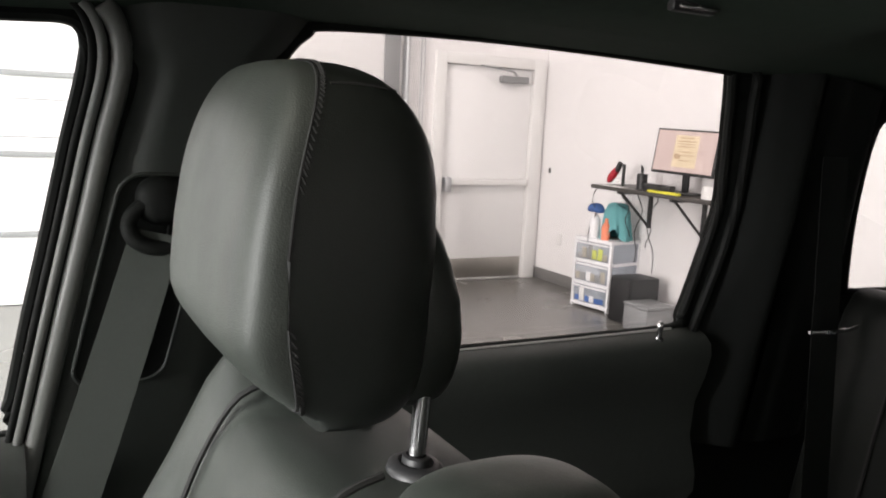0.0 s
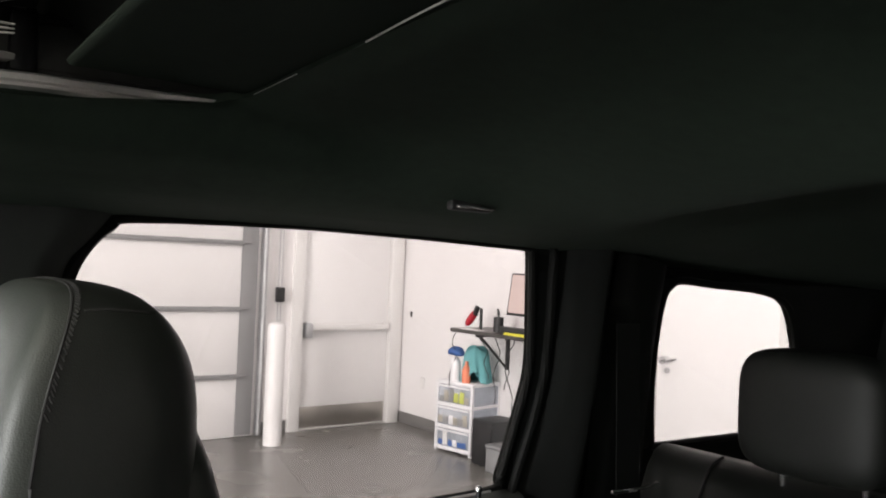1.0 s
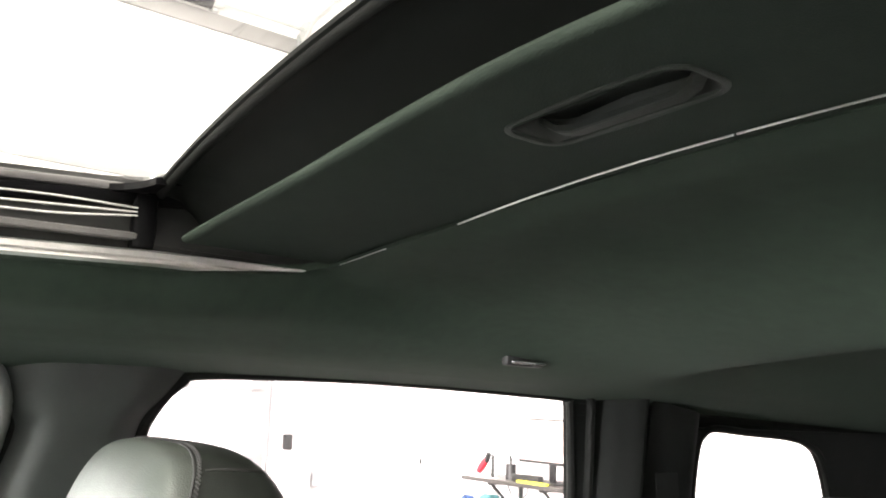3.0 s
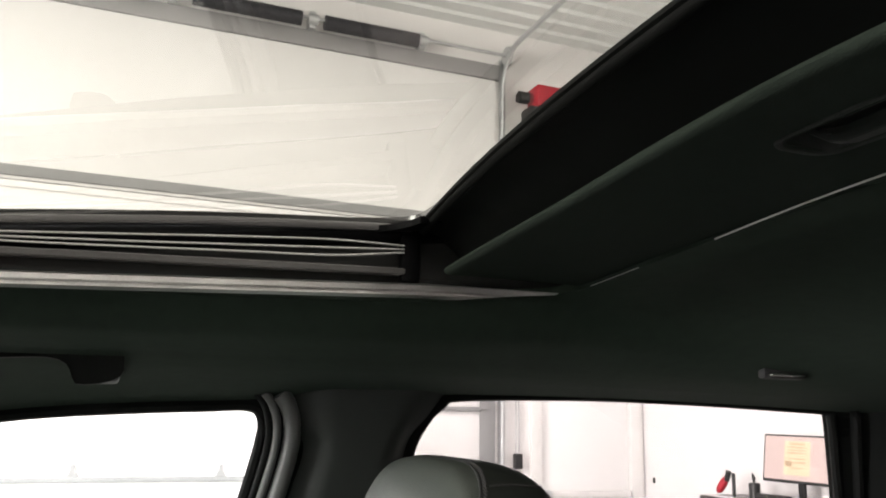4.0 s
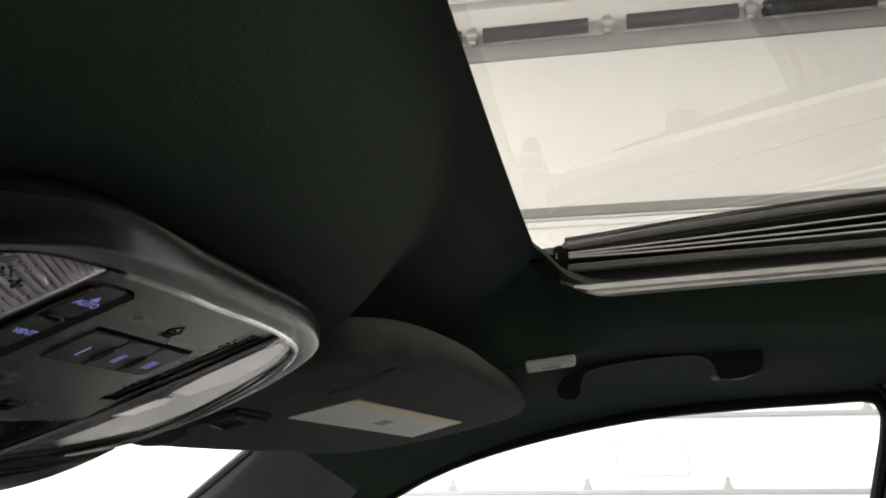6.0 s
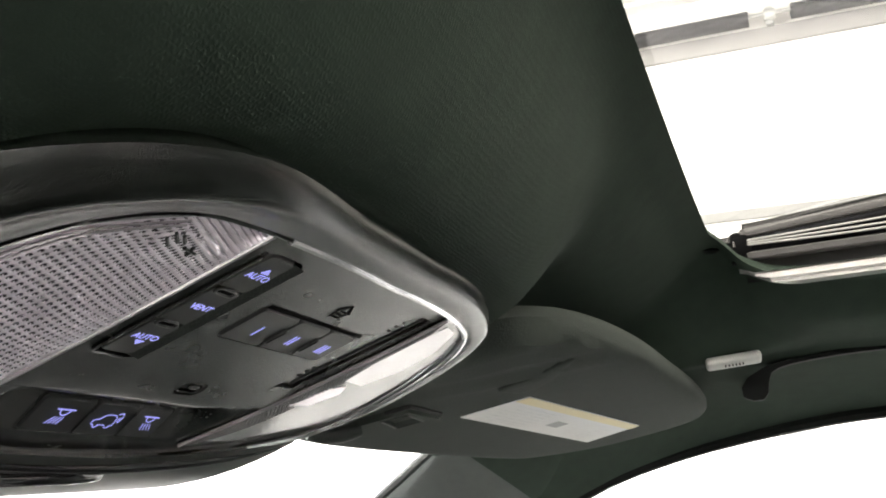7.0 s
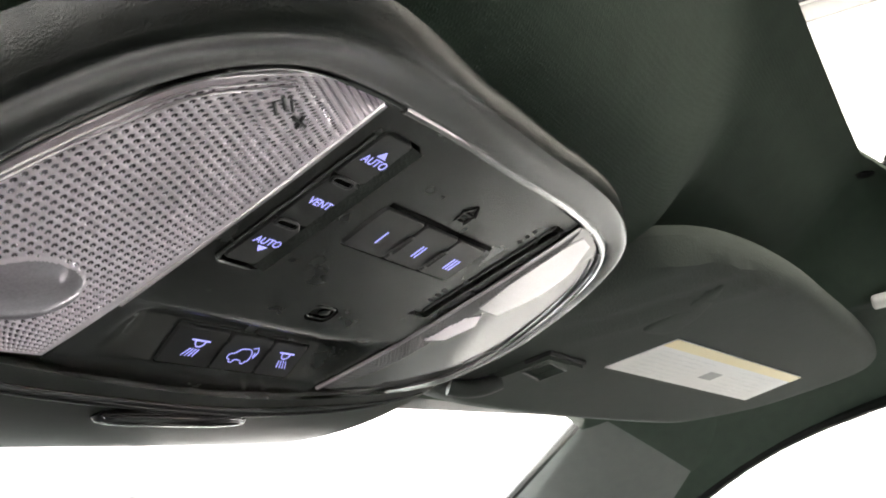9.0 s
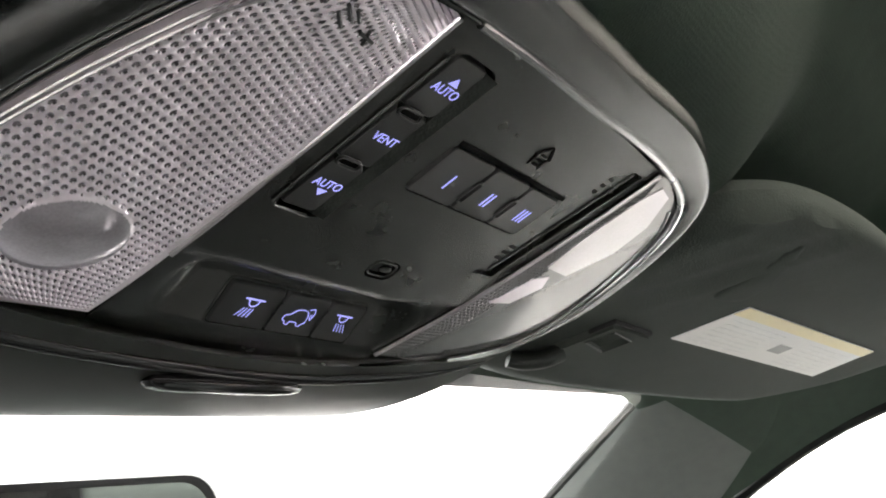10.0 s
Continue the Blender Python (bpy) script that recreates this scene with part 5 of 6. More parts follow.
part("front_cushion", headrest_piece(True), "leather_lit", hr, "front face of the same leather, light kept in its colour")
# seam thread round the headrest
bm = bmesh.new()
loop = []
section = part("section", headrest_piece(True), "thread")
rim_edges = [v.co.copy() for v in section.data.vertices if abs(v.co.y - seam_y((v.co.z - HRZ) / HRH)) < 0.0002]
bpy.data.objects.remove(section)
rim_edges.sort(key=lambda p: math.atan2(p.z - HRZ, p.x - HRX))
for p in rim_edges:
    if not loop or (p - loop[-1]).length > 0.006:
        loop.append(p)
tube(bm, loop, 0.0011, 6, closed=True)
part("seam", bm, "thread", hr, "dark sewn seam")
bm = bmesh.new()
sw = math.asin(0.90 ** 2.7)
cross_seam = []
for k in range(14):
    th = radians(176 + 40 * k / 13)
    f = lambda c, p: math.copysign(abs(c) ** (2 / p), c)
    cross_seam.append(headrest_point(f(math.cos(sw), 5.4) * f(math.cos(th), 3.4), f(math.cos(sw), 5.4) * f(math.sin(th), 3.4), 0.90))
tube(bm, cross_seam, 0.0013, 6)
part("cross_seam", bm, "thread", hr)
cover_tree = BVHTree.FromPolygons([v.co.copy() for v in hr.data.vertices], [tuple(p.vertices) for p in hr.data.polygons])
away = Vector((HRX, -0.06, HRZ))
for k in range(len(loop)):
    p, q = loop[k], loop[(k + 1) % len(loop)]
    if (q - p).length > 0.03:
        continue
    for t in (0.2, 0.7):
        c = p.lerp(q, t)
        d = (q - p).normalized() * 0.0022
        ends = []
        for e, back in ((c - d, -0.0030), (c + d, -0.0062)):
            spot, nrm = cover_tree.find_nearest(e + Vector((0, back, 0)) + (e - away).normalized() * 0.004)[:2]
            nrm = nrm if nrm.dot(spot - away) > 0 else -nrm
            ends.append(spot + nrm * 0.0004)
        part("stitch", tube(bmesh.new(), ends, 0.0009, 5), "thread", hr)
bm = bmesh.new()
blob(bm, (HRX, -0.100, 1.402), (0.112, 0.030, 0.092), 3.0, 32, 20, shape=lambda x, y, z: (x * (1 - 0.12 * max(0, z)), y + 0.85 * max(0.0, z + 0.2) ** 1.3, z))
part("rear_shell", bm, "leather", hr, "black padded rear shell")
for x in (0.345, 0.465):
    post = under(seat, part("headrest_post", cyl(bmesh.new(), (x, -0.092, 1.22), (x, -0.100, 1.37), 0.0065, 16), "chrome", label="chrome headrest post"))
    bm = bmesh.new()
    loft(bm, [[Vector((x + 1.25 * r * math.cos(a), -0.095 + r * math.sin(a), z)) for a in [2 * math.pi * k / 18 for k in range(18)]] for r, z in ((0.021, 1.268), (0.021, 1.275), (0.0195, 1.279), (0.016, 1.2815), (0.0125, 1.282), (0.0105, 1.279), (0.0095, 1.286), (0.007, 1.287))])
    part("guide_collar", bm, "black", post)

# backrest: cross sections from the waist to the shoulder
bm = bmesh.new()
rings = []
for z, hw, yf, yr, pw in ((0.56, 0.250, 0.16, 0.00, 4), (0.75, 0.262, 0.14, -0.03, 4), (0.90, 0.266, 0.11, -0.06, 4), (1.02, 0.258, 0.080, -0.095, 3.8), (1.12, 0.246, 0.052, -0.125, 3.6), (1.19, 0.236, 0.030, -0.145, 3.4), (1.235, 0.226, 0.012, -0.155, 3.3), (1.262, 0.212, -0.006, -0.155, 3.2), (1.272, 0.192, -0.024, -0.145, 3.2), (1.274, 0.12, -0.05, -0.125, 3), (1.274, 0.03, -0.08, -0.10, 3)):
    ring = []
    for k in range(72):
        a = 2 * math.pi * k / 72
        f = lambda c: math.copysign(abs(c) ** (2 / pw), c)
        u, v = f(math.cos(a)), f(math.sin(a))
        bol_ = 0.058 * smoothstep(0.60, 0.97, abs(u)) * max(0.0, v) ** 0.5 * smoothstep(1.285, 1.12, z)
        x = 0.405 + hw * u
        up = (0.052 if x > 0.405 else 0.012) * smoothstep(0.095, 0.175, abs(x - 0.405)) * smoothstep(1.16, 1.27, z)
        ring.append(Vector((x, (yf + yr) / 2 + (yf - yr) / 2 * v + bol_, z + up)))
    rings.append(ring)
loft(bm, rings, cap=True)
back = under(seat, part("backrest", bm, "leather_seat", label="grey leather backrest"))
for s in (-1, 1):
    bm = bmesh.new()
    pts = [(0.405 + s * (w - 0.018), y + 0.001, z) for w, y, z in ((0.135, 0.150, 0.65), (0.140, 0.132, 0.80), (0.145, 0.104, 0.95), (0.148, 0.072, 1.08), (0.146, 0.040, 1.17), (0.140, 0.016, 1.235), (0.128, -0.012, 1.285), (0.122, -0.05, 1.297))]
    tube(bm, curve_points(pts, 4, False), 0.0028, 6)
    part("seam", bm, "thread", back, "dark sewn seam")
bm = bmesh.new()
blob(bm, (0.405, 0.33, 0.66), (0.26, 0.30, 0.10), 3.2, 32, 14)
under(seat, part("seat_cushion", bm, "leather_seat"))
under(seat, part("seat_base", boxed(0.20, 0.61, 0.05, 0.55, 0.42, 0.60, 0.02), "black"))

# inboard shoulder wing beside the headrest
bm = bmesh.new()
blob(bm, (0.240, -0.112, 1.262), (0.066, 0.078, 0.050), 2.7, 40, 22)
wing = under(seat, part("shoulder_wing", bm, "leather_seat", label="dark leather shoulder roll"))
bm = bmesh.new()
tube(bm, curve_points([(0.200, -0.172, 1.296), (0.190, -0.14, 1.301), (0.188, -0.10, 1.301), (0.196, -0.06, 1.297)], 5, False), 0.0014, 6)
part("piping", bm, "thread", wing)

# ---------------------------------------------------------------- rear seat
rear = thing("rear_bench", "black leather rear bench seat with headrests", "seat", at=(0, -1.0, 0.42))
bm = bmesh.new()
rings = []
for z, yf, yr in ((0.55, -0.78, -0.98), (0.75, -0.83, -1.02), (0.95, -0.88, -1.06), (1.12, -0.92, -1.08), (1.215, -0.95, -1.09), (1.265, -0.975, -1.085), (1.288, -1.00, -1.075), (1.296, -1.03, -1.06)):
    ring = []
    for k in range(60):
        a = 2 * math.pi * k / 60
        f = lambda c: math.copysign(abs(c) ** (2 / 6), c)
        ring.append(Vector((0.0 + 0.66 * f(math.cos(a)), (yf + yr) / 2 + (yf - yr) / 2 * f(math.sin(a)), z)))
    rings.append(ring)
loft(bm, rings, cap=True)
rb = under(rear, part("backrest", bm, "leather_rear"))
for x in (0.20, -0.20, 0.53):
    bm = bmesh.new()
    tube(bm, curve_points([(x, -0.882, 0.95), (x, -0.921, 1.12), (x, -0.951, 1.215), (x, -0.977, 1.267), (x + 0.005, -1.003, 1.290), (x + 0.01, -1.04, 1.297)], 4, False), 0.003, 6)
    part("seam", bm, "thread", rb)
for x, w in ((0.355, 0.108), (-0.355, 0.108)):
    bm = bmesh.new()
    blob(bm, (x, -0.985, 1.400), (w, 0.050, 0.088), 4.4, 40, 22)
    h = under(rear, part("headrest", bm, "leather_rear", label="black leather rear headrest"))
    for dx in (-0.06, 0.06):
        part("post", cyl(bmesh.new(), (x + dx, -1.02, 1.22), (x + dx, -0.995, 1.33), 0.006, 10), "chrome", h)
bm = bmesh.new()
blob(bm, (0, -0.62, 0.72), (0.66, 0.30, 0.09), 4, 40, 12)
under(rear, part("seat_cushion", bm, "leather"))
bk = thing("rear_belt", "rear seat belt with a chrome tongue at the pillar", "seat belt", at=(0.66, -0.98, 1.2))
bm = bmesh.new()
rows = []
for t in [k / 10 for k in range(11)]:
    c = Vector((0.680 - 0.10 * t, -0.965 + 0.09 * t, 1.50 - 0.5 * t))
    d = Vector((0.004, 0.024, 0.0))
    rows.append([c - d + Vector((-0.0012, 0, 0)), c + d + Vector((-0.0012, 0, 0)), c + d, c - d])
loft(bm, rows, cap=True)
under(bk, part("webbing", bm, "trim"))
bm = bmesh.new()
tube(bm, curve_points([(0.604, -0.853, 1.251), (0.603, -0.886, 1.249), (0.604, -0.914, 1.248), (0.605, -0.942, 1.2485), (0.608, -0.966, 1.251)], 4, False), 0.0028, 6)
under(bk, part("tongue", bm, "chrome", label="chrome buckle tongue"))

# ---------------------------------------------------------------- grab handle, side lamp, coat hook
grab = thing("grab_handle", "black folding grab handle on the roof rail", "grab handle", at=(0.66, 0.34, 1.63))
GRIP = [(0.434, 1.630), (0.426, 1.6345), (0.410, 1.6385), (0.386, 1.6425), (0.361, 1.6465), (0.337, 1.6495), (0.310, 1.6525), (0.284, 1.6545), (0.262, 1.6548), (0.253, 1.6525), (0.2495, 1.646), (0.249, 1.634), (0.252, 1.6285),
        (0.259, 1.6245), (0.270, 1.6215), (0.282, 1.6203), (0.2895, 1.6208), (0.2930, 1.6260), (0.2955, 1.6335), (0.2990, 1.6385), (0.3060, 1.6425), (0.3150, 1.6440), (0.325, 1.6440), (0.343, 1.6430), (0.361, 1.6415), (0.386, 1.6385), (0.404, 1.6355),
        (0.415, 1.6325), (0.4215, 1.6285), (0.4245, 1.620), (0.4260, 1.610), (0.4300, 1.6045), (0.440, 1.6035), (0.448, 1.607), (0.449, 1.616), (0.443, 1.625)]
bm = plate(bmesh.new(), GRIP, [], lambda y, z, d: Vector((0.572 + 0.10 * (1.6545 - z) - d, y, z)), -0.014)
bmesh.ops.bevel(bm, geom=[e for e in bm.edges if e.is_manifold and e.calc_face_angle(0) > 1.0], offset=0.0022, segments=3, affect="EDGES")
under(grab, part("grip", bm, "rubber", angle=50))
for y0, y1, z0, z1 in ((0.2515, 0.288, 1.6245, 1.643), (0.429, 0.446, 1.608, 1.626)):
    under(grab, part("end_cap", boxed(0.584, 0.668, y0, y1, z0, z1, 0.005, 3), "black"))
side_lamp = thing("side_lamp", "small white vanity lamp in the headliner edge", "lamp", at=(0.53, 0.452, 1.635))
lm = Matrix.Translation((0.527, 0.452, roof_z(0.527, 0.452) - 0.006)) @ Matrix.Rotation(radians(-10), 4, "X") @ Matrix.Rotation(radians(24), 4, "Y") @ Matrix.Rotation(radians(97), 4, "Z")
under(side_lamp, part("lens", boxed(-0.024, 0.024, -0.007, 0.007, -0.004, 0.004, 0.003, 3, m=lm), "lamp_lens", label="white ribbed lens"))
bm = bmesh.new()
for k in range(6):
    box(bm, -0.008 + 0.003 * k, -0.0069 + 0.003 * k, -0.0012, 0.0016, -0.0048, -0.0035, m=lm)
under(side_lamp, part("rib", bm, "engrave"))
hook = thing("coat_hook", "small chrome-faced coat hook on the roof rail", "coat hook", at=(0.49, -0.47, 1.652))
hz = roof_z(0.49, -0.47)

bm = bmesh.new()
box(bm, 0.486, 0.492, -0.497, -0.443, hz - 0.0075, hz - 0.0035, 0.0018)
under(hook, part("chrome_edge", bm, "chrome"))
bm = bmesh.new()
box(bm, 0.494, 0.506, -0.500, -0.440, hz - 0.010, hz + 0.006, 0.003)
under(hook, part("base", bm, "black"))

# ---------------------------------------------------------------- sun visor
VN = Vector((0.0733, 0.2511, 0.9652))


def visor(x, y, h=0.0):
    """A point on the visor's lower face; h: below it."""
    return Vector((x, y, (1.70763 - 0.0733 * x - 0.2511 * y) / 0.9652)) - VN * h


vis = thing("sun_visor", "dark grey fabric sun visor folded up, with a label", "sun visor", at=(0.4, 0.56, 1.62))
VOUT = [(0.150, 0.698), (0.188, 0.711), (0.263, 0.711), (0.40, 0.694), (0.537, 0.671), (0.590, 0.651), (0.648, 0.600), (0.664, 0.556), (0.669, 0.517), (0.654, 0.492), (0.60, 0.481), (0.516, 0.482), (0.40, 0.490), (0.300, 0.498), (0.215, 0.512), (0.165, 0.530), (0.138, 0.56), (0.130, 0.64)]
vo = [(p.x, p.y) for p in curve_points([(a, b, 0) for a, b in VOUT], 5)]
vcx, vcy = sum(p[0] for p in vo) / len(vo), sum(p[1] for p in vo) / len(vo)
bm = bmesh.new()
rings = []
def fold(x, y):
    """Soft gathers of the cloth near the visor's inner end."""
    d = math.hypot(x - (0.150 + 0.30 * max(0.0, 0.60 - y)), 0.0)
    e = abs(x - (0.236 + 0.5 * (0.56 - y)))
    f = abs(x - (0.190 + 0.42 * (0.575 - y)))
    return 0.0045 * math.exp(-(d / 0.016) ** 2) + 0.0036 * math.exp(-(f / 0.011) ** 2) * smoothstep(0.63, 0.58, y) + 0.0030 * math.exp(-(e / 0.010) ** 2) * smoothstep(0.64, 0.59, y) * smoothstep(0.48, 0.52, y)


for sc, h in [(0.0, 0.0)] + [(0.05 * k, 0.0) for k in range(1, 18)] + [(0.90, 0.0), (0.955, -0.001), (0.985, -0.004), (1.0, -0.010), (0.985, -0.017), (0.95, -0.020), (0.5, -0.021), (0.0, -0.021)]:
    rings.append([visor(a, b, h + (fold(a, b) if h > -0.003 else 0)) for a, b in [(vcx + (x - vcx) * max(sc, 0.001), vcy + (y - vcy) * max(sc, 0.001)) for x, y in vo]])
loft(bm, rings, cap=True)
vb = under(vis, part("body", bm, "visor_fabric"))
LAB = [Vector((0.287, 0.625, 0)), Vector((0.294, 0.577, 0)), Vector((0.563, 0.545, 0)), Vector((0.569, 0.597, 0))]


def label_piece(u0, u1, v0, v1, h, top):
    def at(u, v):
        p = (LAB[0] * (1 - v) + LAB[1] * v) * (1 - u) + (LAB[3] * (1 - v) + LAB[2] * v) * u
        return p
    bm = bmesh.new()
    lo = [bm.verts.new(visor(at(u, v).x, at(u, v).y, h)) for u, v in ((u0, v0), (u1, v0), (u1, v1), (u0, v1))]
    hi = [bm.verts.new(visor(at(u, v).x, at(u, v).y, h + top)) for u, v in ((u0, v0), (u1, v0), (u1, v1), (u0, v1))]
    bm.faces.new(lo)
    bm.faces.new(hi)
    for k in range(4):
        bm.faces.new((lo[k], lo[(k + 1) % 4], hi[(k + 1) % 4], hi[k]))
    return bm


lab = under(vis, part("warning_label", label_piece(0, 1, 0, 1, 0.0002, 0.0006), "label", label="white warning label with a yellow band", smooth=False))
part("yellow_band", label_piece(0.0, 1, 0.80, 1.0, 0.0009, 0.0002), "label_yellow", lab, smooth=False)
for v in (0.68, 0.58, 0.48, 0.38, 0.28, 0.18, 0.09):
    for u0, u1 in ((0.05, 0.40), (0.58, 0.94)):
        part("print_bar", label_piece(u0, u1 - 0.08 * ((v * 37) % 1), v - 0.018, v + 0.018, 0.0009, 0.0001), "label_grey", lab, smooth=False)
part("diagram", label_piece(0.44, 0.53, 0.30, 0.52, 0.0009, 0.0001), "seam", lab, "small grey printed diagram", smooth=False)
# visor clip, pivot arm and the pressed flap
bm = bmesh.new()
flap = [(p.x, p.y) for p in curve_points([(0.2445, 0.5836, 0), (0.262, 0.583, 0), (0.2742, 0.5755, 0), (0.268, 0.560, 0), (0.2565, 0.5475, 0), (0.2315, 0.5306, 0), (0.229, 0.542, 0), (0.238, 0.562, 0)], 5)]
fx, fy = sum(p[0] for p in flap) / len(flap), sum(p[1] for p in flap) / len(flap)
loft(bm, [[visor(fx + (x - fx) * k, fy + (y - fy) * k, h) for x, y in flap] for k, h in ((1.0, -0.0004), (0.97, 0.0010), (0.90, 0.0018), (0.75, 0.0022), (0.02, 0.0026))], cap=True)
part("flap", bm, "visor_fabric", vb, "soft pressed flap in the visor cloth")
bm = bmesh.new()
tube(bm, curve_points([visor(0.188, 0.686, 0.002), visor(0.194, 0.681, 0.005), visor(0.203, 0.673, 0.006), visor(0.211, 0.665, 0.004)], 4, False), 0.0055, 12)
under(vis, part("pivot_rod", bm, "pillar"))
CLIP = [(0.205, 0.668), (0.212, 0.632), (0.256, 0.629), (0.262, 0.646), (0.240, 0.676)]
CLIP_IN = [(0.2115, 0.650), (0.2175, 0.6345), (0.2450, 0.6360), (0.2405, 0.6530)]
bm = bmesh.new()
plate(bm, CLIP, [CLIP_IN], lambda a, b, d: visor(a, b, 0.0045 - d), 0.0045)
bmesh.ops.bevel(bm, geom=[e for e in bm.edges if e.is_manifold and e.calc_face_angle(0) > 1.0], offset=0.0012, segments=2, affect="EDGES")
vc = under(vis, part("clip", bm, "visor_fabric", label="black moulded visor clip"))
bm = bmesh.new()
plate(bm, CLIP_IN, [], lambda a, b, d: visor(a, b, 0.0012 - d), 0.001)
part("clip_inset", bm, "visor_fabric", vc)
part("clip_edge", tube(bmesh.new(), [visor(a, b, 0.0046) for a, b in CLIP_IN], 0.0007, 6, closed=True), "pillar", vc)
# dark strip painted as the shade behind the clip
part("clip_gap", tube(bmesh.new(), [visor(a, b, 0.0012) for a, b in ((0.209, 0.645), (0.2105, 0.630), (0.257, 0.6275), (0.2635, 0.646))], 0.0016, 6), "void", vc, "dark strip for the shaded gap behind the clip")
# ---------------------------------------------------------------- overhead console
CN = Vector((0.02517, 0.37155, 0.92807))
CX = -0.002


def con(x, y, h=0.0):
    """A point on the console face at (x, y); h: below it."""
    return Vector((x, y, (1.70273 - 0.02517 * x - 0.37155 * y) / 0.92807)) - CN * h


console = thing("overhead_console", "black overhead console with lit buttons and clear lamp lenses", "overhead console", at=(CX, 0.60, 1.62))
RIM = [(-0.002, 0.5445), (0.02, 0.5440), (0.05, 0.5445), (0.075, 0.547), (0.094, 0.552), (0.109, 0.563), (0.120, 0.580), (0.127, 0.600), (0.130, 0.622), (0.124, 0.643), (0.110, 0.656), (0.084, 0.668), (0.037, 0.678), (0.0, 0.681),
       (-0.040, 0.680), (-0.080, 0.677), (-0.108, 0.672), (-0.130, 0.661), (-0.142, 0.645), (-0.143, 0.625), (-0.137, 0.604), (-0.128, 0.582), (-0.117, 0.564), (-0.100, 0.551), (-0.078, 0.5465), (-0.040, 0.5445)]
rim = [(p.x, p.y) for p in curve_points([(a, b, 0) for a, b in RIM], 5)]


def grown(d, h, skirt=0.0, swell=0.0):
    """The rim moved outwards by d and down by h; skirt: 0 to 1 from the crest of the bezel to its outer edge; swell: a soft ridge, all broader round the driver's lens."""
    out, n = [], len(rim)
    c = Vector((CX, 0.61, 0))
    for k in range(n):
        a, b = Vector((*rim[k - 1], 0)), Vector((*rim[(k + 1) % n], 0))
        t = (b - a).normalized()
        nrm = Vector((t.y, -t.x, 0))
        p = Vector((*rim[k], 0))
        if nrm.dot(p - c) < 0:
            nrm = -nrm
        left, right = smoothstep(-0.04, -0.12, p.x), smoothstep(0.03, 0.11, p.x)
        if d > 0.003:
            wide = d * (1.0 - 0.36 * right + 0.33 * left) + skirt * (0.0045 + 0.0065 * left - 0.001 * right)
        else:
            wide = d
        out.append(con(p.x, p.y, h + swell * left) + nrm * wide)
    return out


bm = bmesh.new()
loft(bm, [grown(*q) for q in ((-0.0004, -0.003), (0.0004, 0.0012), (0.0012, 0.0022), (0.0026, 0.0026), (0.0040, 0.0027, 0, -0.0003), (0.0065, 0.0027, 0, -0.0004), (0.0090, 0.0026, 0, 0.0002), (0.0110, 0.0025, 0, 0.0011), (0.0130, 0.0023, 0, 0.0022), (0.0145, 0.0018, 0, 0.0028), (0.0158, 0.0012, 0, 0.0030),
                              (0.0160, 0.0002, 0.12, 0.0028), (0.0160, -0.0012, 0.30, 0.0022), (0.0160, -0.0030, 0.52, 0.0010), (0.0160, -0.0048, 0.70), (0.0160, -0.0064, 0.78), (0.0150, -0.0082, 0.74), (0.0130, -0.0100, 0.60), (0.0080, -0.0200), (0.0060, -0.046))])
bez = under(console, part("bezel", bm, "bezel", label="satin black bezel ring"))
bm = bmesh.new()
ring = grown(0.0003, 0.0022)
first = next(k for k in range(len(rim)) if rim[k][0] > -0.068 and rim[k - 1][0] <= -0.068 and rim[k][1] < 0.6)
order = [(first + k) % len(rim) for k in range(len(rim))]
stop = next(k for k in range(1, len(order)) if rim[order[k]][0] < -0.072)
tube(bm, [ring[k] for k in order[:stop]], 0.0014, 8)
part("chrome_ring", bm, "chrome", bez, "thin chrome ring")
bm = bmesh.new()
tube(bm, [ring[k] for k in order[stop - 1:]] + [ring[order[0]]], 0.0007, 6)
part("rim_gap", bm, "gloss", bez)
bm = bmesh.new()
tube(bm, [p for p, q in zip(grown(-0.0035, 0.0016), rim) if q[0] > 0.088 and q[1] > 0.553], 0.0011, 8)
part("inner_chrome", bm, "chrome", bez, "second chrome line round the lens end")

# face plate with openings
def key_depth(y):
    """The floor of the hollow round the lamp keys rises towards the windshield."""
    return 0.0070 - 0.0062 * min(1.0, max(0.0, (y - 0.650) / 0.0175))


def scoop(x, y):
    """Depth of the hollow round the lamp keys."""
    lip = 0.6400 - 0.0045 * smoothstep(0.015, 0.050, x)
    return (key_depth(y) * smoothstep(lip - 0.001, lip + 0.0065, y) * smoothstep(-0.0665, -0.0560, x) * smoothstep(0.050, 0.030, x)
            - 0.0010 * smoothstep(lip - 0.030, lip - 0.004, y) * smoothstep(lip, lip - 0.004, y))


R_IN = [(0.0635, 0.5485), (0.0632, 0.585), (0.0580, 0.628), (0.0470, 0.668)]
L_IN = [(-0.067, 0.5475), (-0.068, 0.583), (-0.072, 0.624), (-0.079, 0.669)]
face_out = []
for x, y in ((-0.067, 0.5465), (-0.012, 0.546), (0.03, 0.546), (0.0625, 0.5475)):
    face_out.append((x, y))
face_out += R_IN[1:3] + [(0.0495, 0.660), (0.0470, 0.6745), (0.02, 0.6785), (-0.02, 0.6805), (-0.05, 0.678), (-0.078, 0.6725)] + L_IN[1:3][::-1]
SW = [(x + 0.055 * (0.554 - y), y) for x, y in rounded_loop(-0.0590, -0.0400, 0.5530, 0.6145, (0.004,) * 4, 4, 4)]
HB = rounded_loop(-0.0300, 0.0360, 0.5745, 0.5945, (0.003,) * 4, 4, 4)
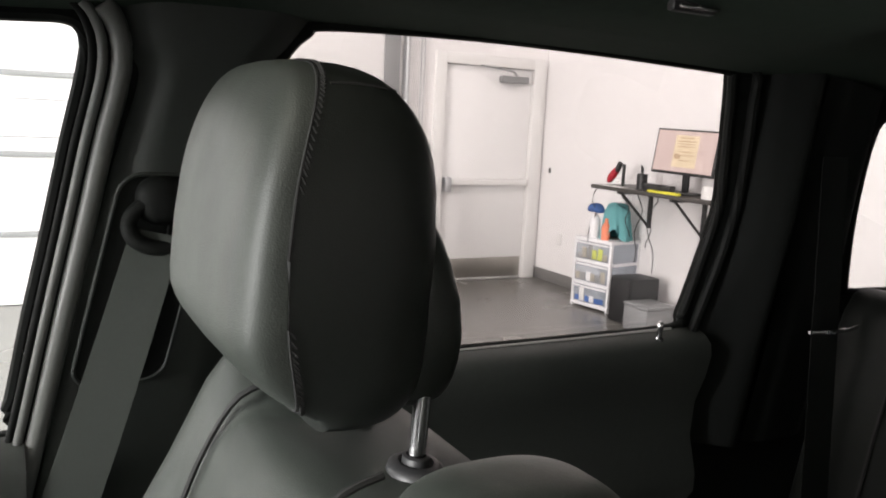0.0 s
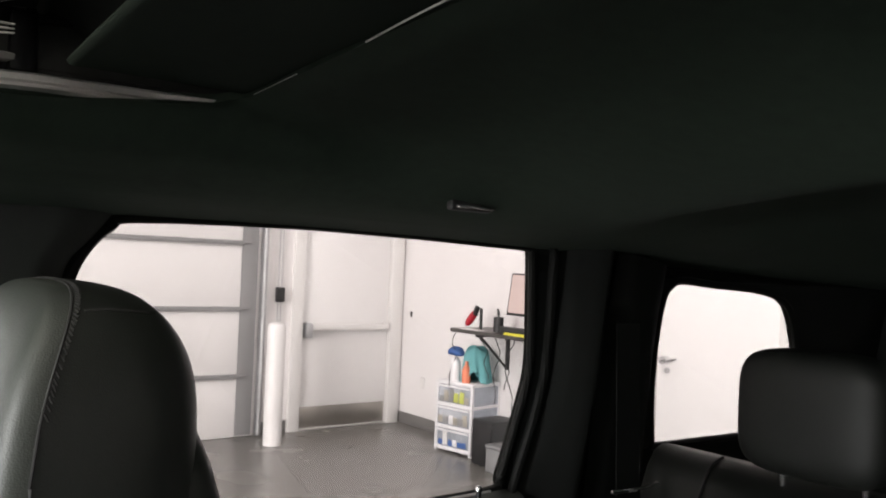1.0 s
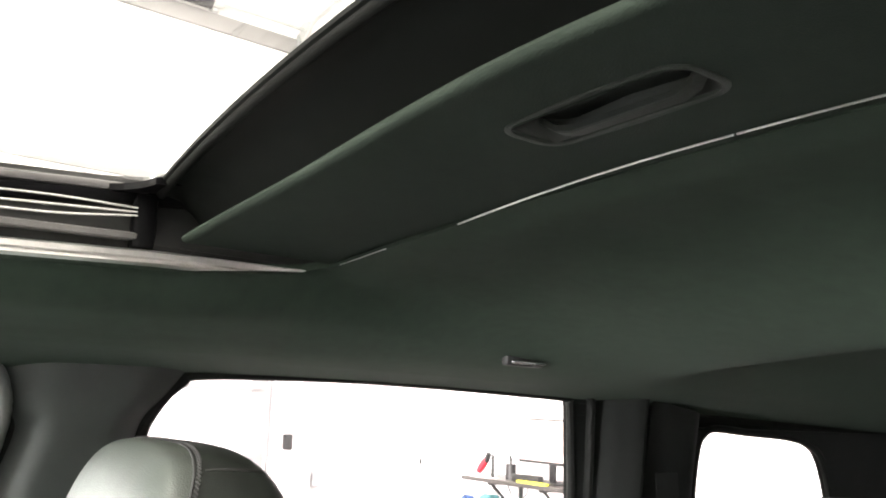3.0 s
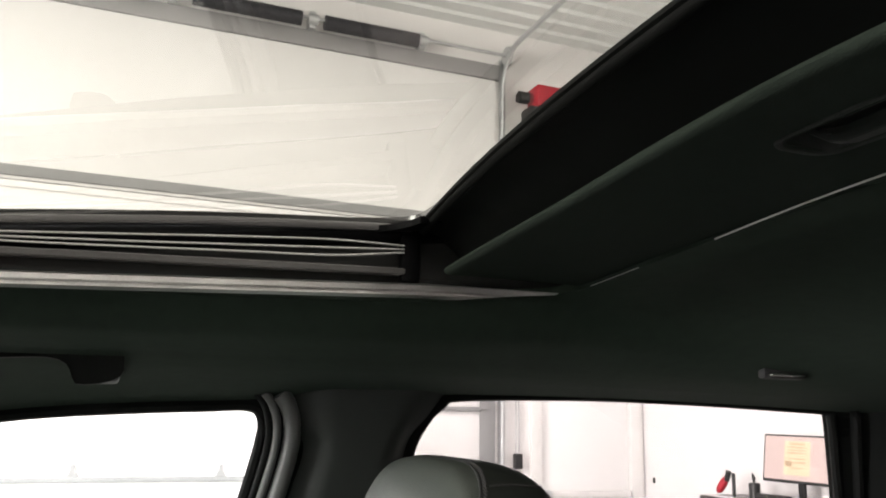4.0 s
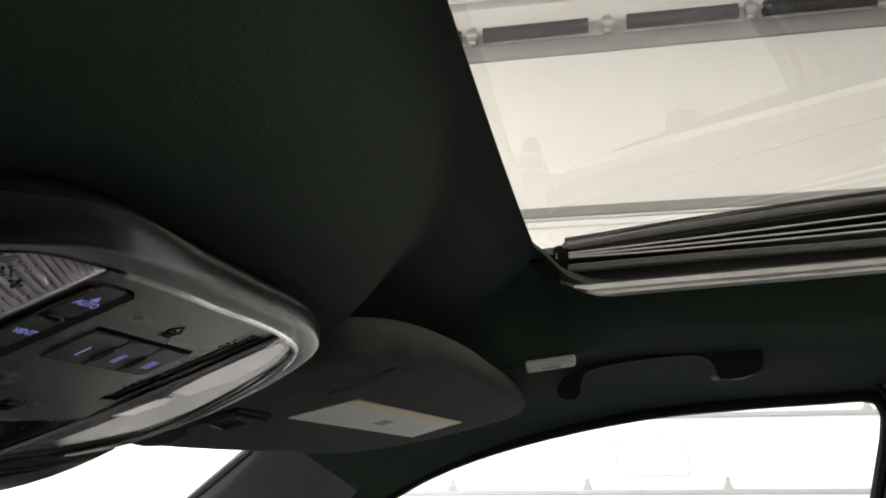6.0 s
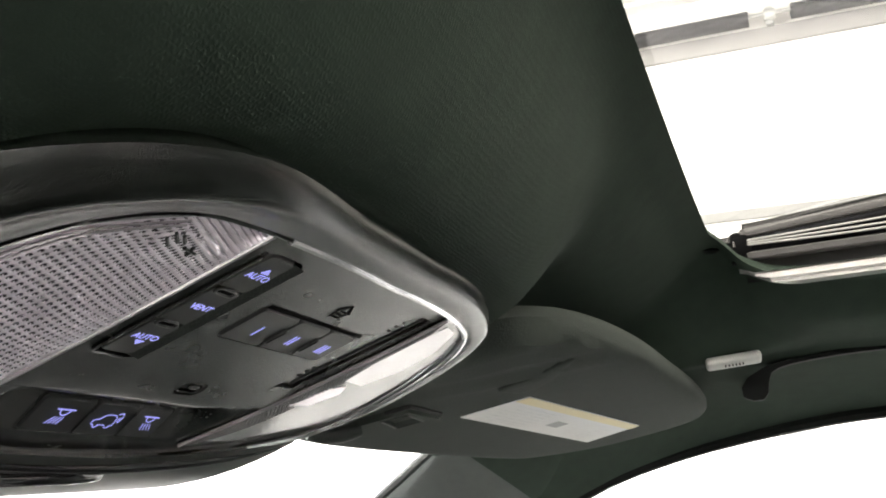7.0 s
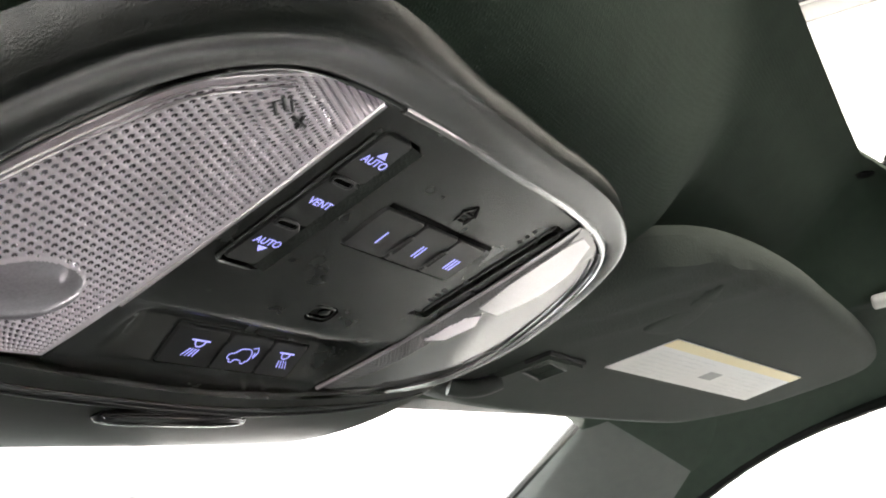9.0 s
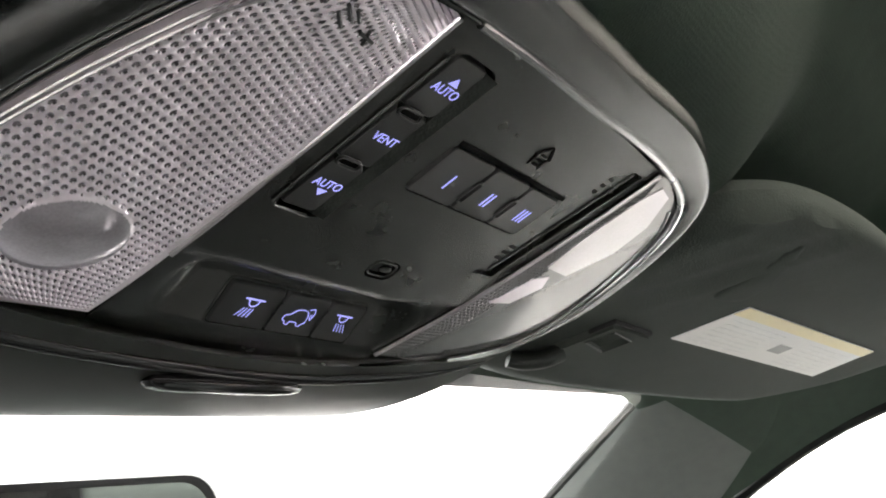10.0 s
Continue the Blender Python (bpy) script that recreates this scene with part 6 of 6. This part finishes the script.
SL = [(0.0445, 0.5525), (0.0590, 0.5525), (0.0530, 0.6145), (0.0400, 0.6155)]
MB = rounded_loop(-0.0412, 0.0268, 0.6512, 0.6672, (0.002,) * 4, 4, 4)
MC = rounded_loop(-0.0075, 0.0065, 0.6215, 0.6300, (0.0035,) * 4, 4, 2)
bm = plate(bmesh.new(), face_out, [SW, HB, SL, MB, MC], lambda a, b, d: (a, b, d), 0.006)
for k in range(46):
    bmesh.ops.bisect_plane(bm, geom=bm.verts[:] + bm.edges[:] + bm.faces[:], plane_co=(-0.080 + 0.0033 * k, 0, 0), plane_no=(1, 0, 0))
for k in range(64):
    bmesh.ops.bisect_plane(bm, geom=bm.verts[:] + bm.edges[:] + bm.faces[:], plane_co=(0, 0.545 + (0.0030 * k if k < 29 else 0.087 + 0.0014 * (k - 29)), 0), plane_no=(0, 1, 0))
bmesh.ops.remove_doubles(bm, verts=bm.verts[:], dist=0.00006)
bmesh.ops.dissolve_degenerate(bm, edges=bm.edges[:], dist=0.00006)
bmesh.ops.triangulate(bm, faces=bm.faces[:])
for v in bm.verts:
    v.co = con(v.co.x, v.co.y, -v.co.z - scoop(v.co.x, v.co.y))
face = under(console, part("face_plate", bm, "plastic", label="fine grained black face plate", angle=30))
bm = plate(bmesh.new(), [(-0.085, 0.543), (0.072, 0.543), (0.072, 0.682), (-0.085, 0.682)], [], lambda a, b, d: con(a, b, -0.013 - d), 0.002)
part("backing", bm, "void", face, smooth=False)


def hollow(x, y, h=0.0):
    """As con(), on the sloping floor of the hollow round the lamp keys."""
    return con(x, y, h - key_depth(y))


def key(lp, h, place=con, depth=0.006):
    """A button cap with rounded edge, from its loop in the face plane."""
    cx_, cy_ = sum(p[0] for p in lp) / len(lp), sum(p[1] for p in lp) / len(lp)

    def sc(k, hh):
        return [place(cx_ + (x - cx_) * k, cy_ + (y - cy_) * k, hh) for x, y in lp]
    bm = bmesh.new()
    loft(bm, [sc(1, -depth), sc(1, h - 0.0012), sc(0.97, h - 0.0003), sc(0.94, h), sc(0.92, h), sc(0.5, h), sc(0.05, h)], cap=True)
    return bm


def rr(x0, x1, y0, y1, r=0.002):
    return rounded_loop(x0, x1, y0, y1, (r,) * 4, 4, 3)


def legend(s, x, y, size, parent, h, mat="glow", turn=0.0, squeeze=1.0):
    """Lettering on the face: built-in font, reading with the rear at its top."""
    c = bpy.data.curves.new("legend", "FONT")
    c.body, c.size, c.align_x, c.align_y = s, size, "CENTER", "CENTER"
    c.extrude = 0.00008
    o = new("legend_source", c)
    dg = bpy.context.evaluated_depsgraph_get()
    me = bpy.data.meshes.new_from_object(o.evaluated_get(dg))
    bpy.data.objects.remove(o)
    bpy.data.curves.remove(c)
    for v in me.vertices:
        a, b = v.co.x * squeeze, v.co.y
        a, b = a * math.cos(turn) - b * math.sin(turn), a * math.sin(turn) + b * math.cos(turn)
        v.co = con(x + a, y - b * 0.93, h + 0.0001 + v.co.z)
    me.materials.clear()
    me.materials.append(M[mat])
    ob = new("legend", me)
    ob.parent = parent
    ob.matrix_parent_inverse = parent.matrix_world.inverted()
    return ob


def bars(parent, rects, h, mat="glow", name="legend", place=con):
    for p in rects:
        bm = bmesh.new()
        plate(bm, list(p), [], lambda a, b, d: place(a, b, h + d), 0.0002)
        part(name, bm, mat, parent, smooth=False)


bpy.context.view_layer.update()
# sunroof switch: rocker in three cells
def slant(lp):
    return [(x + 0.055 * (0.554 - y), y) for x, y in lp]


SWITCH_H = 0.0006
for k, (y0, y1) in enumerate(((0.5538, 0.5722), (0.5728, 0.5928), (0.5934, 0.6125))):
    part("sunroof_switch", key(slant(rr(-0.0582, -0.0452, y0, y1, 0.0008 if k == 1 else 0.0016)), SWITCH_H), "button", face, "black rocker switch with a lit legend")
# sloping flank and outer edge of the switch well, lightened as if lit
bm = bmesh.new()
rows = []
for j in range(13):
    y = 0.5545 + 0.0590 * j / 12
    x = -0.0448 + 0.055 * (0.554 - y)
    rows.append([con(x, y, -0.0020), con(x + 0.0004, y, -0.0002), con(x + 0.0038, y, 0.0006), con(x + 0.0046, y, 0.0009), con(x + 0.0052, y, 0.0002)])
rows.append([p + Vector((-0.0006, 0.0016, 0.0012)) for p in rows[-1]])
loft(bm, rows, closed=False)
part("switch_surround", bm, "pillar", face, "sloping edge of the switch well, lighter for caught light", angle=20)
bm = bmesh.new()
tube(bm, [con(x, y, 0.0004) for x, y in slant([(-0.0600, 0.5560), (-0.0600, 0.585), (-0.0600, 0.6130), (-0.0585, 0.6142), (-0.046, 0.6142)])], 0.0006, 6)
part("switch_rim", bm, "plastic", face)
for y in (0.5731, 0.5931):
    c = -0.0530 + 0.055 * (0.554 - y)
    bm = bmesh.new()
    tube(bm, curve_points([con(c + a, y + b, SWITCH_H + 0.0003) for a, b in ((-0.0042, 0.0), (-0.0032, 0.0014), (0.0, 0.0015), (0.0034, 0.0014), (0.0044, 0.0002), (0.0034, -0.0011), (0.0, -0.0012), (-0.0032, -0.0011))], 3), 0.00055, 6, closed=True)
    part("divider_rib", bm, "button", face)
    bars(face, [[(c - 0.0036, y - 0.0008), (c + 0.0036, y - 0.0008), (c + 0.0036, y + 0.0010), (c - 0.0036, y + 0.0010)]], SWITCH_H + 0.0001, "engrave", "divider_gap")
legend("AUTO", -0.0515, 0.5636, 0.0041, face, SWITCH_H, squeeze=0.92)
legend("VENT", -0.0524, 0.5828, 0.0041, face, SWITCH_H, squeeze=0.92)
legend("AUTO", -0.0536, 0.6020, 0.0041, face, SWITCH_H, squeeze=0.92)
bars(face, [[(-0.0534, 0.5614), (-0.0496, 0.5614), (-0.0515, 0.5590)], [(-0.0556, 0.6040), (-0.0518, 0.6040), (-0.0537, 0.6062)]], SWITCH_H + 0.0001)
# three garage opener keys
for k, (x0, x1) in enumerate(((-0.0293, -0.0064), (-0.0058, 0.0155), (0.0161, 0.0353))):
    part("opener_key", key(rr(x0, x1, 0.5750, 0.5940, 0.0015), 0.0006), "button", face, "black push key with lit bars")
    mid = (-0.0177, 0.0045, 0.0266)[k]
    rect = []
    for j in range(k + 1):
        xx_ = mid + (j - k / 2) * 0.0019
        rect.append([(xx_ - 0.0003, 0.5830), (xx_ + 0.0003, 0.5830), (xx_ + 0.0003, 0.5887), (xx_ - 0.0003, 0.5887)])
    bars(face, rect, 0.0007)
for x in (-0.0061, 0.0158):
    bm = bmesh.new()
    tube(bm, [con(a, b, 0.0008) for a, b in rr(x - 0.0012, x + 0.0012, 0.5815, 0.5905, 0.0011)], 0.00045, 6, closed=True)
    part("divider_rib", bm, "button", face)
bars(face, [[(-0.029, 0.5728), (0.0362, 0.5728), (0.0362, 0.5745), (-0.029, 0.5745)]], 0.0001, "engrave", "key_gap")
# house mark, engraved
hx, hy = 0.0048, 0.5652
bars(face, [[(hx - 0.0050, hy - 0.0002), (hx, hy - 0.0048), (hx + 0.0003, hy - 0.0040), (hx - 0.0040, hy + 0.0002)], [(hx + 0.0050, hy - 0.0002), (hx, hy - 0.0048), (hx - 0.0003, hy - 0.0040), (hx + 0.0040, hy + 0.0002)],
            [(hx - 0.0036, hy), (hx - 0.0028, hy), (hx - 0.0028, hy + 0.0040), (hx - 0.0036, hy + 0.0040)], [(hx + 0.0028, hy), (hx + 0.0036, hy), (hx + 0.0036, hy + 0.0040), (hx + 0.0028, hy + 0.0040)],
            [(hx - 0.0018, hy - 0.0010), (hx + 0.0018, hy - 0.0010), (hx + 0.0018, hy - 0.0002), (hx - 0.0018, hy - 0.0002)], [(hx - 0.0018, hy + 0.0008), (hx + 0.0018, hy + 0.0008), (hx + 0.0018, hy + 0.0016), (hx - 0.0018, hy + 0.0016)],
            [(hx - 0.0018, hy + 0.0026), (hx + 0.0018, hy + 0.0026), (hx + 0.0018, hy + 0.0034), (hx - 0.0018, hy + 0.0034)]], 0.0001, "engrave", "house_mark")
# vent slot with end slits
bm = plate(bmesh.new(), [(0.0450, 0.5522), (0.0540, 0.5522), (0.0480, 0.6150), (0.0402, 0.6155)], [], lambda a, b, d: con(a, b, -0.0010 - d), 0.002)
part("slot_shelf", bm, "plastic", face)
bm = plate(bmesh.new(), [(0.0541, 0.5526), (0.0588, 0.5528), (0.0528, 0.6143), (0.0481, 0.6150)], [], lambda a, b, d: con(a, b, -0.0060 - d), 0.002)
part("slot_floor", bm, "void", face)
part("slot_edge", tube(bmesh.new(), [con(0.0541, 0.5535, -0.0008), con(0.0482, 0.6125, -0.0008)], 0.0005, 6), "plastic", face)
rect = []
for k in range(3):
    for y0 in (0.5585, 0.5985):
        y = y0 + 0.0033 * k
        x = 0.0430 + (y - 0.5585) * -0.035
        rect.append([(x, y), (x + 0.0050, y + 0.0002), (x + 0.0050, y + 0.0016), (x, y + 0.0014)])
bars(face, rect, -0.0008, "void", "slot_rib")
# microphone
mic = part("microphone", key(rr(-0.0060, 0.0052, 0.6228, 0.6288, 0.0026), -0.0012), "black", face)
part("microphone_edge", tube(bmesh.new(), [con(a, b, 0.0001) for a, b in rr(-0.0062, 0.0054, 0.6226, 0.6290, 0.0027)], 0.0004, 6, closed=True), "plastic", mic)
bm = bmesh.new()
blob(bm, con(0.0022, 0.6262, -0.0008), (0.0026, 0.0020, 0.0012), 2.5, 16, 8)
part("microphone_wall", bm, "plastic", mic)
# map lamp keys
ICON_H = 0.0011
for x0, x1 in ((-0.0405, -0.0160), (-0.0153, 0.0066), (0.0073, 0.0260)):
    part("lamp_key", key(rr(x0, x1, 0.6518, 0.6667, 0.0012), 0.0010, hollow), "button", face, "black push key with a lit symbol")
for x in (-0.01565, 0.00695):
    bm = plate(bmesh.new(), rr(x - 0.0009, x + 0.0009, 0.6555, 0.6655, 0.0008), [], lambda a, b, d: hollow(a, b, 0.0018 - d), 0.002)
    part("divider_rib", bm, "button", face)


def lamp_icon(cx_, cy_, flip):
    q = []
    s = -1 if flip else 1
    n = 10
    arc = [(cx_ + 0.0024 * math.cos(math.pi * k / n), cy_ + 0.0024 * math.sin(math.pi * k / n) - 0.0010) for k in range(n + 1)]
    ins = [(cx_ + 0.0019 * math.cos(math.pi * k / n), cy_ + 0.0019 * math.sin(math.pi * k / n) - 0.0008) for k in range(n + 1)]
    q.append(arc + ins[::-1])
    q.append([(cx_ - 0.0042, cy_ - 0.0015), (cx_ + 0.0042, cy_ - 0.0015), (cx_ + 0.0042, cy_ - 0.0010), (cx_ - 0.0042, cy_ - 0.0010)])
    for k in range(4):
        x, out = cx_ - s * 0.0004 + (k - 1.5) * 0.0013, (k - 1.5) * 0.0004 - s * 0.0016
        q.append([(x - 0.00014, cy_ + 0.0021), (x + 0.00014, cy_ + 0.0021), (x + 0.00014 + out, cy_ + 0.0052), (x - 0.00014 + out, cy_ + 0.0052)])
    return q


bars(face, lamp_icon(-0.0272, 0.6575, False), ICON_H, place=hollow)
bars(face, lamp_icon(0.0167, 0.6572, True), ICON_H, place=hollow)
bm = bmesh.new()
car = curve_points([hollow(0.85 * a - 0.0048, 0.8 * b + 0.6598, ICON_H + 0.0002) for a, b in ((-0.0076, 0.0018), (-0.0074, -0.0004), (-0.0048, -0.0013), (-0.0022, -0.0037), (0.0030, -0.0038), (0.0048, -0.0012), (0.0050, 0.0018), (0.0040, 0.0022), (0.0032, 0.0035), (0.0014, 0.0035), (0.0008, 0.0022), (-0.0030, 0.0022), (-0.0036, 0.0035), (-0.0054, 0.0035), (-0.0060, 0.0022))], 3)
tube(bm, car, 0.00019, 4, closed=True)
tube(bm, [hollow(0.85 * a - 0.0048, 0.8 * b + 0.6598, ICON_H + 0.0002) for a, b in ((0.0037, -0.0046), (0.0064, -0.0054), (0.0076, -0.0032), (0.0068, 0.0002), (0.0060, -0.0010), (0.0062, -0.0028))], 0.00019, 4)
part("legend", bm, "glow", face)
# recess frame round the lamp keys
bm = bmesh.new()
tube(bm, [hollow(x, y, 0.0001) for x, y in rr(-0.0412, 0.0267, 0.6511, 0.6673, 0.002)], 0.0005, 5, closed=True)
part("key_frame", bm, "plastic", face)


# lamp lenses: a thin shell with a grid of small prisms
def lens_shell(name, a_line, b_line, nu, nv, parent, label, dots=1.0, mat="lens"):
    bm = bmesh.new()
    A = curve_points([(x, y, 0) for x, y in a_line], 8, False)
    B = curve_points([(x, y, 0) for x, y in b_line], 8, False)

    def at(u, v):
        i = v * (len(A) - 1)
        k = min(int(i), len(A) - 2)
        t = i - k
        a, b = A[k].lerp(A[k + 1], t), B[k].lerp(B[k + 1], t)
        return a.lerp(b, u)
    def height(p, edge):
        d = math.hypot((p.x + 0.104) / 0.0155, (p.y - 0.6415) / 0.0140)
        e = math.hypot((p.x + 0.0865) / 0.0115, (p.y - 0.5630) / 0.0065)
        if d < 1:
            return 0.0011 + 0.0034 * max(0, 1 - d * d) ** 0.8, 0.0
        if e < 1:
            return 0.0020, 0.0004
        if e < 1.25:
            return 0.0014, 0.0005
        swell = 0.0016 * math.exp(-((p.x + 0.085) / 0.012) ** 2 - ((p.y - 0.600) / 0.02) ** 2)
        return 0.0010 + swell, (0.0 if edge else 0.0015)
    m = 6
    fine = [[at(i / (nu * m), j / (nv * m)) for i in range(nu * m + 1)] for j in range(nv * m + 1)]
    vs, pits = [], set()
    for j, row in enumerate(fine):
        line = []
        for i, p in enumerate(row):
            base, tip = height(p, False)
            a, b = i % m, j % m
            e = min(i, (nu * m - i) * 0.45, j, nv * m - j) / m
            if i / (nu * m) > dots or e < 0.9:
                tip = 0.0
            nxt = fine[j + 1][i] if j < nv * m else fine[j - 1][i]
            tip *= smoothstep(0.0007, 0.0014, (nxt - p).length * m)
            # the cells are cut deeper along the inner edge and towards the rear end
            tip *= 0.45 + 0.75 * math.exp(-((i / (nu * m)) / 0.30) ** 2) + 0.35 * math.sin(9.0 * j / (nv * m) + 5.0 * i / (nu * m)) ** 2
            inside = a in (2, 3, 4) and b in (2, 3, 4)
            wave = 0.5 * (math.cos(2 * math.pi * a / m) + math.cos(2 * math.pi * b / m))
            line.append(bm.verts.new(con(p.x, p.y, base + tip * (0.24 * wave - (0.0 if not inside else 0.10 if (a, b) == (3, 3) else 0.34)))))
            if tip and inside:
                pits.add(line[-1])
        vs.append(line)
    for a, b in zip(vs, vs[1:]):
        for k in range(len(a) - 1):
            face_ = bm.faces.new((a[k], a[k + 1], b[k + 1], b[k]))
            mid = sum((v.co for v in face_.verts), Vector()) / 4
            dome = math.hypot((mid.x + 0.104) / 0.0155, (mid.y - 0.6415) / 0.0140) < 0.97
            # pit faces take the darker colour, so their shade is painted
            face_.material_index = 2 if dome else (1 if len(pits & set(face_.verts)) >= 2 else 0)
    shell = part(name, bm, mat, parent, label, smooth=True, angle=75)
    shell.data.materials.append(M["lens_pit"])
    shell.data.materials.append(M["lens_dome"])
    return shell


left_outer = [(-0.0720, 0.5464), (-0.0965, 0.5508), (-0.1155, 0.565), (-0.1262, 0.583), (-0.1352, 0.604), (-0.1412, 0.625), (-0.1405, 0.645), (-0.112, 0.670)]
left_inner = [(-0.0688, 0.5472), (-0.0692, 0.560), (-0.0700, 0.580), (-0.0715, 0.600), (-0.0730, 0.620), (-0.0750, 0.640), (-0.0775, 0.657), (-0.0800, 0.669)]
lens_shell("lamp_lens", left_inner, left_outer, 26, 56, console, "clear ribbed lamp lens")
right_outer = [(0.0700, 0.5472), (0.0975, 0.5545), (0.111, 0.566), (0.1205, 0.582), (0.1262, 0.602), (0.1285, 0.622), (0.1215, 0.645), (0.078, 0.6685)]
right_inner = [(0.0640, 0.5478), (0.0640, 0.562), (0.0635, 0.580), (0.0622, 0.595), (0.0605, 0.612), (0.0575, 0.632), (0.0530, 0.650), (0.0475, 0.669)]
lens_shell("lamp_lens", right_inner, right_outer, 30, 70, console, "clear lamp lens with a dotted inner edge", 0.24, "lens_clear")
# two bright panes laid on the lens in place of its reflections
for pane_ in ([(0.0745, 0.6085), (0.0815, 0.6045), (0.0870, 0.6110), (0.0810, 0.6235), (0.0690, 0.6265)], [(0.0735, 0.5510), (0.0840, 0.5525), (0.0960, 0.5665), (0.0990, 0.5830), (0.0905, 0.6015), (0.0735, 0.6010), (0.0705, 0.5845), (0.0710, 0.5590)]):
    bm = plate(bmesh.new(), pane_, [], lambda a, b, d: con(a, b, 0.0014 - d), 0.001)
    under(console, part("lens_reflection", bm, "lens" if pane_[0][1] > 0.6 else "lens_edge", label="bright pane put in for a reflection in the lens"))
for k in (0.0, 0.0028, 0.0046):
    bm = bmesh.new()
    c_ = Vector((-0.085, 0.60, 0))
    run = [p + (c_ - p).normalized() * k for p in curve_points([(x, y, 0) for x, y in left_outer[1:]], 6, False)]
    tube(bm, [con(p.x, p.y, 0.0014) for p in run], 0.0004, 6)
    under(console, part("lens_rim_line", bm, "lens_edge", label="fine bright line along the lens rim"))
for line in (left_inner[:6], right_inner):
    bm = bmesh.new()
    tube(bm, [con(p.x, p.y, 0.0012) for p in curve_points([(x, y, 0) for x, y in line], 5, False)], 0.0009, 8)
    under(console, part("lens_edge", bm, "lens_edge", label="smooth bright edge of the lens"))
for ob in (o for o in scene.objects if o.name.startswith("lamp_lens")):
    ob.matrix_parent_inverse = Matrix.Translation(console.location).inverted()
for x0, y0, dx, dy in ((-0.0965, 0.5605, 0.0036, 0.0026), (-0.0958, 0.5582, 0.0036, 0.0026), (-0.0930, 0.5580, 0.0030, 0.0022), (-0.0880, 0.5618, 0.0050, 0.0006), (-0.0862, 0.5602, 0.0014, 0.0038)):
    bm = bmesh.new()
    tube(bm, [con(x0, y0, 0.0022), con(x0 + dx, y0 + dy, 0.0022)], 0.00055, 5)
    under(console, part("lens_mark", bm, "button", label="dark moulded mark in the lens"))
# gloss strip and lower sensor cover towards the windshield
bm = bmesh.new()
front = [(x, y) for x, y in rim if y > 0.652]
front.sort()
tube(bm, [con(x, y + 0.005, 0.004) for x, y in front], lambda u: 0.0030 * min(1.0, 0.15 + 4.0 * (1 - u)), 10)
tube(bm, [con(x, y + 0.011, 0.002) for x, y in front if x < 0.07], lambda u: 0.0018 * min(1.0, 0.15 + 4.0 * (1 - u)), 10)
under(console, part("gloss_strip", bm, "gloss", label="gloss black curved strip"))
cover = thing("sensor_cover", "black plastic sensor cover between console and windshield", "sensor cover", at=(CX, 0.70, 1.58))
bm = bmesh.new()
rows = []
for t in [k / 10 for k in range(11)]:
    hw = 0.120 - 0.049 * t
    row = []
    for k in range(17):
        u = -1 + 2 * k / 16
        x, y = CX + hw * u * (1.4 if u < 0 else 1.0), 0.677 + 0.054 * t - 0.024 * (1 - t) * u * u
        row.append(Vector((x, y, con(x, y, 0.004).z * (1 - t) + 1.546 * t)))
    rows.append([row[0] + Vector((-0.01, 0, 0.03))] + row + [row[-1] + Vector((0.01, 0, 0.03))])
rows.append([p + Vector((0, 0.012, 0.03)) for p in rows[-1]])
loft(bm, rows, closed=False)
under(cover, part("shell", bm, "cover_satin"))
bm = bmesh.new()
blob(bm, (-0.011, 0.6892, 1.5528), (0.036, 0.0046, 0.0034), 3.5, 24, 8)
under(cover, part("vent_slot", bm, "gloss", label="gloss black slot insert"))

# ---------------------------------------------------------------- rear-view mirror
mir = thing("rearview_mirror", "black framed interior mirror on the windshield", "mirror", at=(CX, 0.87, 1.50))
bm = bmesh.new()
mo = rounded_loop(-0.128, 0.128, -0.038, 0.036, (0.022, 0.022, 0.03, 0.03), 8, 6)
mm = Matrix.Translation((CX, 0.87, 1.492)) @ Matrix.Rotation(radians(6), 4, "X") @ Matrix.Rotation(radians(-8), 4, "Z")
rings = []
for k, d in ((1.0, 0.0), (1.03, 0.004), (1.03, 0.010), (0.98, 0.022), (0.8, 0.032), (0.2, 0.036)):
    rings.append([mm @ Vector((a * k, d, b * k)) for a, b in mo])
loft(bm, rings, cap=True)
under(mir, part("housing", bm, "black"))
bm = plate(bmesh.new(), [(a * 0.95, b * 0.90) for a, b in mo], [], lambda a, b, d: mm @ Vector((a, -0.0025 + d, b)), 0.002)
under(mir, part("mirror_glass", bm, "mirror"))
under(mir, part("stalk", tube(bmesh.new(), [(CX - 0.026, 0.895, 1.50), (CX - 0.026, 0.91, 1.53), (CX - 0.026, 0.865, 1.555)], 0.011, 10), "black"))
